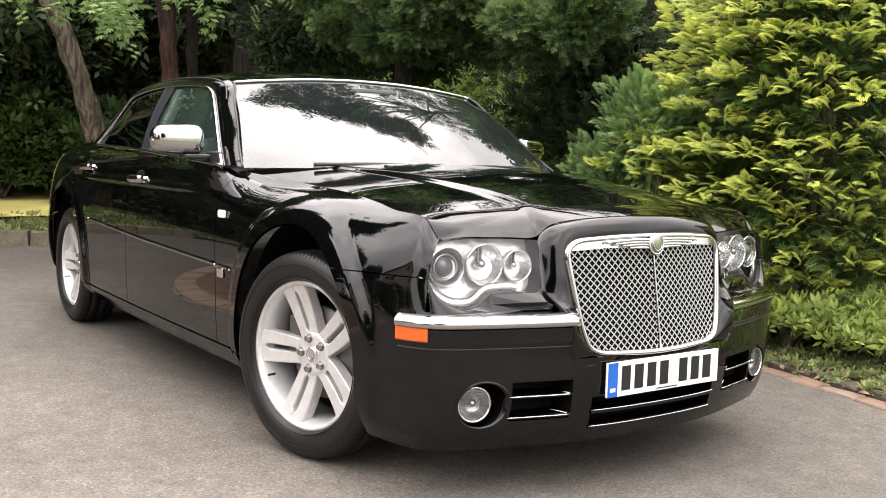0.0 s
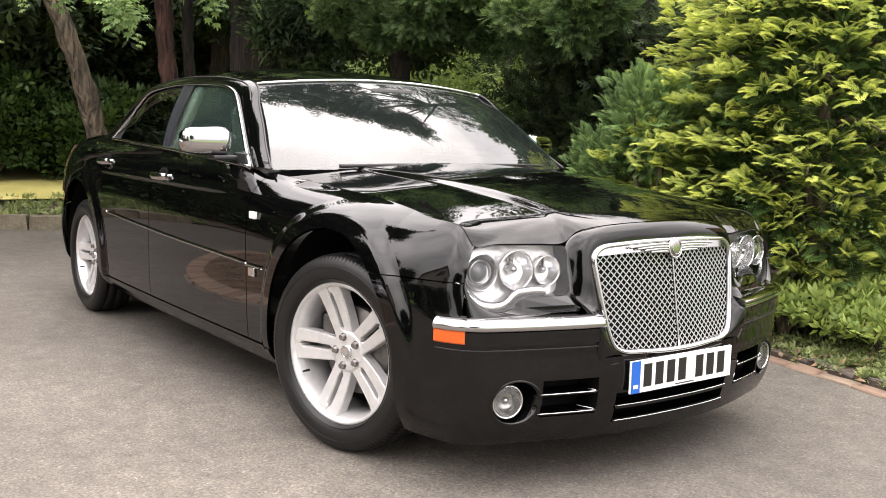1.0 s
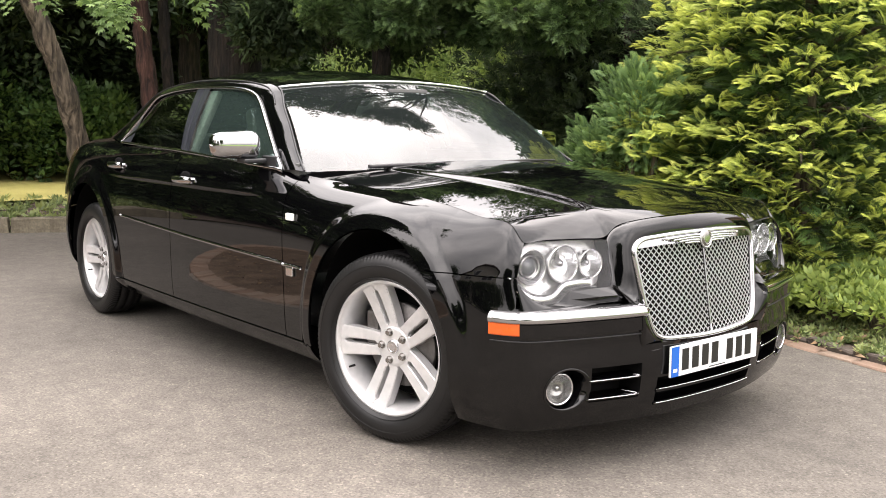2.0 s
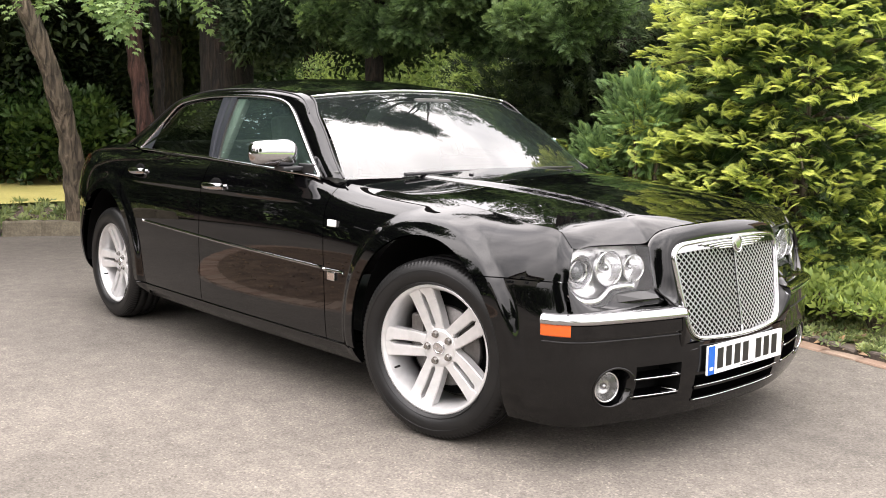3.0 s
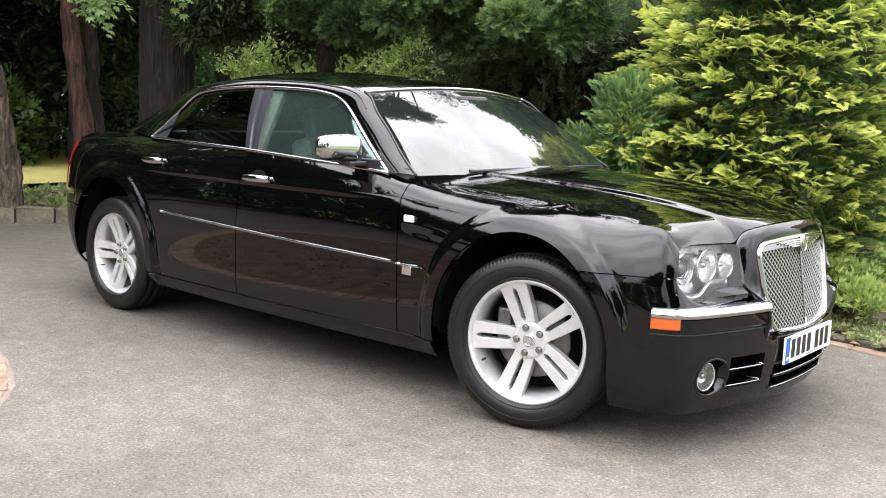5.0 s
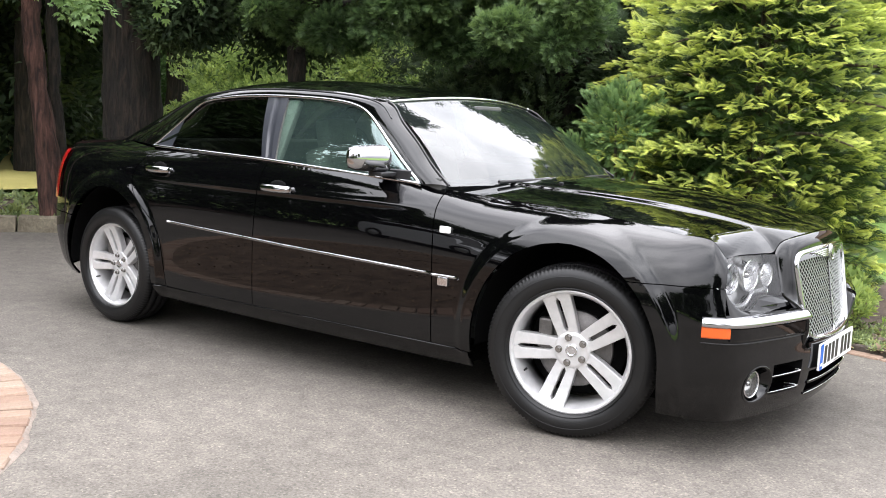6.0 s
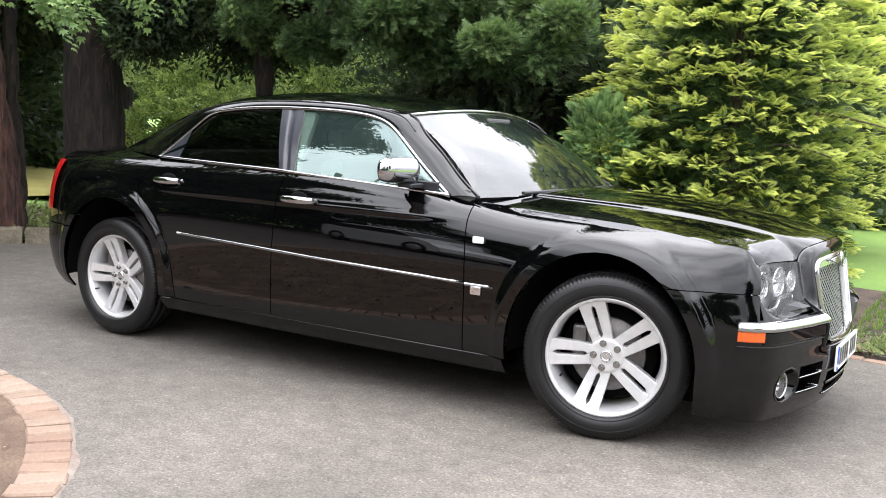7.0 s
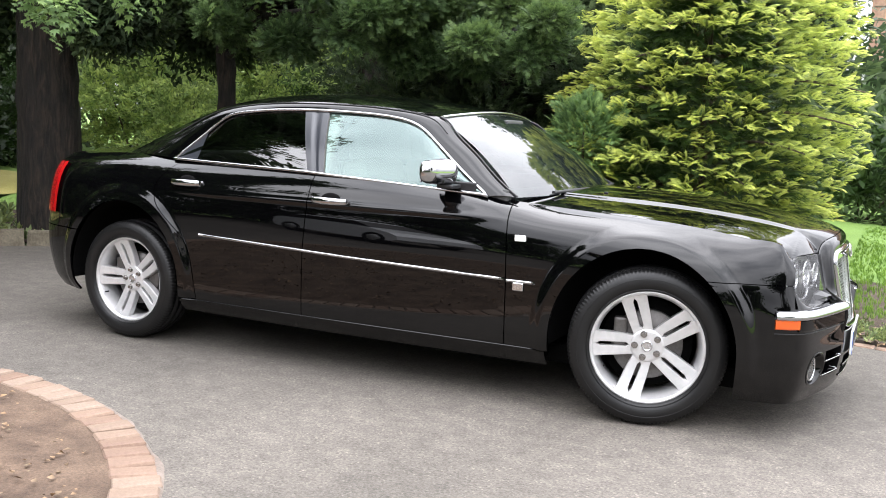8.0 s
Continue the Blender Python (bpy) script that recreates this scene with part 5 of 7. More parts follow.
for sgn in (1, -1):
    fog = new("fog_lamp")
    fog.parent = car
    tagged(fog, "round clear fog lamp in a black recess")
    a = np.linspace(0, 2 * np.pi, 64, endpoint=False)
    rings = []
    for k, dx in ((1.10, .0012), (1.05, .0035), (1.0, .002), (.965, -.006)):
        y, z = FOG_Y + FOG_RY * k * np.cos(a), FOG_Z + FOG_RZ * k * np.sin(a)
        rings.append(np.stack([nose_x(y, z) + dx, y, z], 1))
    y, z = .650 + .066 * np.cos(a), .319 + .064 * np.sin(a)
    rings.append(np.stack([np.minimum(nose_x(y, z) - .01, .705 + 0 * a), y, z], 1))
    rings.append(np.stack([.668 + 0 * a, y, z], 1))
    v = np.concatenate(rings) * [1, sgn, 1]
    n = len(a)
    f = [(i * n + j, i * n + (j + 1) % n, (i + 1) * n + (j + 1) % n, (i + 1) * n + j) for i in range(len(rings) - 1) for j in range(n)] + [tuple(range(5 * n, 6 * n))]
    piece("bore", make_mesh("bore", v, f, M_PAINT), fog)
    R = Matrix.Translation((.716, sgn * .661, .320)) @ Matrix.Rotation(radians(-90 + sgn * 12), 4, "Z")
    for nm, prof, mat in (("bezel", [(.0515, -.04), (.0555, .0), (.0545, .004), (.051, .004), (.049, -.006)], M_SATIN),
                          ("bowl", [(.050, -.002), (.044, -.020), (.026, -.034), (.0, -.040)], M_FOGBOWL)):
        v, f = revolve(prof, 48)
        v = np.array([tuple(R @ Vector(p)) for p in v])
        piece(nm, make_mesh(nm, v, f, mat), fog)
    bm = bmesh.new()
    bmesh.ops.create_uvsphere(bm, u_segments=16, v_segments=10, radius=.013, matrix=R @ Matrix.Translation((0, -.018, 0)))
    part("bulb", bm, M_CHROME, fog, "", True)
    v, f = revolve([(.051, .001), (.035, .006), (.0, .009)], 40)
    ob = piece("lens", make_mesh("lens", np.array([tuple(R @ Vector(p)) for p in v]), f, M_LENS), fog)
    ob.visible_shadow = False
    # side intake: an opening with two ledges; satin tubes draw their edge highlights
    top_y = np.linspace(.558, .358, 16)
    ys = np.r_[top_y, np.full(8, .358), top_y[::-1], np.full(8, .558)]
    zs = np.r_[np.full(16, .386), np.linspace(.386, .262, 8), np.full(16, .262), np.linspace(.262, .386, 8)]
    recess("side_intake", ys, zs, .045, sgn, M_DARK, "dark lower air intake")
    for z, y1, tip in ((.341, .366, .022), (.274, .362, .050)):
        yl = np.linspace(.566, y1, 16)
        xs = nose_x(yl, np.full(16, z)) + .003
        fr = np.stack([xs, yl, np.full(16, z)], 1)
        bk = np.stack([xs - .055, yl, np.full(16, z + .012)], 1)
        lo = fr - [.002, 0, .006]
        v = np.r_[fr, bk, lo] * [1, sgn, 1]
        f = [(j, j + 1, 17 + j, 16 + j) for j in range(15)] + [(32 + j, 33 + j, j + 1, j) for j in range(15)]
        blade = piece("intake_blade", make_mesh("intake_blade", v, f, M_PAINT, False), car)
        line = np.r_[fr, [fr[-1] + [-.010, .004, .003], fr[-1] + [-tip * .75, tip, tip * .30]]] * [1, sgn, 1]
        vv, ff = tube(line, .0019, 6)
        piece("blade_glint", make_mesh("blade_glint", vv, ff, M_SATIN), blade, "thin satin line drawn as the edge highlight")
ss = np.linspace(s_at_y(.285), 1, 16)
grow = lambda rows: np.r_[rows * [1, -1, 1], rows[-2::-1]]
lips = {z: bumper_pt(ss, np.full(16, z), 0) for z in (.3235, .2265)}
rows = [grow(lips[.3235]), grow(lips[.3235]) - [.07, 0, 0], grow(lips[.2265]) - [.07, 0, 0], grow(lips[.2265])]
n = len(rows[0])
piece("centre_intake", make_mesh("centre_intake", np.concatenate(rows), [(i * n + j, i * n + j + 1, (i + 1) * n + j + 1, (i + 1) * n + j) for i in range(3) for j in range(n - 1)], M_DARK, False), car, "dark slot in the bumper")
for sgn in (1, -1):        # closed ends of the slot
    c = [lips[.3235][0], lips[.2265][0]]
    v = np.array([c[0], c[0] - [.07, 0, 0], c[1] - [.07, 0, 0], c[1]]) * [1, sgn, 1]
    piece("intake_end", make_mesh("intake_end", v, [(0, 1, 2, 3)], M_DARK, False), car)
s2 = s_at_y(.285)
ss = np.linspace(s2, 1, 24)
for z, thick in ((.281, .011), (.2265, .006)):
    h = grow(bumper_pt(ss, np.full(24, z), .004))
    k = len(h)
    v = np.r_[h, h - [.065, 0, -.006], h - [0, 0, thick], h - [.065, 0, thick]]
    f = [(j, j + 1, k + j + 1, k + j) for j in range(k - 1)] + [(2 * k + j, 2 * k + j + 1, j + 1, j) for j in range(k - 1)] + [(3 * k + j, 3 * k + j + 1, 2 * k + j + 1, 2 * k + j) for j in range(k - 1)]
    lip = piece("intake_lip", make_mesh("intake_lip", v, f, M_PAINT, False), car)
    # added satin tube that imitates the highlight along the painted lip
    v, f = tube(h + [.001, 0, 0], .0019, 6)
    piece("lip_glint", make_mesh("lip_glint", v, f, M_SATIN), lip, "thin satin line drawn as the lip highlight")

# number plate: white with a blue band; the characters are plain bars
plate = new("number_plate")
plate.parent = car
tagged(plate, "white number plate with a blue band and plain black bars")
bm = bmesh.new()
box(bm, (.857, .008, .377), (.010, .520, .111), .002)
part("plate_base", bm, M_PLATE, plate)
bm = bmesh.new()
box(bm, (.8622, -.230, .377), (.002, .042, .109))
part("blue_band", bm, M_BLUE, plate)
bm = bmesh.new()
box(bm, (.8632, -.230, .345), (.001, .022, .012))
part("band_mark", bm, M_PLATE, plate)
for k, y in enumerate((-.180, -.122, -.064, -.006, .085, .143, .201)):
    bm = bmesh.new()
    box(bm, (.8624, y + .008, .379), (.0015, .040, .079), .0005)
    part("plate_bar", bm, M_INK, plate)
bm = bmesh.new()
box(bm, (.8624, .018, .329), (.001, .10, .004))
part("maker_line", bm, M_INK, plate)

# tail lamps
for sgn in (1, -1):
    ss = np.linspace(float(s_of_x(-3.63)), float(s_of_x(-3.63)) - .022, 12)
    rows = [bumper_pt(ss, np.full(12, z), .012) for z in np.linspace(.70, 1.0, 12)]
    v = np.concatenate(rows) * [1, sgn, 1]
    f = [(i * 12 + j, i * 12 + j + 1, (i + 1) * 12 + j + 1, (i + 1) * 12 + j) for i in range(11) for j in range(11)]
    piece("tail_lamp", make_mesh("tail_lamp", v, f if sgn < 0 else [q[::-1] for q in f], M_RED), car, "tall red tail lamp")

# wipers and washer jets
for y0, y1 in ((-.55, .05), (.10, .62)):
    u = np.linspace(y0, y1, 24)
    p = ws_low(u / .815) + (ws_high(u / .815) - ws_low(u / .815)) * (.012 + .012 * np.sin(np.linspace(0, 3, 24)))[:, None] + [.012, 0, .010]
    v, f = tube(p, np.linspace(.010, .006, 24), 6)
    piece("wiper", make_mesh("wiper", v, f, M_PLASTIC), car, "black wiper blade")
for y in (-.33, .33):
    bm = bmesh.new()
    box(bm, (-.36, y, float(hood_top(np.array(-.36), np.array(y))) + .003), (.020, .013, .008), .003)
    part("washer_jet", bm, M_PLASTIC, car)

# ---- cabin
def seat(x, y, w):
    bm = bmesh.new()
    box(bm, (x, y, .55), (.52, w, .18), .05, None, 3)
    box(bm, (x - .30, y, .83), (.16, w * .96, .58), .06, Matrix.Rotation(radians(-14), 3, "Y"), 3)
    return bm


for y in (.37, -.37):
    st = part("front_seat", seat(-1.35, y, .50), M_LEATHER, car, "pale grey leather front seat")
    bm = bmesh.new()
    box(bm, (-1.76, y, 1.185), (.10, .26, .17), .04, Matrix.Rotation(radians(-10), 3, "Y"), 3)
    part("headrest", bm, M_LEATHER, st)
part("rear_bench", seat(-2.30, 0, 1.36), M_LEATHER, car, "grey leather rear bench")
bm = bmesh.new()
box(bm, (-.86, 0, .885), (.40, 1.46, .17), .06, None, 3)
box(bm, (-.80, -.38, .955), (.26, .40, .08), .03, None, 3)
part("dashboard", bm, M_TRIM, car, "dark dashboard")
bm = bmesh.new()
a = np.linspace(0, 2 * np.pi, 40, endpoint=False)
ring = np.stack([0 * a, .185 * np.cos(a), .185 * np.sin(a)], 1)
R = Matrix.Translation((-1.12, -.38, .93)) @ Matrix.Rotation(radians(-24), 4, "Y")
v, f = tube([tuple(R @ Vector(p)) for p in ring], .016, 8, True)
wheel_ob = piece("steering_wheel", make_mesh("steering_wheel", v, f, M_TRIM), car, "dark steering wheel on the car's right side")
box(bm, (-1.10, -.38, .93), (.05, .16, .10), .02, Matrix.Rotation(radians(-24), 3, "Y"))
box(bm, (-1.10, -.38, .93), (.02, .35, .03), .006, Matrix.Rotation(radians(-24), 3, "Y"))
part("wheel_boss", bm, M_TRIM, wheel_ob)
bm = bmesh.new()
box(bm, (-1.02, 0, 1.33), (.03, .24, .07), .012)
part("inner_mirror", bm, M_TRIM, car, "interior mirror")
for sgn in (1, -1):
    bm = bmesh.new()
    box(bm, (-1.70, sgn * .80, .80), (2.0, .05, .46), .02)
    part("door_lining", bm, M_TRIM, car)
    bm = bmesh.new()
    box(bm, (-1.80, sgn * .745, 1.19), (.13, .035, .36), .012, Matrix.Rotation(radians(sgn * 26), 3, "X"))
    part("pillar_lining", bm, M_LINING, car, "pale pillar lining")
across = np.linspace(-1, 1, 21)[None]
X2 = np.linspace(-2.62, -1.16, 30)[:, None] + 0 * across
Y2 = np.broadcast_to(across, X2.shape) * (np.interp(X2, _ox, _oy) - .02)
piece("headlining", make_mesh("headlining", np.stack([X2, Y2, roof_z(X2, Y2) - .03], -1).reshape(-1, 3), grid_faces(30, X2.shape[1])[:, ::-1], M_LINING), car, "pale headlining")
bm = bmesh.new()
box(bm, (-1.65, 0, .33), (2.3, 1.5, .06), .01)
box(bm, (-2.78, 0, .86), (.10, 1.40, .50), .02)
part("cabin_floor", bm, M_TRIM, car)


# ---------------------------------------------------------------- plants
RNG = np.random.default_rng(11)


def frond(kind):
    """A flat template spray: verts, quad faces and (along, 0) for the colour."""
    v, f, u = [], [], []

    def leaf(base, tip, width, u0, u1, lift=0.0):
        base, tip = np.array(base, float), np.array(tip, float)
        d = tip - base
        w = np.cross(d, (0, 0, 1.0))
        w = w / (np.linalg.norm(w) + 1e-9) * width
        mid = base + d * 0.45
        mid[2] += lift
        k = len(v)
        v.extend([base, mid + w, tip, mid - w])
        f.append((k, k + 1, k + 2, k + 3))
        u.extend([u0, 0.5 * (u0 + u1), u1, 0.5 * (u0 + u1)])

    if kind == "cypress":          # fan with combed branchlets, drooping tip; length 1
        n = 8
        for i in range(n):
            s = i / (n - 1)
            x, z = s * 0.80, 0.14 * s - 0.22 * s * s
            ln = 0.42 * (1 - 0.70 * s) + 0.07
            for sg in (1, -1):
                b0 = np.array((x, 0, z))
                d = np.array((0.66, sg * 0.75, -0.22))
                leaf(b0, b0 + d * ln, 0.024, 0.2 + 0.5 * s, 0.7 + 0.3 * s, 0.02)
                for q in (0.35, 0.65):
                    if ln * q > 0.07:
                        leaf(b0 + d * ln * q, b0 + d * ln * q + np.array((ln * 0.36, sg * ln * 0.05, -0.10 * ln)), 0.024, 0.4 + 0.3 * s, 0.8 + 0.2 * s, 0.01)
        leaf((0.55, 0, 0.01), (1.0, 0, -0.12), 0.04, 0.7, 1.0)
    elif kind == "tuft":           # rounded tuft of needles
        for i in range(16):
            a = i * 2.4
            el = 0.25 + 0.06 * i
            d = np.array((math.cos(a) * math.cos(el), math.sin(a) * math.cos(el), math.sin(el)))
            leaf(d * 0.12, d * (0.75 + 0.3 * ((i * 7) % 5) / 5), 0.070, 0.2, 0.6 + 0.4 * ((i * 3) % 4) / 4)
    elif kind == "sprig":          # short shoot with paired narrow leaves
        leaf((0.1, 0, 0), (1.0, 0, 0.06), 0.055, 0.3, 1.0, 0.02)
        for i in range(4):
            x = 0.12 + 0.22 * i
            for sg in (1, -1):
                ln = 0.52 - 0.08 * i
                leaf((x, 0, 0), (x + ln * 0.72, sg * ln * 0.62, 0.10 * (i % 2)), 0.055, 0.15 + 0.15 * i, 0.55 + 0.15 * i, 0.02)
    elif kind == "clump":          # a few large leaves, for trees far off
        for i in range(15):
            a = i * 2.4
            el = -0.5 + 0.12 * i
            d = np.array((math.cos(a) * math.cos(el), math.sin(a) * math.cos(el), math.sin(el)))
            c0 = d * (0.35 + 0.5 * ((i * 5) % 7) / 7)
            e = np.array((math.cos(a * 1.7), math.sin(a * 1.7), -0.35 + 0.3 * (i % 3)))
            leaf(c0, c0 + e * 0.42, 0.085, 0.2 + 0.1 * (i % 3), 0.6 + 0.13 * (i % 4), 0.03)
    elif kind == "broad":          # five broad leaves round a shoot
        for i in range(6):
            a = i * 1.15 + 0.3
            d = np.array((math.cos(a), math.sin(a), 0.35 + 0.1 * (i % 3)))
            leaf(d * 0.15, d * 0.9, 0.17, 0.3 + 0.1 * (i % 3), 0.75 + 0.08 * (i % 4), 0.05)
    elif kind == "maple":          # hanging spray of lobed leaves
        for i in range(5):
            c = np.array((0.2 * i, 0.16 * ((i % 2) * 2 - 1), -0.10 * i))
            for k in range(5):
                a = -1.2 + 0.6 * k
                ln = 0.34 - 0.06 * abs(k - 2)
                d = np.array((math.cos(a), math.sin(a), -0.30))
                leaf(c, c + d * ln, 0.055, 0.3, 0.8)
    elif kind == "blade":
        for i in range(5):
            a = i * 1.3
            leaf((0.1 * math.cos(a), 0.1 * math.sin(a), 0), (0.35 * math.cos(a), 0.35 * math.sin(a), 1.0), 0.06, 0.1, 0.9)
    elif kind == "litter":
        leaf((0, 0, 0.02), (1, 0.1, 0.10), 0.33, 0.2, 0.9, 0.15)
    return np.array(v), np.array(f), np.array(u)


TEMPLATES = {k: frond(k) for k in ("cypress", "tuft", "sprig", "clump", "broad", "maple", "blade", "litter")}


def scatter(kind, place, ahead, size, roll=0.5, up=(0, 0, 1), tone=None):
    """Copies of a template at places, pointing ahead, joined: verts, faces, uv."""
    tv, tf, tu = TEMPLATES[kind]
    n = len(place)
    a = ahead / (np.linalg.norm(ahead, axis=1, keepdims=True) + 1e-9)
    u = (up if isinstance(up, np.ndarray) else np.broadcast_to(np.asarray(up, float), a.shape)) + RNG.normal(0, roll, a.shape)
    b = np.cross(u, a)
    b /= np.linalg.norm(b, axis=1, keepdims=True) + 1e-9
    c = np.cross(a, b)
    size = np.broadcast_to(size, (n,))[:, None, None]
    v = place[:, None] + size * (tv[None, :, :1] * a[:, None] + tv[None, :, 1:2] * b[:, None] + tv[None, :, 2:] * c[:, None])
    f = (tf[None] + (np.arange(n) * len(tv))[:, None, None]).reshape(-1, 4)
    t = RNG.random(n) if tone is None else tone
    uv = np.stack([np.broadcast_to(tu, (n, len(tu))), np.broadcast_to(t[:, None], (n, len(tu)))], -1).reshape(-1, 2)
    return v.reshape(-1, 3), f, uv


def foliage(name, batches, mat, parent=None, label=""):
    vs, fs, us, k = [], [], [], 0
    for v, f, u in batches:
        vs.append(v), fs.append(f + k), us.append(u)
        k += len(v)
    return piece(name, make_mesh(name, np.concatenate(vs), np.concatenate(fs), mat, True, None, np.concatenate(us)), parent, label)


def lump(x, y, z, sc):
    return noise.noise((x * sc, y * sc, z * sc))


def limb(points, r0, r1, seg=9, wob=0.0):
    p, _ = through_points(points)
    q = p(np.linspace(0, 1, 6 * len(points)))
    if wob:
        q[1:-1] += RNG.normal(0, wob, q[1:-1].shape)
    v, f = tube(q, np.linspace(r0, r1, len(q)), seg)
    return v, f


def wood(name, limbs, mat, parent):
    vs, fs, k = [], [], 0
    for v, f in limbs:
        vs.append(v)
        fs += [tuple(i + k for i in q) for q in f]
        k += len(v)
    return piece(name, make_mesh(name, np.concatenate(vs), fs, mat), parent)


def blob_points(c, rad, n, lo=-1.0, skin=0.25, lumps=0.35, sc=1.6):
    """Places and outward ways on the lumpy skin of an ellipsoid."""
    d = RNG.normal(size=(n * 2, 3))
    d /= np.linalg.norm(d, axis=1, keepdims=True)
    d = d[d[:, 2] > lo][:n]
    r = 1 - skin * RNG.random(len(d)) ** 2
    bulge = np.array([1 + lumps * lump(*(q * sc + np.array(c)), 1.0) for q in d])
    p = np.array(c) + d * np.array(rad) * (r * bulge)[:, None]
    return p, d


# golden cypress: tiers of arching boughs, each fringed with small drooping fans
def bough_sprays(root, tip, droop, width, n, size):
    """Fans along a bough from root to tip: places, ways, ups, tones and sizes."""
    root, tip = np.array(root, float), np.array(tip, float)
    run = tip - root
    length = np.linalg.norm(run)
    side = np.cross(run / length, (0, 0, 1.0))
    side /= np.linalg.norm(side)
    s = .45 + .55 * RNG.random(n) ** .8
    w = RNG.uniform(-1, 1, n)
    half = width * (1.05 - s) ** .55
    arch = droop * (.45 * np.sin(np.pi * s) - .30 * s ** 3)
    p = root + run * s[:, None] + side * (w * half)[:, None]
    p[:, 2] += arch - .30 * half * np.abs(w) + RNG.normal(0, .018, n)
    d = run / length + side * (w * 1.1 + RNG.normal(0, .25, n))[:, None] + np.array([0, 0, .16]) + RNG.normal(0, .24, (n, 3))
    up = np.array([0, 0, .8]) + .75 * run / length
    up = np.broadcast_to(up, p.shape) + side * (w * .5)[:, None]
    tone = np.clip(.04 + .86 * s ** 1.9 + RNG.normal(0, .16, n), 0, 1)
    return p, d, up, tone, size * RNG.uniform(.7, 1.3, n)


gold = tagged(new("golden_cypress"), "broad golden-yellow cypress with feathery drooping sprays beside the drive", "shrub")
gold.location = (-.52, 2.80, .11)
gold.scale = (.96, .96, 1.0)
batches, inner = [], []
wood("trunk", [limb([(0, 0, -.1), (.02, .02, 1.4), (0, 0, 2.8)], .09, .02)], M_BARK, gold)
NB = 500
for k in range(NB):
    h = .06 + 2.95 * ((k + .5) / NB) ** 1.05
    a = k * 2.39996
    if math.sin(a) > .45 and k % 3:
        continue
    reach = float(np.interp(h, [0, .35, .9, 1.5, 2.1, 2.5, 2.8, 3.05], [.80, .98, 1.0, .97, .88, .68, .42, .12])) * RNG.uniform(.86, 1.08)
    reach *= 1 + .11 * math.sin(3 * a + 2.2 * h)
    if h < .9 and math.cos(a) > .2:
        reach *= .86
    root = np.array([.10 * math.cos(a), .10 * math.sin(a), h - .10])
    end = np.array([1.24 * reach * math.cos(a) + .17 * (h - .9), reach * math.sin(a), h + RNG.uniform(-.06, .16)])
    p, d, up, tone, sz = bough_sprays(root, end, .17, .17, 28, .097)
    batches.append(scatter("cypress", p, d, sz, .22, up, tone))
    if k % 14 == 0:
        wood("branch", [limb([root, (root + end) / 2 + [0, 0, .06], end - [0, 0, .06]], .020, .005, 6)], M_BARK, gold)
for a, h, reach in ((216, .55, 1.20), (224, .78, 1.34), (231, .98, 1.38), (238, .70, 1.28), (228, 1.15, 1.20), (220, 1.30, 1.08), (244, 1.05, 1.16), (210, .85, 1.15), (212, .35, 1.1), (236, .40, 1.12)):
    a = radians(a)
    root = np.array([.1 * math.cos(a), .1 * math.sin(a), h - .15])
    end = np.array([reach * math.cos(a), reach * math.sin(a), h])
    p, d, up, tone, sz = bough_sprays(root, end, .15, .18, 56, .088)
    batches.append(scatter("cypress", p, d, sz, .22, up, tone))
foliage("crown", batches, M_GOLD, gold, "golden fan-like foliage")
# inner sprays in a darker leaf colour, which puts crown shade between the boughs
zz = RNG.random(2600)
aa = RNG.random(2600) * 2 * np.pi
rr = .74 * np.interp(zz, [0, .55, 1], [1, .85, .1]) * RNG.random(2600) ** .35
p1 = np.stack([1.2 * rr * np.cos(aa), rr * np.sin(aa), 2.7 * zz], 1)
foliage("inner_sprays", [scatter("cypress", p1, p1 * [1, 1, 0] + RNG.normal(0, .2, p1.shape), RNG.uniform(.16, .24, len(p1)), .5)], M_LAUREL_SHADE, gold, "inner foliage whose dark leaf colour stands for shade")


def bush(name, label, c, rad, n, kind, size, mat, stem_mat=M_BARK, lo=-.8, skin=.35, lumps=.45, sc=1.6, up_bias=.3, category="shrub", group=""):
    ob = tagged(new(name), label, category, group)
    ob.location = (c[0], c[1], .1)
    cc = (0, 0, c[2])
    p, d = blob_points(cc, rad, n, lo, skin, lumps, sc)
    p = p[p[:, 2] > -.05]
    d = d[:len(p)] if len(d) == len(p) else (p - np.array(cc)) / np.array(rad)
    d = d + [0, 0, up_bias] + RNG.normal(0, .3, d.shape)
    foliage("crown", [scatter(kind, p, d, RNG.uniform(size * .7, size * 1.3, len(p)), .6)], mat, ob)
    for a in np.arange(5) * 2.4:
        wood("stem", [limb([(0, 0, -.05), (.3 * rad[0] * math.cos(a), .3 * rad[1] * math.sin(a), c[2] * .5), (.7 * rad[0] * math.cos(a), .7 * rad[1] * math.sin(a), c[2] + .2 * rad[2])], .03, .006, 6)], stem_mat, ob)
    return ob


bush("blue_cypress", "blue-green conifer bush beside the golden cypress", (-1.22, 2.06, 1.16), (.23, .21, .30), 1250, "cypress", .085, M_BLUEGREEN, lo=-1, skin=.5, lumps=.55, sc=2.4, up_bias=.5)
bush("blue_cypress", "small blue-green conifer bush under dark boughs", (-1.52, 2.06, .84), (.24, .21, .24), 1000, "cypress", .08, M_BLUEGREEN, lo=-1, skin=.5, lumps=.55, sc=2.4, up_bias=.5)


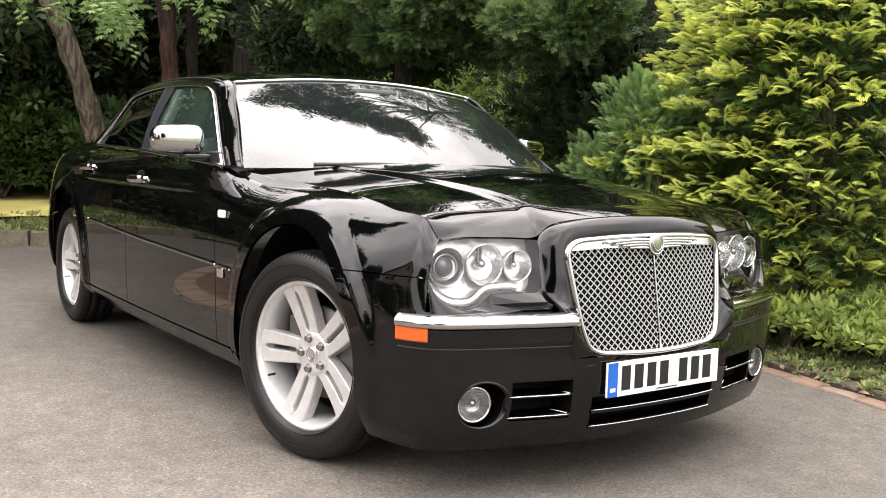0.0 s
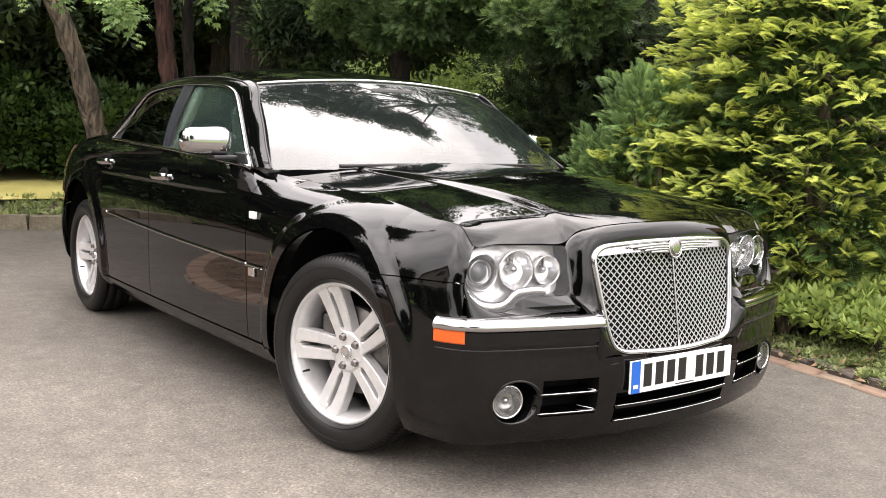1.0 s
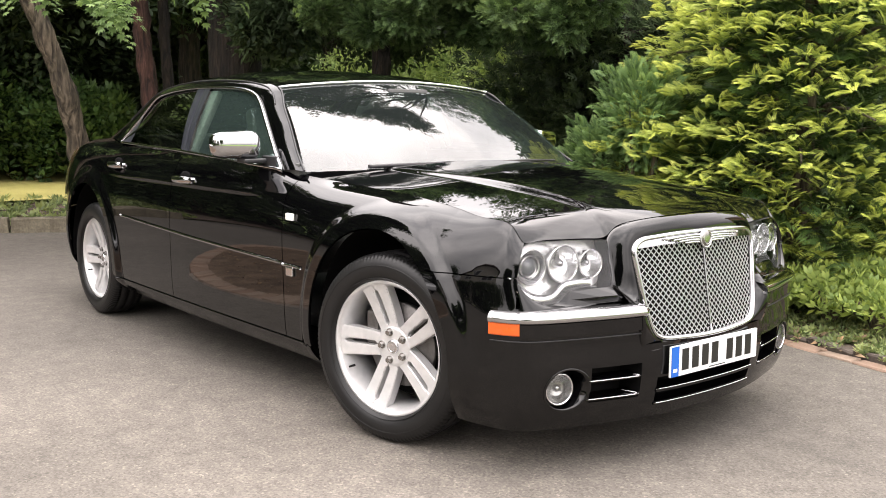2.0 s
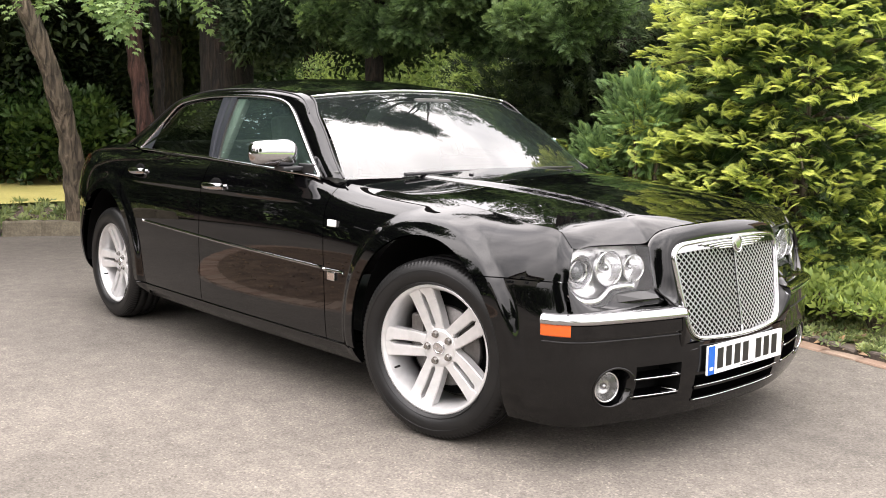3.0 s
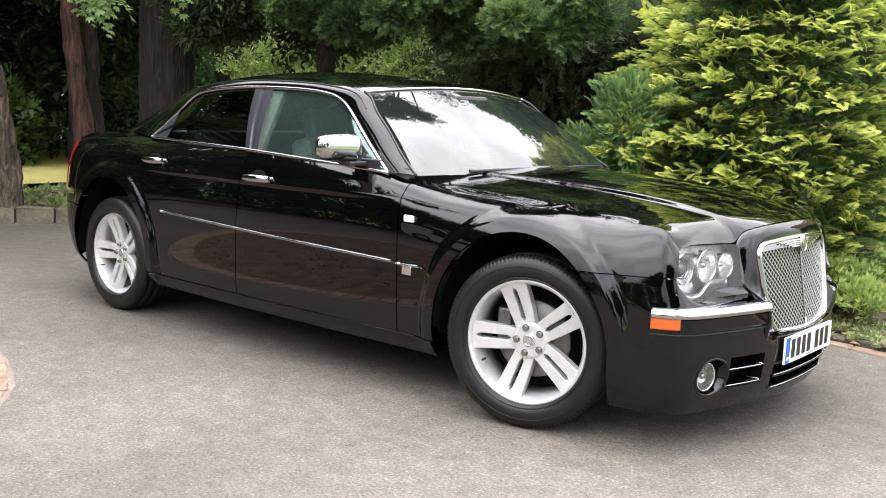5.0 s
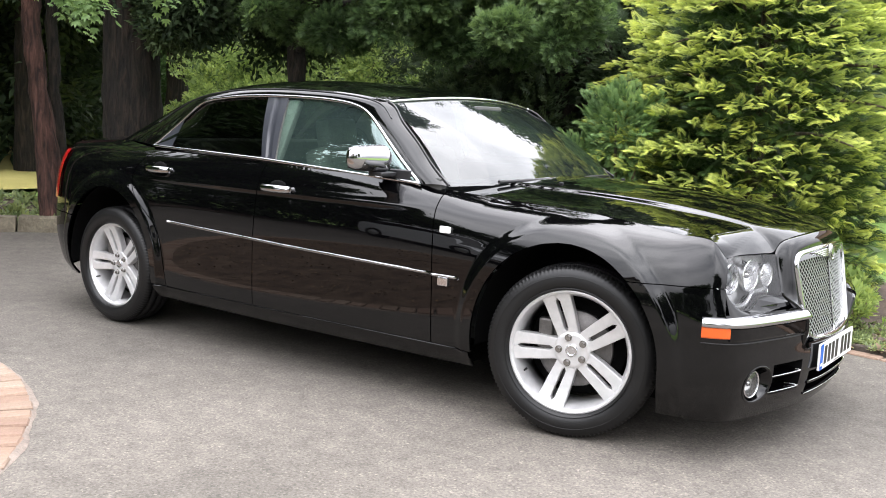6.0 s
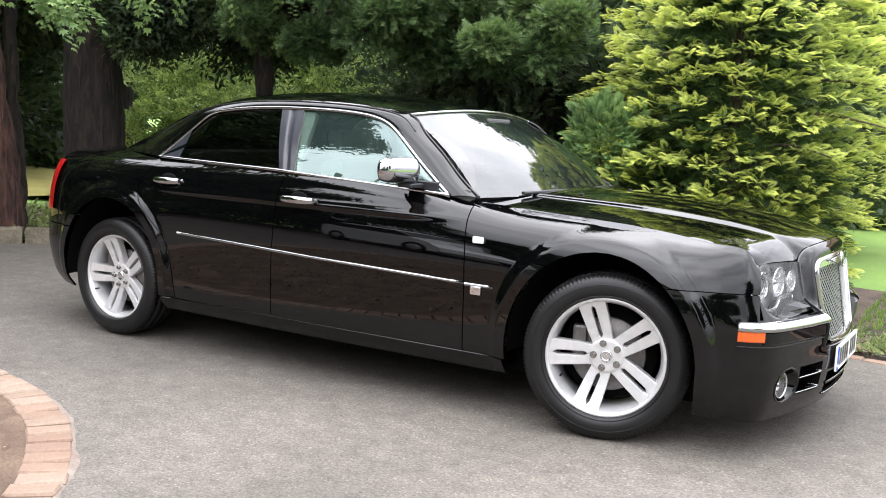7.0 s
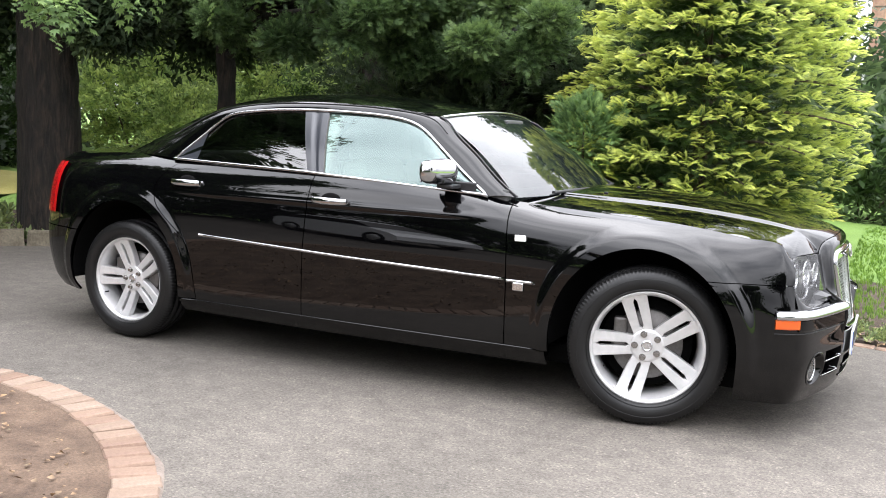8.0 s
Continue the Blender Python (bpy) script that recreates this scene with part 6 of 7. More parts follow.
def tree(name, label, x, y, z0, trunk, crowns, mat, bark, kind="tuft", category="tree", size=.16, group="", limb_r=.045):
    """trunk: list of (dx, dy, z, radius); crowns: (dx, dy, z, rx, ry, rz, count)."""
    ob = tagged(new(name), label, category, group)
    ob.location = (x, y, z0)
    p, _ = through_points([t[:3] for t in trunk])
    q = p(np.linspace(0, 1, 40))
    rad = np.interp(np.linspace(0, 1, 40), np.linspace(0, 1, len(trunk)), [t[3] for t in trunk])
    v, f = tube(q, rad, 20, up=(0, 1, .05))
    v = v + np.array([[lump(*w, 6.0), lump(*(w + 9), 6.0), 0] for w in v]) * .035
    piece("trunk", make_mesh("trunk", v, f, bark), ob)
    parts = []
    for cx, cy, cz, rx, ry, rz, n in crowns:
        pp, dd = blob_points((cx, cy, cz), (rx, ry, rz), n, -1, .5, .9, 2.3)
        dd = dd + [0, 0, .15] + RNG.normal(0, .35, dd.shape)
        tone = np.clip(RNG.uniform(0, .9) + RNG.normal(0, .22, len(pp)), 0, 1)
        parts.append(scatter(kind, pp, dd, RNG.uniform(size * .7, size * 1.35, len(pp)), .6, (0, 0, 1), tone))
        base = q[np.argmin(np.abs(q[:, 2] - min(cz, q[-1, 2] * .9)))]
        wood("limb", [limb([base, (base + np.array([cx, cy, cz])) / 2 + [0, 0, .1], (cx, cy, cz)], limb_r, .012, 7, .01)], bark, ob)
    if parts:
        foliage("crown", parts, mat, ob)
    return ob


def mass(cx, cy, cz, rx, ry, rz, n, count, size):
    """Foliage lumps spread on an ellipsoid."""
    out = []
    for _ in range(n):
        d = RNG.normal(size=3)
        d /= np.linalg.norm(d)
        d *= RNG.uniform(.55, 1.0)
        out.append((cx + d[0] * rx, cy + d[1] * ry, cz + d[2] * rz, size * RNG.uniform(.7, 1.3), size * RNG.uniform(.7, 1.3), size * RNG.uniform(.6, 1.0), count))
    return out


# yews behind the car: lumpy boughs over a dark hollow
tree("yew", "dense green yew with lumpy boughs hanging over the car", -3.3, 3.9, .1, [(0, 0, -.2, .14), (.05, -.05, 1.5, .11), (0, 0, 4.2, .05)],
     mass(1.1, -1.95, 2.02, .95, .45, .40, 19, 620, .15) + mass(.2, -1.4, 2.5, 1.2, .6, .5, 14, 380, .30), M_YEWTIP, M_SHADEBARK, size=.075, kind="sprig")
tree("yew", "dense green yew with lumpy boughs hanging over the car", -5.3, 2.9, .1, [(0, 0, -.2, .13), (.03, -.05, 1.2, .10), (-.04, 0, 2.2, .08), (0, 0, 4.4, .05)],
     mass(1.5, -1.15, 2.08, 1.15, .65, .38, 19, 620, .16) + mass(.6, -.3, 2.7, 1.3, 1.0, .5, 14, 360, .32), M_YEWTIP, M_SHADEBARK, size=.078, kind="sprig")
# added wall of dark leaves that stands for the shade in the hollow
tree("hollow_fill", "dark leaf mass added to stand for the shaded hollow under the yews", -2.5, 3.35, .1, [(0, 0, -.2, .10), (.05, -.05, 1.2, .08), (0, 0, 3.4, .04)],
     mass(0, 0, 1.3, 1.5, .35, .9, 30, 330, .42), M_YEW, M_SHADEBARK, size=.13, kind="sprig")
for x, y, h in ((-1.2, 6.0, 3.1), (-2.5, 5.4, 3.9), (-3.6, 6.8, 5.6), (-4.4, 9.6, 7.6), (-3.0, 11.2, 7.0), (-5.8, 11.0, 8.4), (-1.6, 13.0, 5.6), (-6.9, 8.4, 7.6), (-11.0, 5.9, 9.5), (-11.5, 3.6, 8.4), (-12.6, 0.4, 8.0), (-13.0, -3.4, 8.4)):
    tree("dark_conifer", "tall dark conifer in the belt of trees behind the drive", x, y, .1, [(0, 0, -.2, .20), (.05, 0, h * .5, .14), (0, 0, h * .95, .03)],
         mass(0, 0, h * .58, 1.0, 1.0, h * .36, 16, 120, .85), M_YEW, M_SHADEBARK, size=.36, kind="clump", group="belt of conifers")

# trunks beyond the low wall
tree("leaning_tree", "leaning grey-brown tree trunk in the bed behind the low wall", -7.50, .60, .15, [(0, 0, -.2, .15), (.08, -.08, .5, .115), (.26, -.28, 1.3, .10), (.34, -.62, 2.2, .085), (.30, -1.2, 3.4, .07)],
     mass(-.3, -1.3, 3.4, 1.3, 1.2, .6, 9, 260, .6), M_YEW, M_BARK, size=.2, kind="clump")
tree("red_barked_tree", "tree with reddish bark standing among the dark conifers", -7.31, 1.25, .15, [(.16, .04, -.2, .14), (.08, .02, .7, .10), (0, -.05, 1.6, .09), (-.04, -.10, 3.0, .085), (-.05, -.15, 4.5, .07)],
     mass(0, 0, 3.9, 1.3, 1.3, .6, 9, 260, .6), M_YEW, M_REDBARK, size=.2, kind="clump")
tree("slim_tree", "slim dark trunk beside the red-barked tree", -7.45, 1.50, .15, [(.1, 0, -.2, .10), (.05, 0, .8, .065), (0, -.02, 2.2, .055), (.02, 0, 4.2, .04)],
     mass(0, 0, 3.9, .8, .8, .4, 5, 160, .5), M_YEW, M_SHADEBARK, size=.2, kind="clump")
tree("great_conifer", "thick old conifer trunk with ridged bark", -6.88, 2.06, .15, [(0, 0, -.2, .33), (0, 0, .5, .29), (0, -.02, 1.5, .275), (0, .05, 3.0, .25), (0, .1, 7.0, .15)],
     mass(0, 0, 3.9, 1.8, 1.8, .7, 16, 260, .7) + mass(.9, 1.5, 2.2, .7, .8, .35, 7, 220, .4) + mass(.85, .10, 2.2, .30, .35, .55, 9, 150, .30), M_YEW, M_SHADEBARK, size=.2, kind="clump")

# overhanging maple sprays
maple = tagged(new("maple"), "maple with pale green lobed leaves hanging over the bed", "tree")
maple.location = (-7.6, -1.6, .1)
wood("trunk", [limb([(0, 0, 0), (.1, .1, 1.6), (.3, .3, 3.2), (.6, .6, 4.6)], .12, .04, 12)], M_BARK, maple)
for p in (((.3, .3, 3.0), (1.8, .9, 2.7), (3.35, 1.35, 2.05)), ((.3, .3, 3.2), (2.0, 1.4, 3.0), (3.8, 2.9, 2.45)), ((.2, .2, 3.0), (.9, 1.6, 2.9), (1.2, 2.6, 2.5))):
    wood("limb", [limb(p, .03, .008, 7)], M_BARK, maple)
sp = []
for cx, cy, cz, r, n in ((3.40, 1.33, 1.92, .10, 16), (3.25, 1.35, 2.02, .14, 22), (3.0, 1.5, 2.12, .25, 34), (3.3, 1.95, 2.20, .22, 26), (3.5, 2.6, 2.30, .25, 30), (2.6, 1.0, 2.25, .3, 34),
                         (2.0, 1.1, 2.45, .4, 50), (1.2, .7, 2.0, .35, 40), (1.0, .6, 3.0, .7, 80), (3.9, 3.0, 2.40, .25, 30)):
    pp = np.array([cx, cy, cz]) + RNG.normal(0, r * .5, (n, 3))
    dd = RNG.normal(0, 1, (n, 3)) * [1, 1, .3] + [0, 0, -.35]
    sp.append(scatter("maple", pp, dd, RNG.uniform(.12, .20, n), .4))
foliage("crown", sp, M_MAPLE, maple)

# tall lacy pine whose boughs stand against the sky
PINE = (-5.3, 5.9)
over_car = [(x - PINE[0], y - PINE[1], z, r, r * .85, .26, 190) for x, y, z, r in (
    (-4.3, 1.5, 7.0, .55), (-3.7, 2.1, 7.1, .55), (-3.2, 2.6, 6.9, .5), (-2.8, 3.3, 7.0, .5), (-2.5, 4.0, 6.9, .45), (-3.5, 3.1, 7.2, .6), (-4.3, 2.7, 7.3, .6), (-5.0, 2.2, 7.1, .6), (-4.2, 3.7, 7.4, .6), (-3.2, 4.0, 7.1, .5), (-5.3, 3.3, 7.4, .7))]
tall = [(x - PINE[0], y - PINE[1], z, .8, .8, .5, 190) for x, y, z in ((-4.9, 6.7, 7.2), (-5.8, 7.4, 6.6), (-4.6, 7.7, 6.2), (-6.6, 6.6, 7.2), (-5.2, 8.4, 5.8), (-4.2, 7.2, 5.6), (-5.4, 5.9, 8.2), (-6.4, 5.2, 7.4))]
tree("pine", "tall open pine behind the yews", *PINE, .1, [(0, 0, -.2, .16), (.05, 0, 4.0, .13), (.1, 0, 8.4, .05)], over_car + tall, M_YEW, M_SHADEBARK, size=.20, kind="clump")

# woodland all round, far behind
def woodland(name, label, spots, mat, size, count, kind_leaf="clump"):
    parts = []
    for x, y, z, r in spots:
        p, d = blob_points((x, y, z), (r, r, r * .9), count, -1, .4, .5, .5)
        parts.append(scatter(kind_leaf, p, d + RNG.normal(0, .4, d.shape), RNG.uniform(size * .6, size * 1.4, len(p)), .6))
    ob = foliage(name, parts, mat)
    return tagged(ob, label, "woodland", kind="stuff")


rg = np.random.default_rng(77)
spots = []
for k in range(95):
    a = rg.uniform(radians(70), radians(215))
    r = rg.uniform(14, 19)
    spots.append((-3 + r * math.cos(a), r * math.sin(a), rg.uniform(.5, 6.0) * np.interp(a, [1.3, 1.7, 2.1], [.35, .5, 1]), rg.uniform(.9, 1.8)))
for k in range(70):
    a = rg.uniform(radians(85), radians(215))
    r = rg.uniform(19, 23)
    spots.append((-3 + r * math.cos(a), r * math.sin(a), rg.uniform(.5, 8.5) * np.interp(a, [1.3, 1.7, 2.1], [.3, .5, 1]), rg.uniform(1.4, 2.2)))
# a clearing where the sky shows between the trunks
spots = [q for q in spots if not (radians(125) < math.atan2(q[1], q[0] + 3) < radians(138) and q[2] > 2.6)]
woodland("woodland", "distant belt of shaded broadleaf trees", spots, M_YEW, .68, 105)
spots = [(rg.uniform(-15.5, -11.8), rg.uniform(-3.0, 6.5), rg.uniform(1.2, 6.5), rg.uniform(.9, 1.5)) for k in range(60)]
woodland("conifer_thicket", "dark thicket of conifer boughs behind the trunks", spots, M_YEW, .40, 180)
spots = [(-3 + r * math.cos(a), r * math.sin(a), z, s) for r, a, z, s in zip(rg.uniform(11.5, 13.5, 26), rg.uniform(radians(75), radians(210), 26), rg.uniform(.6, 1.6, 26), rg.uniform(.7, 1.1, 26))]
woodland("understorey", "shady laurel and shrubs under the trees", spots, M_LAUREL_SHADE, .26, 220)
# shrubs in the gap, painted sunlit through their pale leaf colour
bush("sunlit_shrub", "bright yellow-green shrub with sunlight put into its leaf colour", (-9.0, 5.7, 1.3), (1.3, 1.0, .7), 2600, "broad", .095, M_BRIGHT, lumps=.9)
bush("sunlit_shrub", "bright yellow-green shrub with sunlight put into its leaf colour", (-7.4, 5.0, .9), (.7, .7, .6), 1500, "broad", .085, M_BRIGHT, lumps=.9)
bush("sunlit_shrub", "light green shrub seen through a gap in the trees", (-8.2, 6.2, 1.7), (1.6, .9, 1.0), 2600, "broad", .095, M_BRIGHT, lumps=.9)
bush("laurel", "dark glossy laurel bush behind the dry lawn", (-12.2, .3, 1.0), (.7, 1.2, .8), 1500, "broad", .16, M_LAUREL_SHADE, lumps=.5)
bush("laurel", "dark glossy laurel bush behind the dry lawn", (-11.8, 2.0, .8), (.7, .9, .7), 1200, "broad", .16, M_LAUREL_SHADE, lumps=.5)
bush("laurel", "dark glossy laurel bush behind the dry lawn", (-12.2, -1.8, 1.0), (.8, 1.2, .9), 1300, "broad", .16, M_LAUREL_SHADE, lumps=.5)
bush("far_hedge", "dark hedge at the end of the lawn", (.4, 9.6, .6), (1.6, .7, 1.2), 1600, "broad", .17, M_YEWTIP, lumps=.4)
bush("far_hedge", "dark hedge at the end of the lawn", (2.6, 9.2, .6), (1.6, .7, 1.2), 1600, "broad", .17, M_YEWTIP, lumps=.4)

# low leafy shrubs in front of the cypress
for x, y, z, rx, rz, n in ((-.25, 2.22, .13, .22, .11, 200), (.05, 2.26, .14, .24, .12, 220), (.36, 2.22, .12, .22, .10, 190), (.20, 2.50, .17, .26, .13, 200), (-.55, 2.34, .14, .20, .12, 150)):
    bush("low_shrub", "low shrub with bright yellow-green oval leaves in the bed", (x, y, z), (rx, rx, rz), int(n * .85), "broad", .07, M_HYPERICUM, lumps=.5, up_bias=.6, group="low shrubs in the bed")

# ground cover, litter and grass
def on_edge(n, x0, x1, d0, d1, seed):
    r = np.random.default_rng(seed)
    k = np.where((edge_pts[:, 0] > x0) & (edge_pts[:, 0] < x1))[0]
    i = r.choice(k, n)
    w = r.uniform(d0, d1, n)
    p = edge_pts[i] + edge_out[i] * w[:, None] + r.normal(0, .05, (n, 2))
    z = .03 + .13 * np.clip((w - .06) / 1.84, 0, 1)
    return np.c_[p, z], r


p, r = on_edge(2600, -1.6, 1.15, .06, .55, 1)
d = r.normal(0, 1, p.shape) * [1, 1, .2] + [0, 0, .5]
tagged(foliage("ground_cover", [scatter("broad", p, d, r.uniform(.025, .055, len(p)), .4)], M_COVER), "low trailing ground cover along the kerb", "ground cover", kind="stuff")
p, r = on_edge(1300, -1.6, 1.2, .02, .5, 2)
p2, r2 = on_edge(1500, -8.6, -5.0, .08, 1.2, 3)
p = np.r_[p, p2]
d = r.normal(0, 1, p.shape) * [1, 1, .15]
a = r.uniform(0, 2 * np.pi, 2600)
rad = (ISLE_R - .24) * np.sqrt(r.random(2600))
pi = np.stack([ISLE[0] + rad * np.cos(a), ISLE[1] + rad * np.sin(a), .018 + .05 * (1 - (rad / 2.3) ** 2)], 1)
p = np.r_[p, pi]
d = np.r_[d, r.normal(0, 1, pi.shape) * [1, 1, .15]]
tagged(foliage("leaf_litter", [scatter("litter", p, d, np.r_[r.uniform(.025, .06, len(p) - 2600), r.uniform(.010, .036, 2600)], .3)], M_LITTER), "brown dead leaves and bark chips on the soil", "leaf litter", kind="stuff")
p, r = on_edge(2600, -9.4, -5.4, .15, 2.0, 4)
d = r.normal(0, 1, p.shape) * [1, 1, .2] + [0, 0, .6]
tagged(foliage("weeds", [scatter("broad", p, d, r.uniform(.05, .15, len(p)), .4)], M_COVER), "straggling weeds behind the low wall", "weeds", kind="stuff")
n = 9000
gx, gy = r.uniform(.6, 3.6, n), r.uniform(1.9, 8.5, n)
p = np.stack([gx, gy, .14 + .010 * (gy - 3)], 1)
d = np.tile([1.0, 0, 0], (n, 1)) + r.normal(0, .6, (n, 3)) * [1, 1, 0]
tagged(foliage("grass", [scatter("blade", p, d, r.uniform(.03, .055, n), .15)], M_GRASS), "short mown grass blades", "grass", kind="stuff")

# hedge and trees on the open side of the drive, mirrored in the paint
for x, y, z, rx, ry, rz in [(x, -15.5 + rg.normal(0, .5), .9, 1.7, .9, .9) for x in np.arange(-12, 12, 2.6)] + [(-11.3 - .2 * k, -5.6 - 2.0 * k, 1.2, 1.0, 1.4, 1.5) for k in range(5)]:
    bush("boundary_hedge", "tall dark hedge along the far side of the drive", (x, y, z), (rx, ry, rz), 200, "clump", .55, M_YEW, lumps=.4, group="boundary hedge")
for x, y, h in ((-12.5, -10.5, 9.0), (-10.5, -14, 8.0), (-8.0, -17.5, 7.0), (9.5, -18, 6.0), (11, -9, 7.0), (-13.0, -8.2, 17.0), (-14.6, -7.2, 17.5), (-14, -4.0, 12.5)):
    tree("boundary_tree", "dark broadleaf tree on the far side of the drive", x, y, 0, [(0, 0, -.1, .22), (.1, 0, h * .4, .17), (0, .1, h * .9, .05)],
         mass(0, 0, h * .62, 2.0, 2.0, h * .3, 13 if h < 15 else 34, 75, 1.2), M_YEW, M_BARK, size=.78, kind="clump", group="trees across the drive")


# silver hatchback across the drive
def silver_car(m):
    ob = tagged(new("silver_hatchback"), "silver hatchback parked across the drive", "car")
    ob.matrix_basis = m
    side = [(-2.05, .30), (-2.10, .62), (-2.02, .95), (-1.85, 1.02), (-1.3, .98), (.55, .96), (1.2, .92), (1.85, .76), (2.08, .58), (2.10, .32), (1.9, .22), (-1.9, .22)]
    bm = bmesh.new()
    rings = []
    for y in np.linspace(-.88, .88, 9):
        k = 1 - .06 * abs(y / .88) ** 4
        rings.append([bm.verts.new((x * k, y, .22 + (z - .22) * (1 - .05 * abs(y / .88) ** 4))) for x, z in side])
    for a, b in zip(rings, rings[1:]):
        for i in range(len(side)):
            bm.faces.new((a[i], a[(i + 1) % len(side)], b[(i + 1) % len(side)], b[i]))
    bm.faces.new(rings[0]), bm.faces.new(rings[-1][::-1])
    bmesh.ops.recalc_face_normals(bm, faces=bm.faces)
    part("body", bm, M_SILVER, ob)
    for nm, grow, mat, pts in (("cabin_glass", 0, M_INK, [(-1.88, 1.0), (-1.62, 1.38), (-.1, 1.43), (.35, 1.36), (1.15, .93)]), ("roof", .012, M_SILVER, [(-1.70, 1.37), (-1.55, 1.45), (-.1, 1.49), (.30, 1.42), (.36, 1.37)])):
        bm = bmesh.new()
        rings = []
        for s in (-1, -.8, 0, .8, 1):
            rings.append([bm.verts.new((x, s * ((.80 - .5 * (z - .95)) + grow), z - .03 * abs(s) ** 3)) for x, z in pts])
        for a, b in zip(rings, rings[1:]):
            for i in range(len(pts) - 1):
                bm.faces.new((a[i], a[i + 1], b[i + 1], b[i]))
        bm.faces.new(rings[0]), bm.faces.new(rings[-1][::-1])
        bmesh.ops.recalc_face_normals(bm, faces=bm.faces)
        part(nm, bm, mat, ob)
    for x in (-1.32, 1.32):
        for s in (1, -1):
            v, f = revolve([(.0, .06), (.20, .08), (.215, .10), (.30, .11), (.32, .08), (.32, -.08)], 40)
            w = piece("wheel", make_mesh("wheel", v * [1, s, 1] + [x, s * .80, .32], f, M_RUBBER), ob)
            v, f = revolve([(.0, .112), (.19, .115), (.2, .10)], 5)
            piece("hubcap", make_mesh("hubcap", v * [1, s, 1] + [x, s * .80, .32], f, M_ALLOY), w)
    return ob


silver_car(pose(-6.5, -10.1, 0, 0, 0, 25))

# brick house beyond the lawn
M_HOUSE = mottled("house_brick", (0.34, 0.20, 0.14), (0.42, 0.27, 0.19), 0.9, 2, 14, 0.01, fine_amount=.5)
M_TILE = mottled("roof_tile", (0.10, 0.07, 0.06), (0.16, 0.11, 0.09), 0.9, 2, 18, 0.01, fine_amount=.5)
house = tagged(new("house"), "pinkish brick house beyond the lawn and hedge", "house")
house.location = (3.95, 22.0, 0)
bm = bmesh.new()
box(bm, (0, 0, 2.6), (8.0, 6.0, 5.3), .02)
part("wall", bm, M_HOUSE, house)
bm = bmesh.new()
vs = [bm.verts.new(p) for p in ((-4.3, -3.4, 5.2), (4.3, -3.4, 5.2), (4.3, 3.4, 5.2), (-4.3, 3.4, 5.2), (-4.3, 0, 7.6), (4.3, 0, 7.6))]
for q in ((0, 1, 5, 4), (2, 3, 4, 5), (0, 4, 3), (1, 2, 5), (3, 2, 1, 0)):
    bm.faces.new([vs[i] for i in q])
part("roof", bm, M_TILE, house)
for z in np.arange(.4, 5.1, .30):
    bm = bmesh.new()
    box(bm, (0, -3.004, z), (7.9, .012, .03))
    part("mortar_course", bm, M_STONE, house)


# gabled house across the drive, seen only as a reflection in the paint
home = tagged(new("gabled_house"), "pale rendered house with a dark gabled roof across the drive", "house")
home.location = (-1.0, -21.5, 0)
M_RENDER = mottled("house_render", (0.42, 0.39, 0.34), (0.52, 0.48, 0.43), 0.9, 1.5, 30, 0.004, fine_amount=.4)
bm = bmesh.new()
box(bm, (0, 0, 2.4), (7.0, 5.0, 4.9), .02)
gv = [bm.verts.new(p) for p in ((-3.5, 2.5, 4.85), (3.5, 2.5, 4.85), (0, 2.5, 7.6), (-3.5, 2.42, 4.85), (3.5, 2.42, 4.85), (0, 2.42, 7.6))]
for q in ((0, 2, 1), (3, 4, 5), (0, 3, 5, 2), (1, 2, 5, 4)):
    bm.faces.new([gv[i] for i in q])
part("wall", bm, M_RENDER, home)
for sgn in (1, -1):
    bm = bmesh.new()
    rv = [bm.verts.new(p) for p in ((0, 2.9, 7.9), (sgn * 4.0, 2.9, 4.7), (sgn * 4.0, -2.9, 4.7), (0, -2.9, 7.9), (0, 2.9, 7.72), (sgn * 4.0, 2.9, 4.52), (sgn * 4.0, -2.9, 4.52), (0, -2.9, 7.72))]
    for q in ((0, 1, 2, 3), (7, 6, 5, 4), (0, 4, 5, 1), (1, 5, 6, 2), (2, 6, 7, 3)):
        bm.faces.new([rv[i] for i in q])
    part("roof_slope", bm, M_TILE, home)
M_WINDOW = material("house_window", (0.02, 0.022, 0.025), 0.08)
for x, z in ((-1.9, 1.5), (1.9, 1.5), (-1.9, 3.8), (1.9, 3.8), (0, 5.6)):
    bm = bmesh.new()
    for dx, dz, sx, sz in ((-.62, 0, .09, 1.3), (.62, 0, .09, 1.3), (0, 0, .07, 1.25), (0, .62, 1.3, .09), (0, -.62, 1.3, .09)):
        box(bm, (x + dx, 2.53, z + dz), (sx, .08, sz), .01)
    fr_ob = part("window", bm, M_PLATE, home, "white window frame")
    bm = bmesh.new()
    box(bm, (x, 2.512, z), (1.2, .02, 1.2))
    part("pane", bm, M_WINDOW, fr_ob)


# ---------------------------------------------------------------- bricks, stones and edging
def brick_mesh(name, lx, ly, lz, wear, mat, seed):
    rng = np.random.default_rng(seed)
    bm = bmesh.new()
    box(bm, (0, 0, 0), (lx, ly, lz), min(.008, lz * .2), None, 1)
    for v in bm.verts:
        v.co += Vector(rng.normal(0, wear, 3))
    me = bpy.data.meshes.new(name)
    bm.to_mesh(me)
    bm.free()
    me.materials.append(mat)
    return me


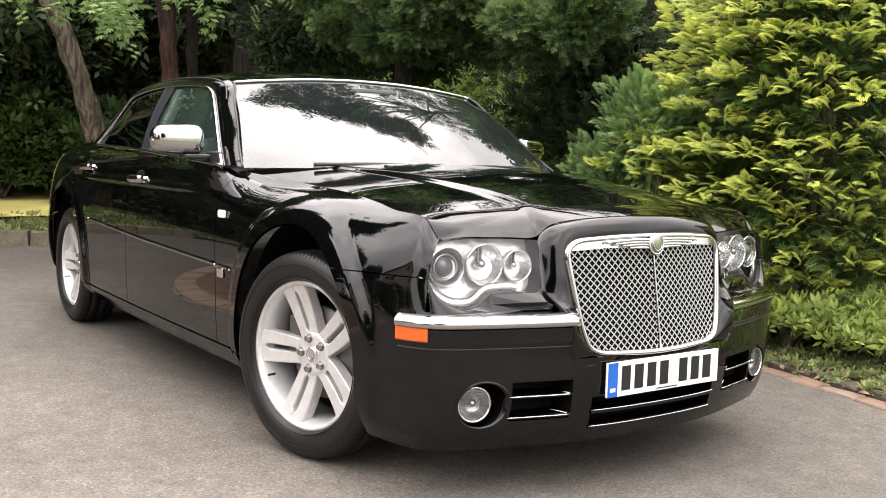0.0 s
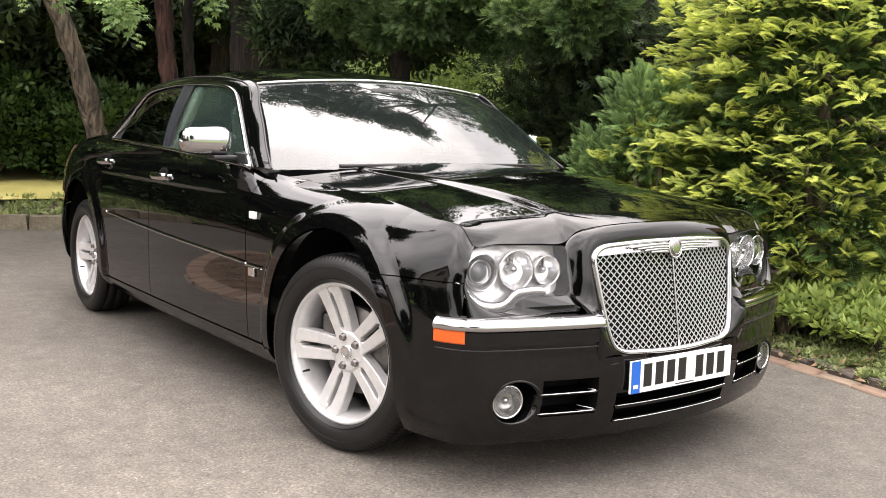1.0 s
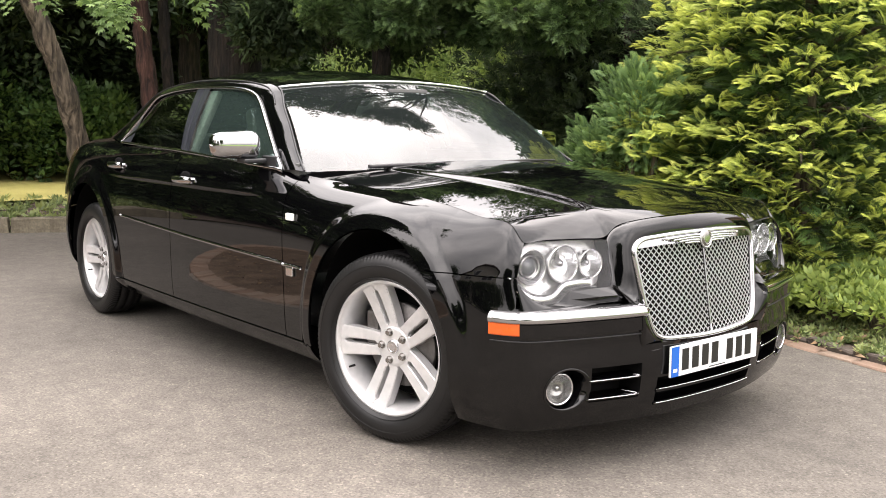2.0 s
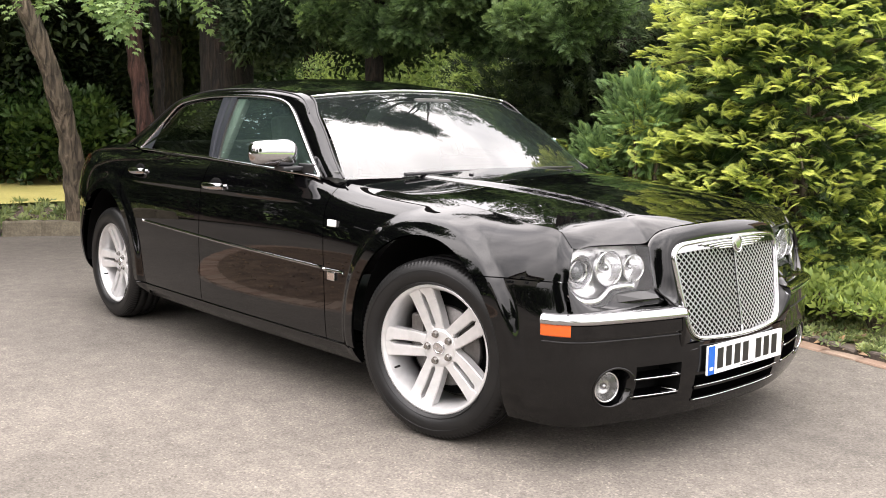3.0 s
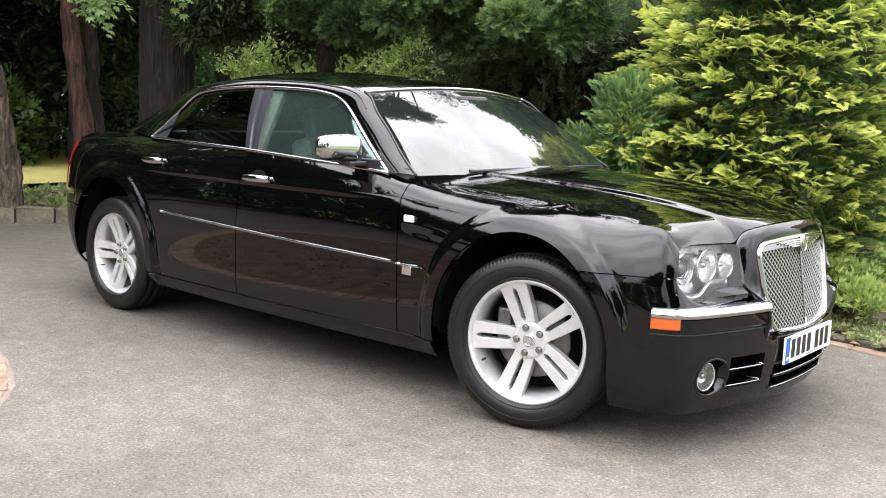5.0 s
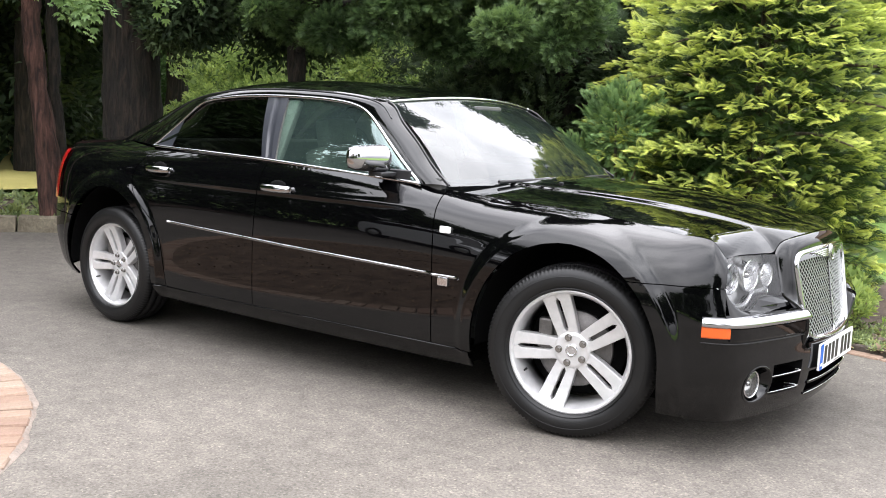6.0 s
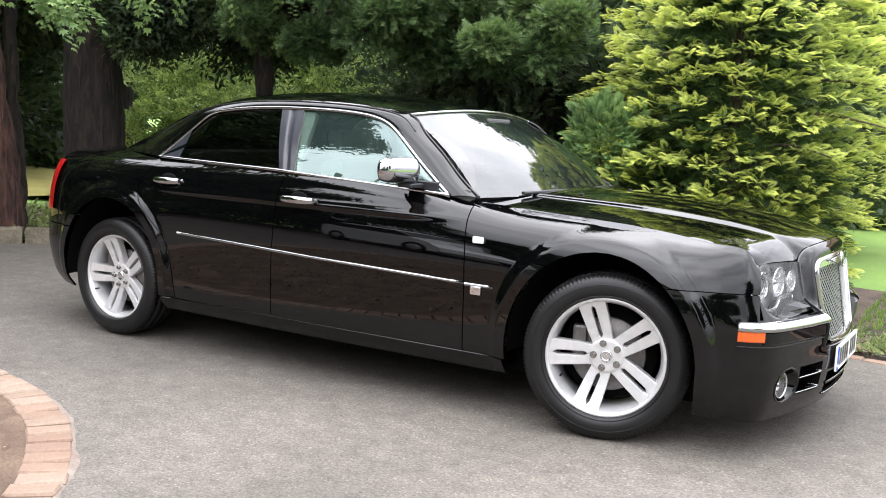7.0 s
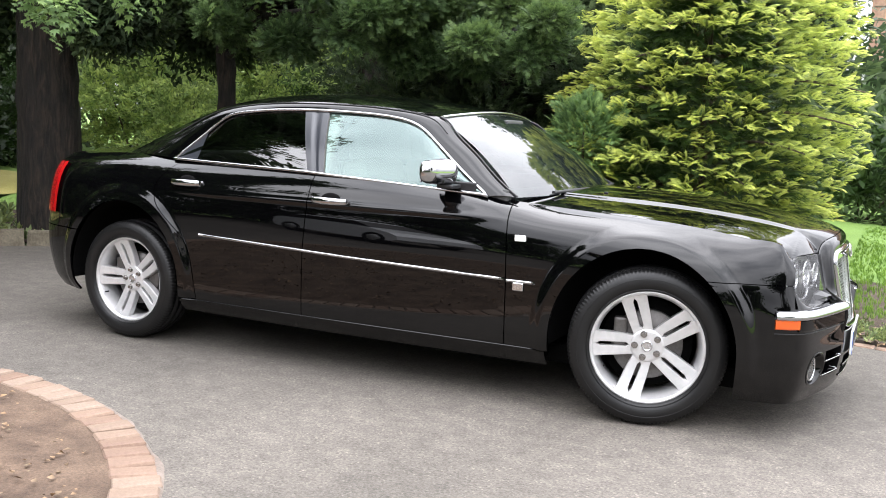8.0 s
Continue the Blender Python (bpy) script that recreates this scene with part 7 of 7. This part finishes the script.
rng = np.random.default_rng(3)
isle = tagged(new("brick_ring"), "ring of pinkish paving bricks round the island bed", "edging", kind="structure")
isle.location = (ISLE[0], ISLE[1], 0)
kinds = [brick_mesh("brick", .175, .101, .065, .0015, M_BRICK, k) for k in range(6)]
NB = 132
for k in range(NB):
    a = 2 * math.pi * k / NB
    r = ISLE_R - .0875 + rng.normal(0, .003)
    piece("brick", kinds[k % 6], isle, "", pose(r * math.cos(a), r * math.sin(a), -.012 + rng.normal(0, .002), rng.normal(0, .8), rng.normal(0, .6), math.degrees(a) + rng.normal(0, .4)))
n, m = 60, 14
a = np.linspace(0, 2 * np.pi, n)
rr = np.linspace(0, ISLE_R - .165, m)
A, R = np.meshgrid(a, rr, indexing="ij")
Z = .012 + .05 * (1 - (R / (ISLE_R - .165)) ** 2) + rng.normal(0, .006, A.shape) * (R < ISLE_R - .25)
Z[-1] = Z[0]
v = np.stack([ISLE[0] + R * np.cos(A), ISLE[1] + R * np.sin(A), Z], -1).reshape(-1, 3)
tagged(piece("island_bed", make_mesh("island_bed", v, grid_faces(n, m)[:, ::-1], M_BARESOIL)), "round bed of dry brown soil with wood chips", "flower bed", kind="structure")

M_MORTAR = mottled("pale_mortar", (0.15, 0.12, 0.10), (0.24, 0.20, 0.165), 0.95, 4, 60, 0.006, fine_amount=.6)
aa = np.linspace(0, 2 * np.pi, 721)
wide = .024 + .020 * np.array([lump(6 * math.cos(k), 6 * math.sin(k), 0, 1.0) + .6 * lump(22 * math.cos(k), 22 * math.sin(k), 3, 1.0) for k in aa])
rows = [np.stack([ISLE[0] + (ISLE_R + o * wide - .008) * np.cos(aa), ISLE[1] + (ISLE_R + o * wide - .008) * np.sin(aa), np.full(721, z)], 1) for o, z in ((0, .014), (.5, .010), (1.0, .001))]
v = np.stack(rows, 1).reshape(-1, 3)
tagged(piece("mortar_haunch", make_mesh("mortar_haunch", v, grid_faces(721, 3)[:, ::-1], M_MORTAR)), "ragged pale mortar edge outside the brick ring", "mortar", kind="structure")

edging = tagged(new("brick_edging"), "single row of worn pink bricks flush with the tarmac edge", "edging", kind="structure")
seg = np.linalg.norm(np.diff(edge_pts, axis=0), axis=1)
cum = np.r_[0, np.cumsum(seg)]


def along(d):
    return np.array([np.interp(d, cum, edge_pts[:, 0]), np.interp(d, cum, edge_pts[:, 1])])


d_mid = cum[np.argmin(np.abs(edge_pts[:, 0] + 1.6))]
d_end = cum[np.argmin(np.abs(edge_pts[:, 0] - 4.0))]
long_kinds = [brick_mesh("brick", .208, .100, .065, .002, M_BRICK, 20 + k) for k in range(5)]
for k, d in enumerate(np.arange(d_mid, d_end, .218)):
    p, q = along(d), along(d + .01)
    t = q - p
    nrm = np.array([-t[1], t[0]]) / np.linalg.norm(t)
    p = p - nrm * .045
    piece("brick", long_kinds[k % 5], edging, "", pose(p[0], p[1], -.024 + rng.normal(0, .002), rng.normal(0, 1), rng.normal(0, 1), math.degrees(math.atan2(t[1], t[0])) + rng.normal(0, .8)))
kerb_kinds = [brick_mesh("edging_block", .30, .05, .12, .004, M_KERB, 40 + k) for k in range(4)]
kerb = tagged(new("low_kerb"), "dark weathered edging blocks holding back the soil", "kerb", kind="structure")
for k, d in enumerate(np.arange(d_mid, d_end, .306)):
    p, q = along(d), along(d + .01)
    t = q - p
    nrm = np.array([-t[1], t[0]]) / np.linalg.norm(t)
    p = p + nrm * .04
    piece("edging_block", kerb_kinds[k % 4], kerb, "", pose(p[0], p[1], -.028 + rng.normal(0, .006), rng.normal(0, 2), rng.normal(0, 1.5), math.degrees(math.atan2(t[1], t[0])) + rng.normal(0, 2)))
wall = tagged(new("low_wall"), "low grey stone block edging along the bed", "wall", kind="structure")
stone_kinds = [brick_mesh("stone", .36 + .03 * (k % 3), .16, .19, .007, M_STONE, 60 + k) for k in range(5)]
d0 = cum[np.argmin(np.abs(edge_pts[:, 1] + 4.0))]
for k, d in enumerate(np.arange(d0, d_mid - 1.0, .40)):
    p, q = along(d), along(d + .01)
    t = q - p
    nrm = np.array([-t[1], t[0]]) / np.linalg.norm(t)
    p = p + nrm * .06
    piece("stone", stone_kinds[k % 5], wall, "", pose(p[0], p[1], .055 + rng.normal(0, .006), rng.normal(0, 1.2), rng.normal(0, 1), math.degrees(math.atan2(t[1], t[0])) + rng.normal(0, 1.5)))
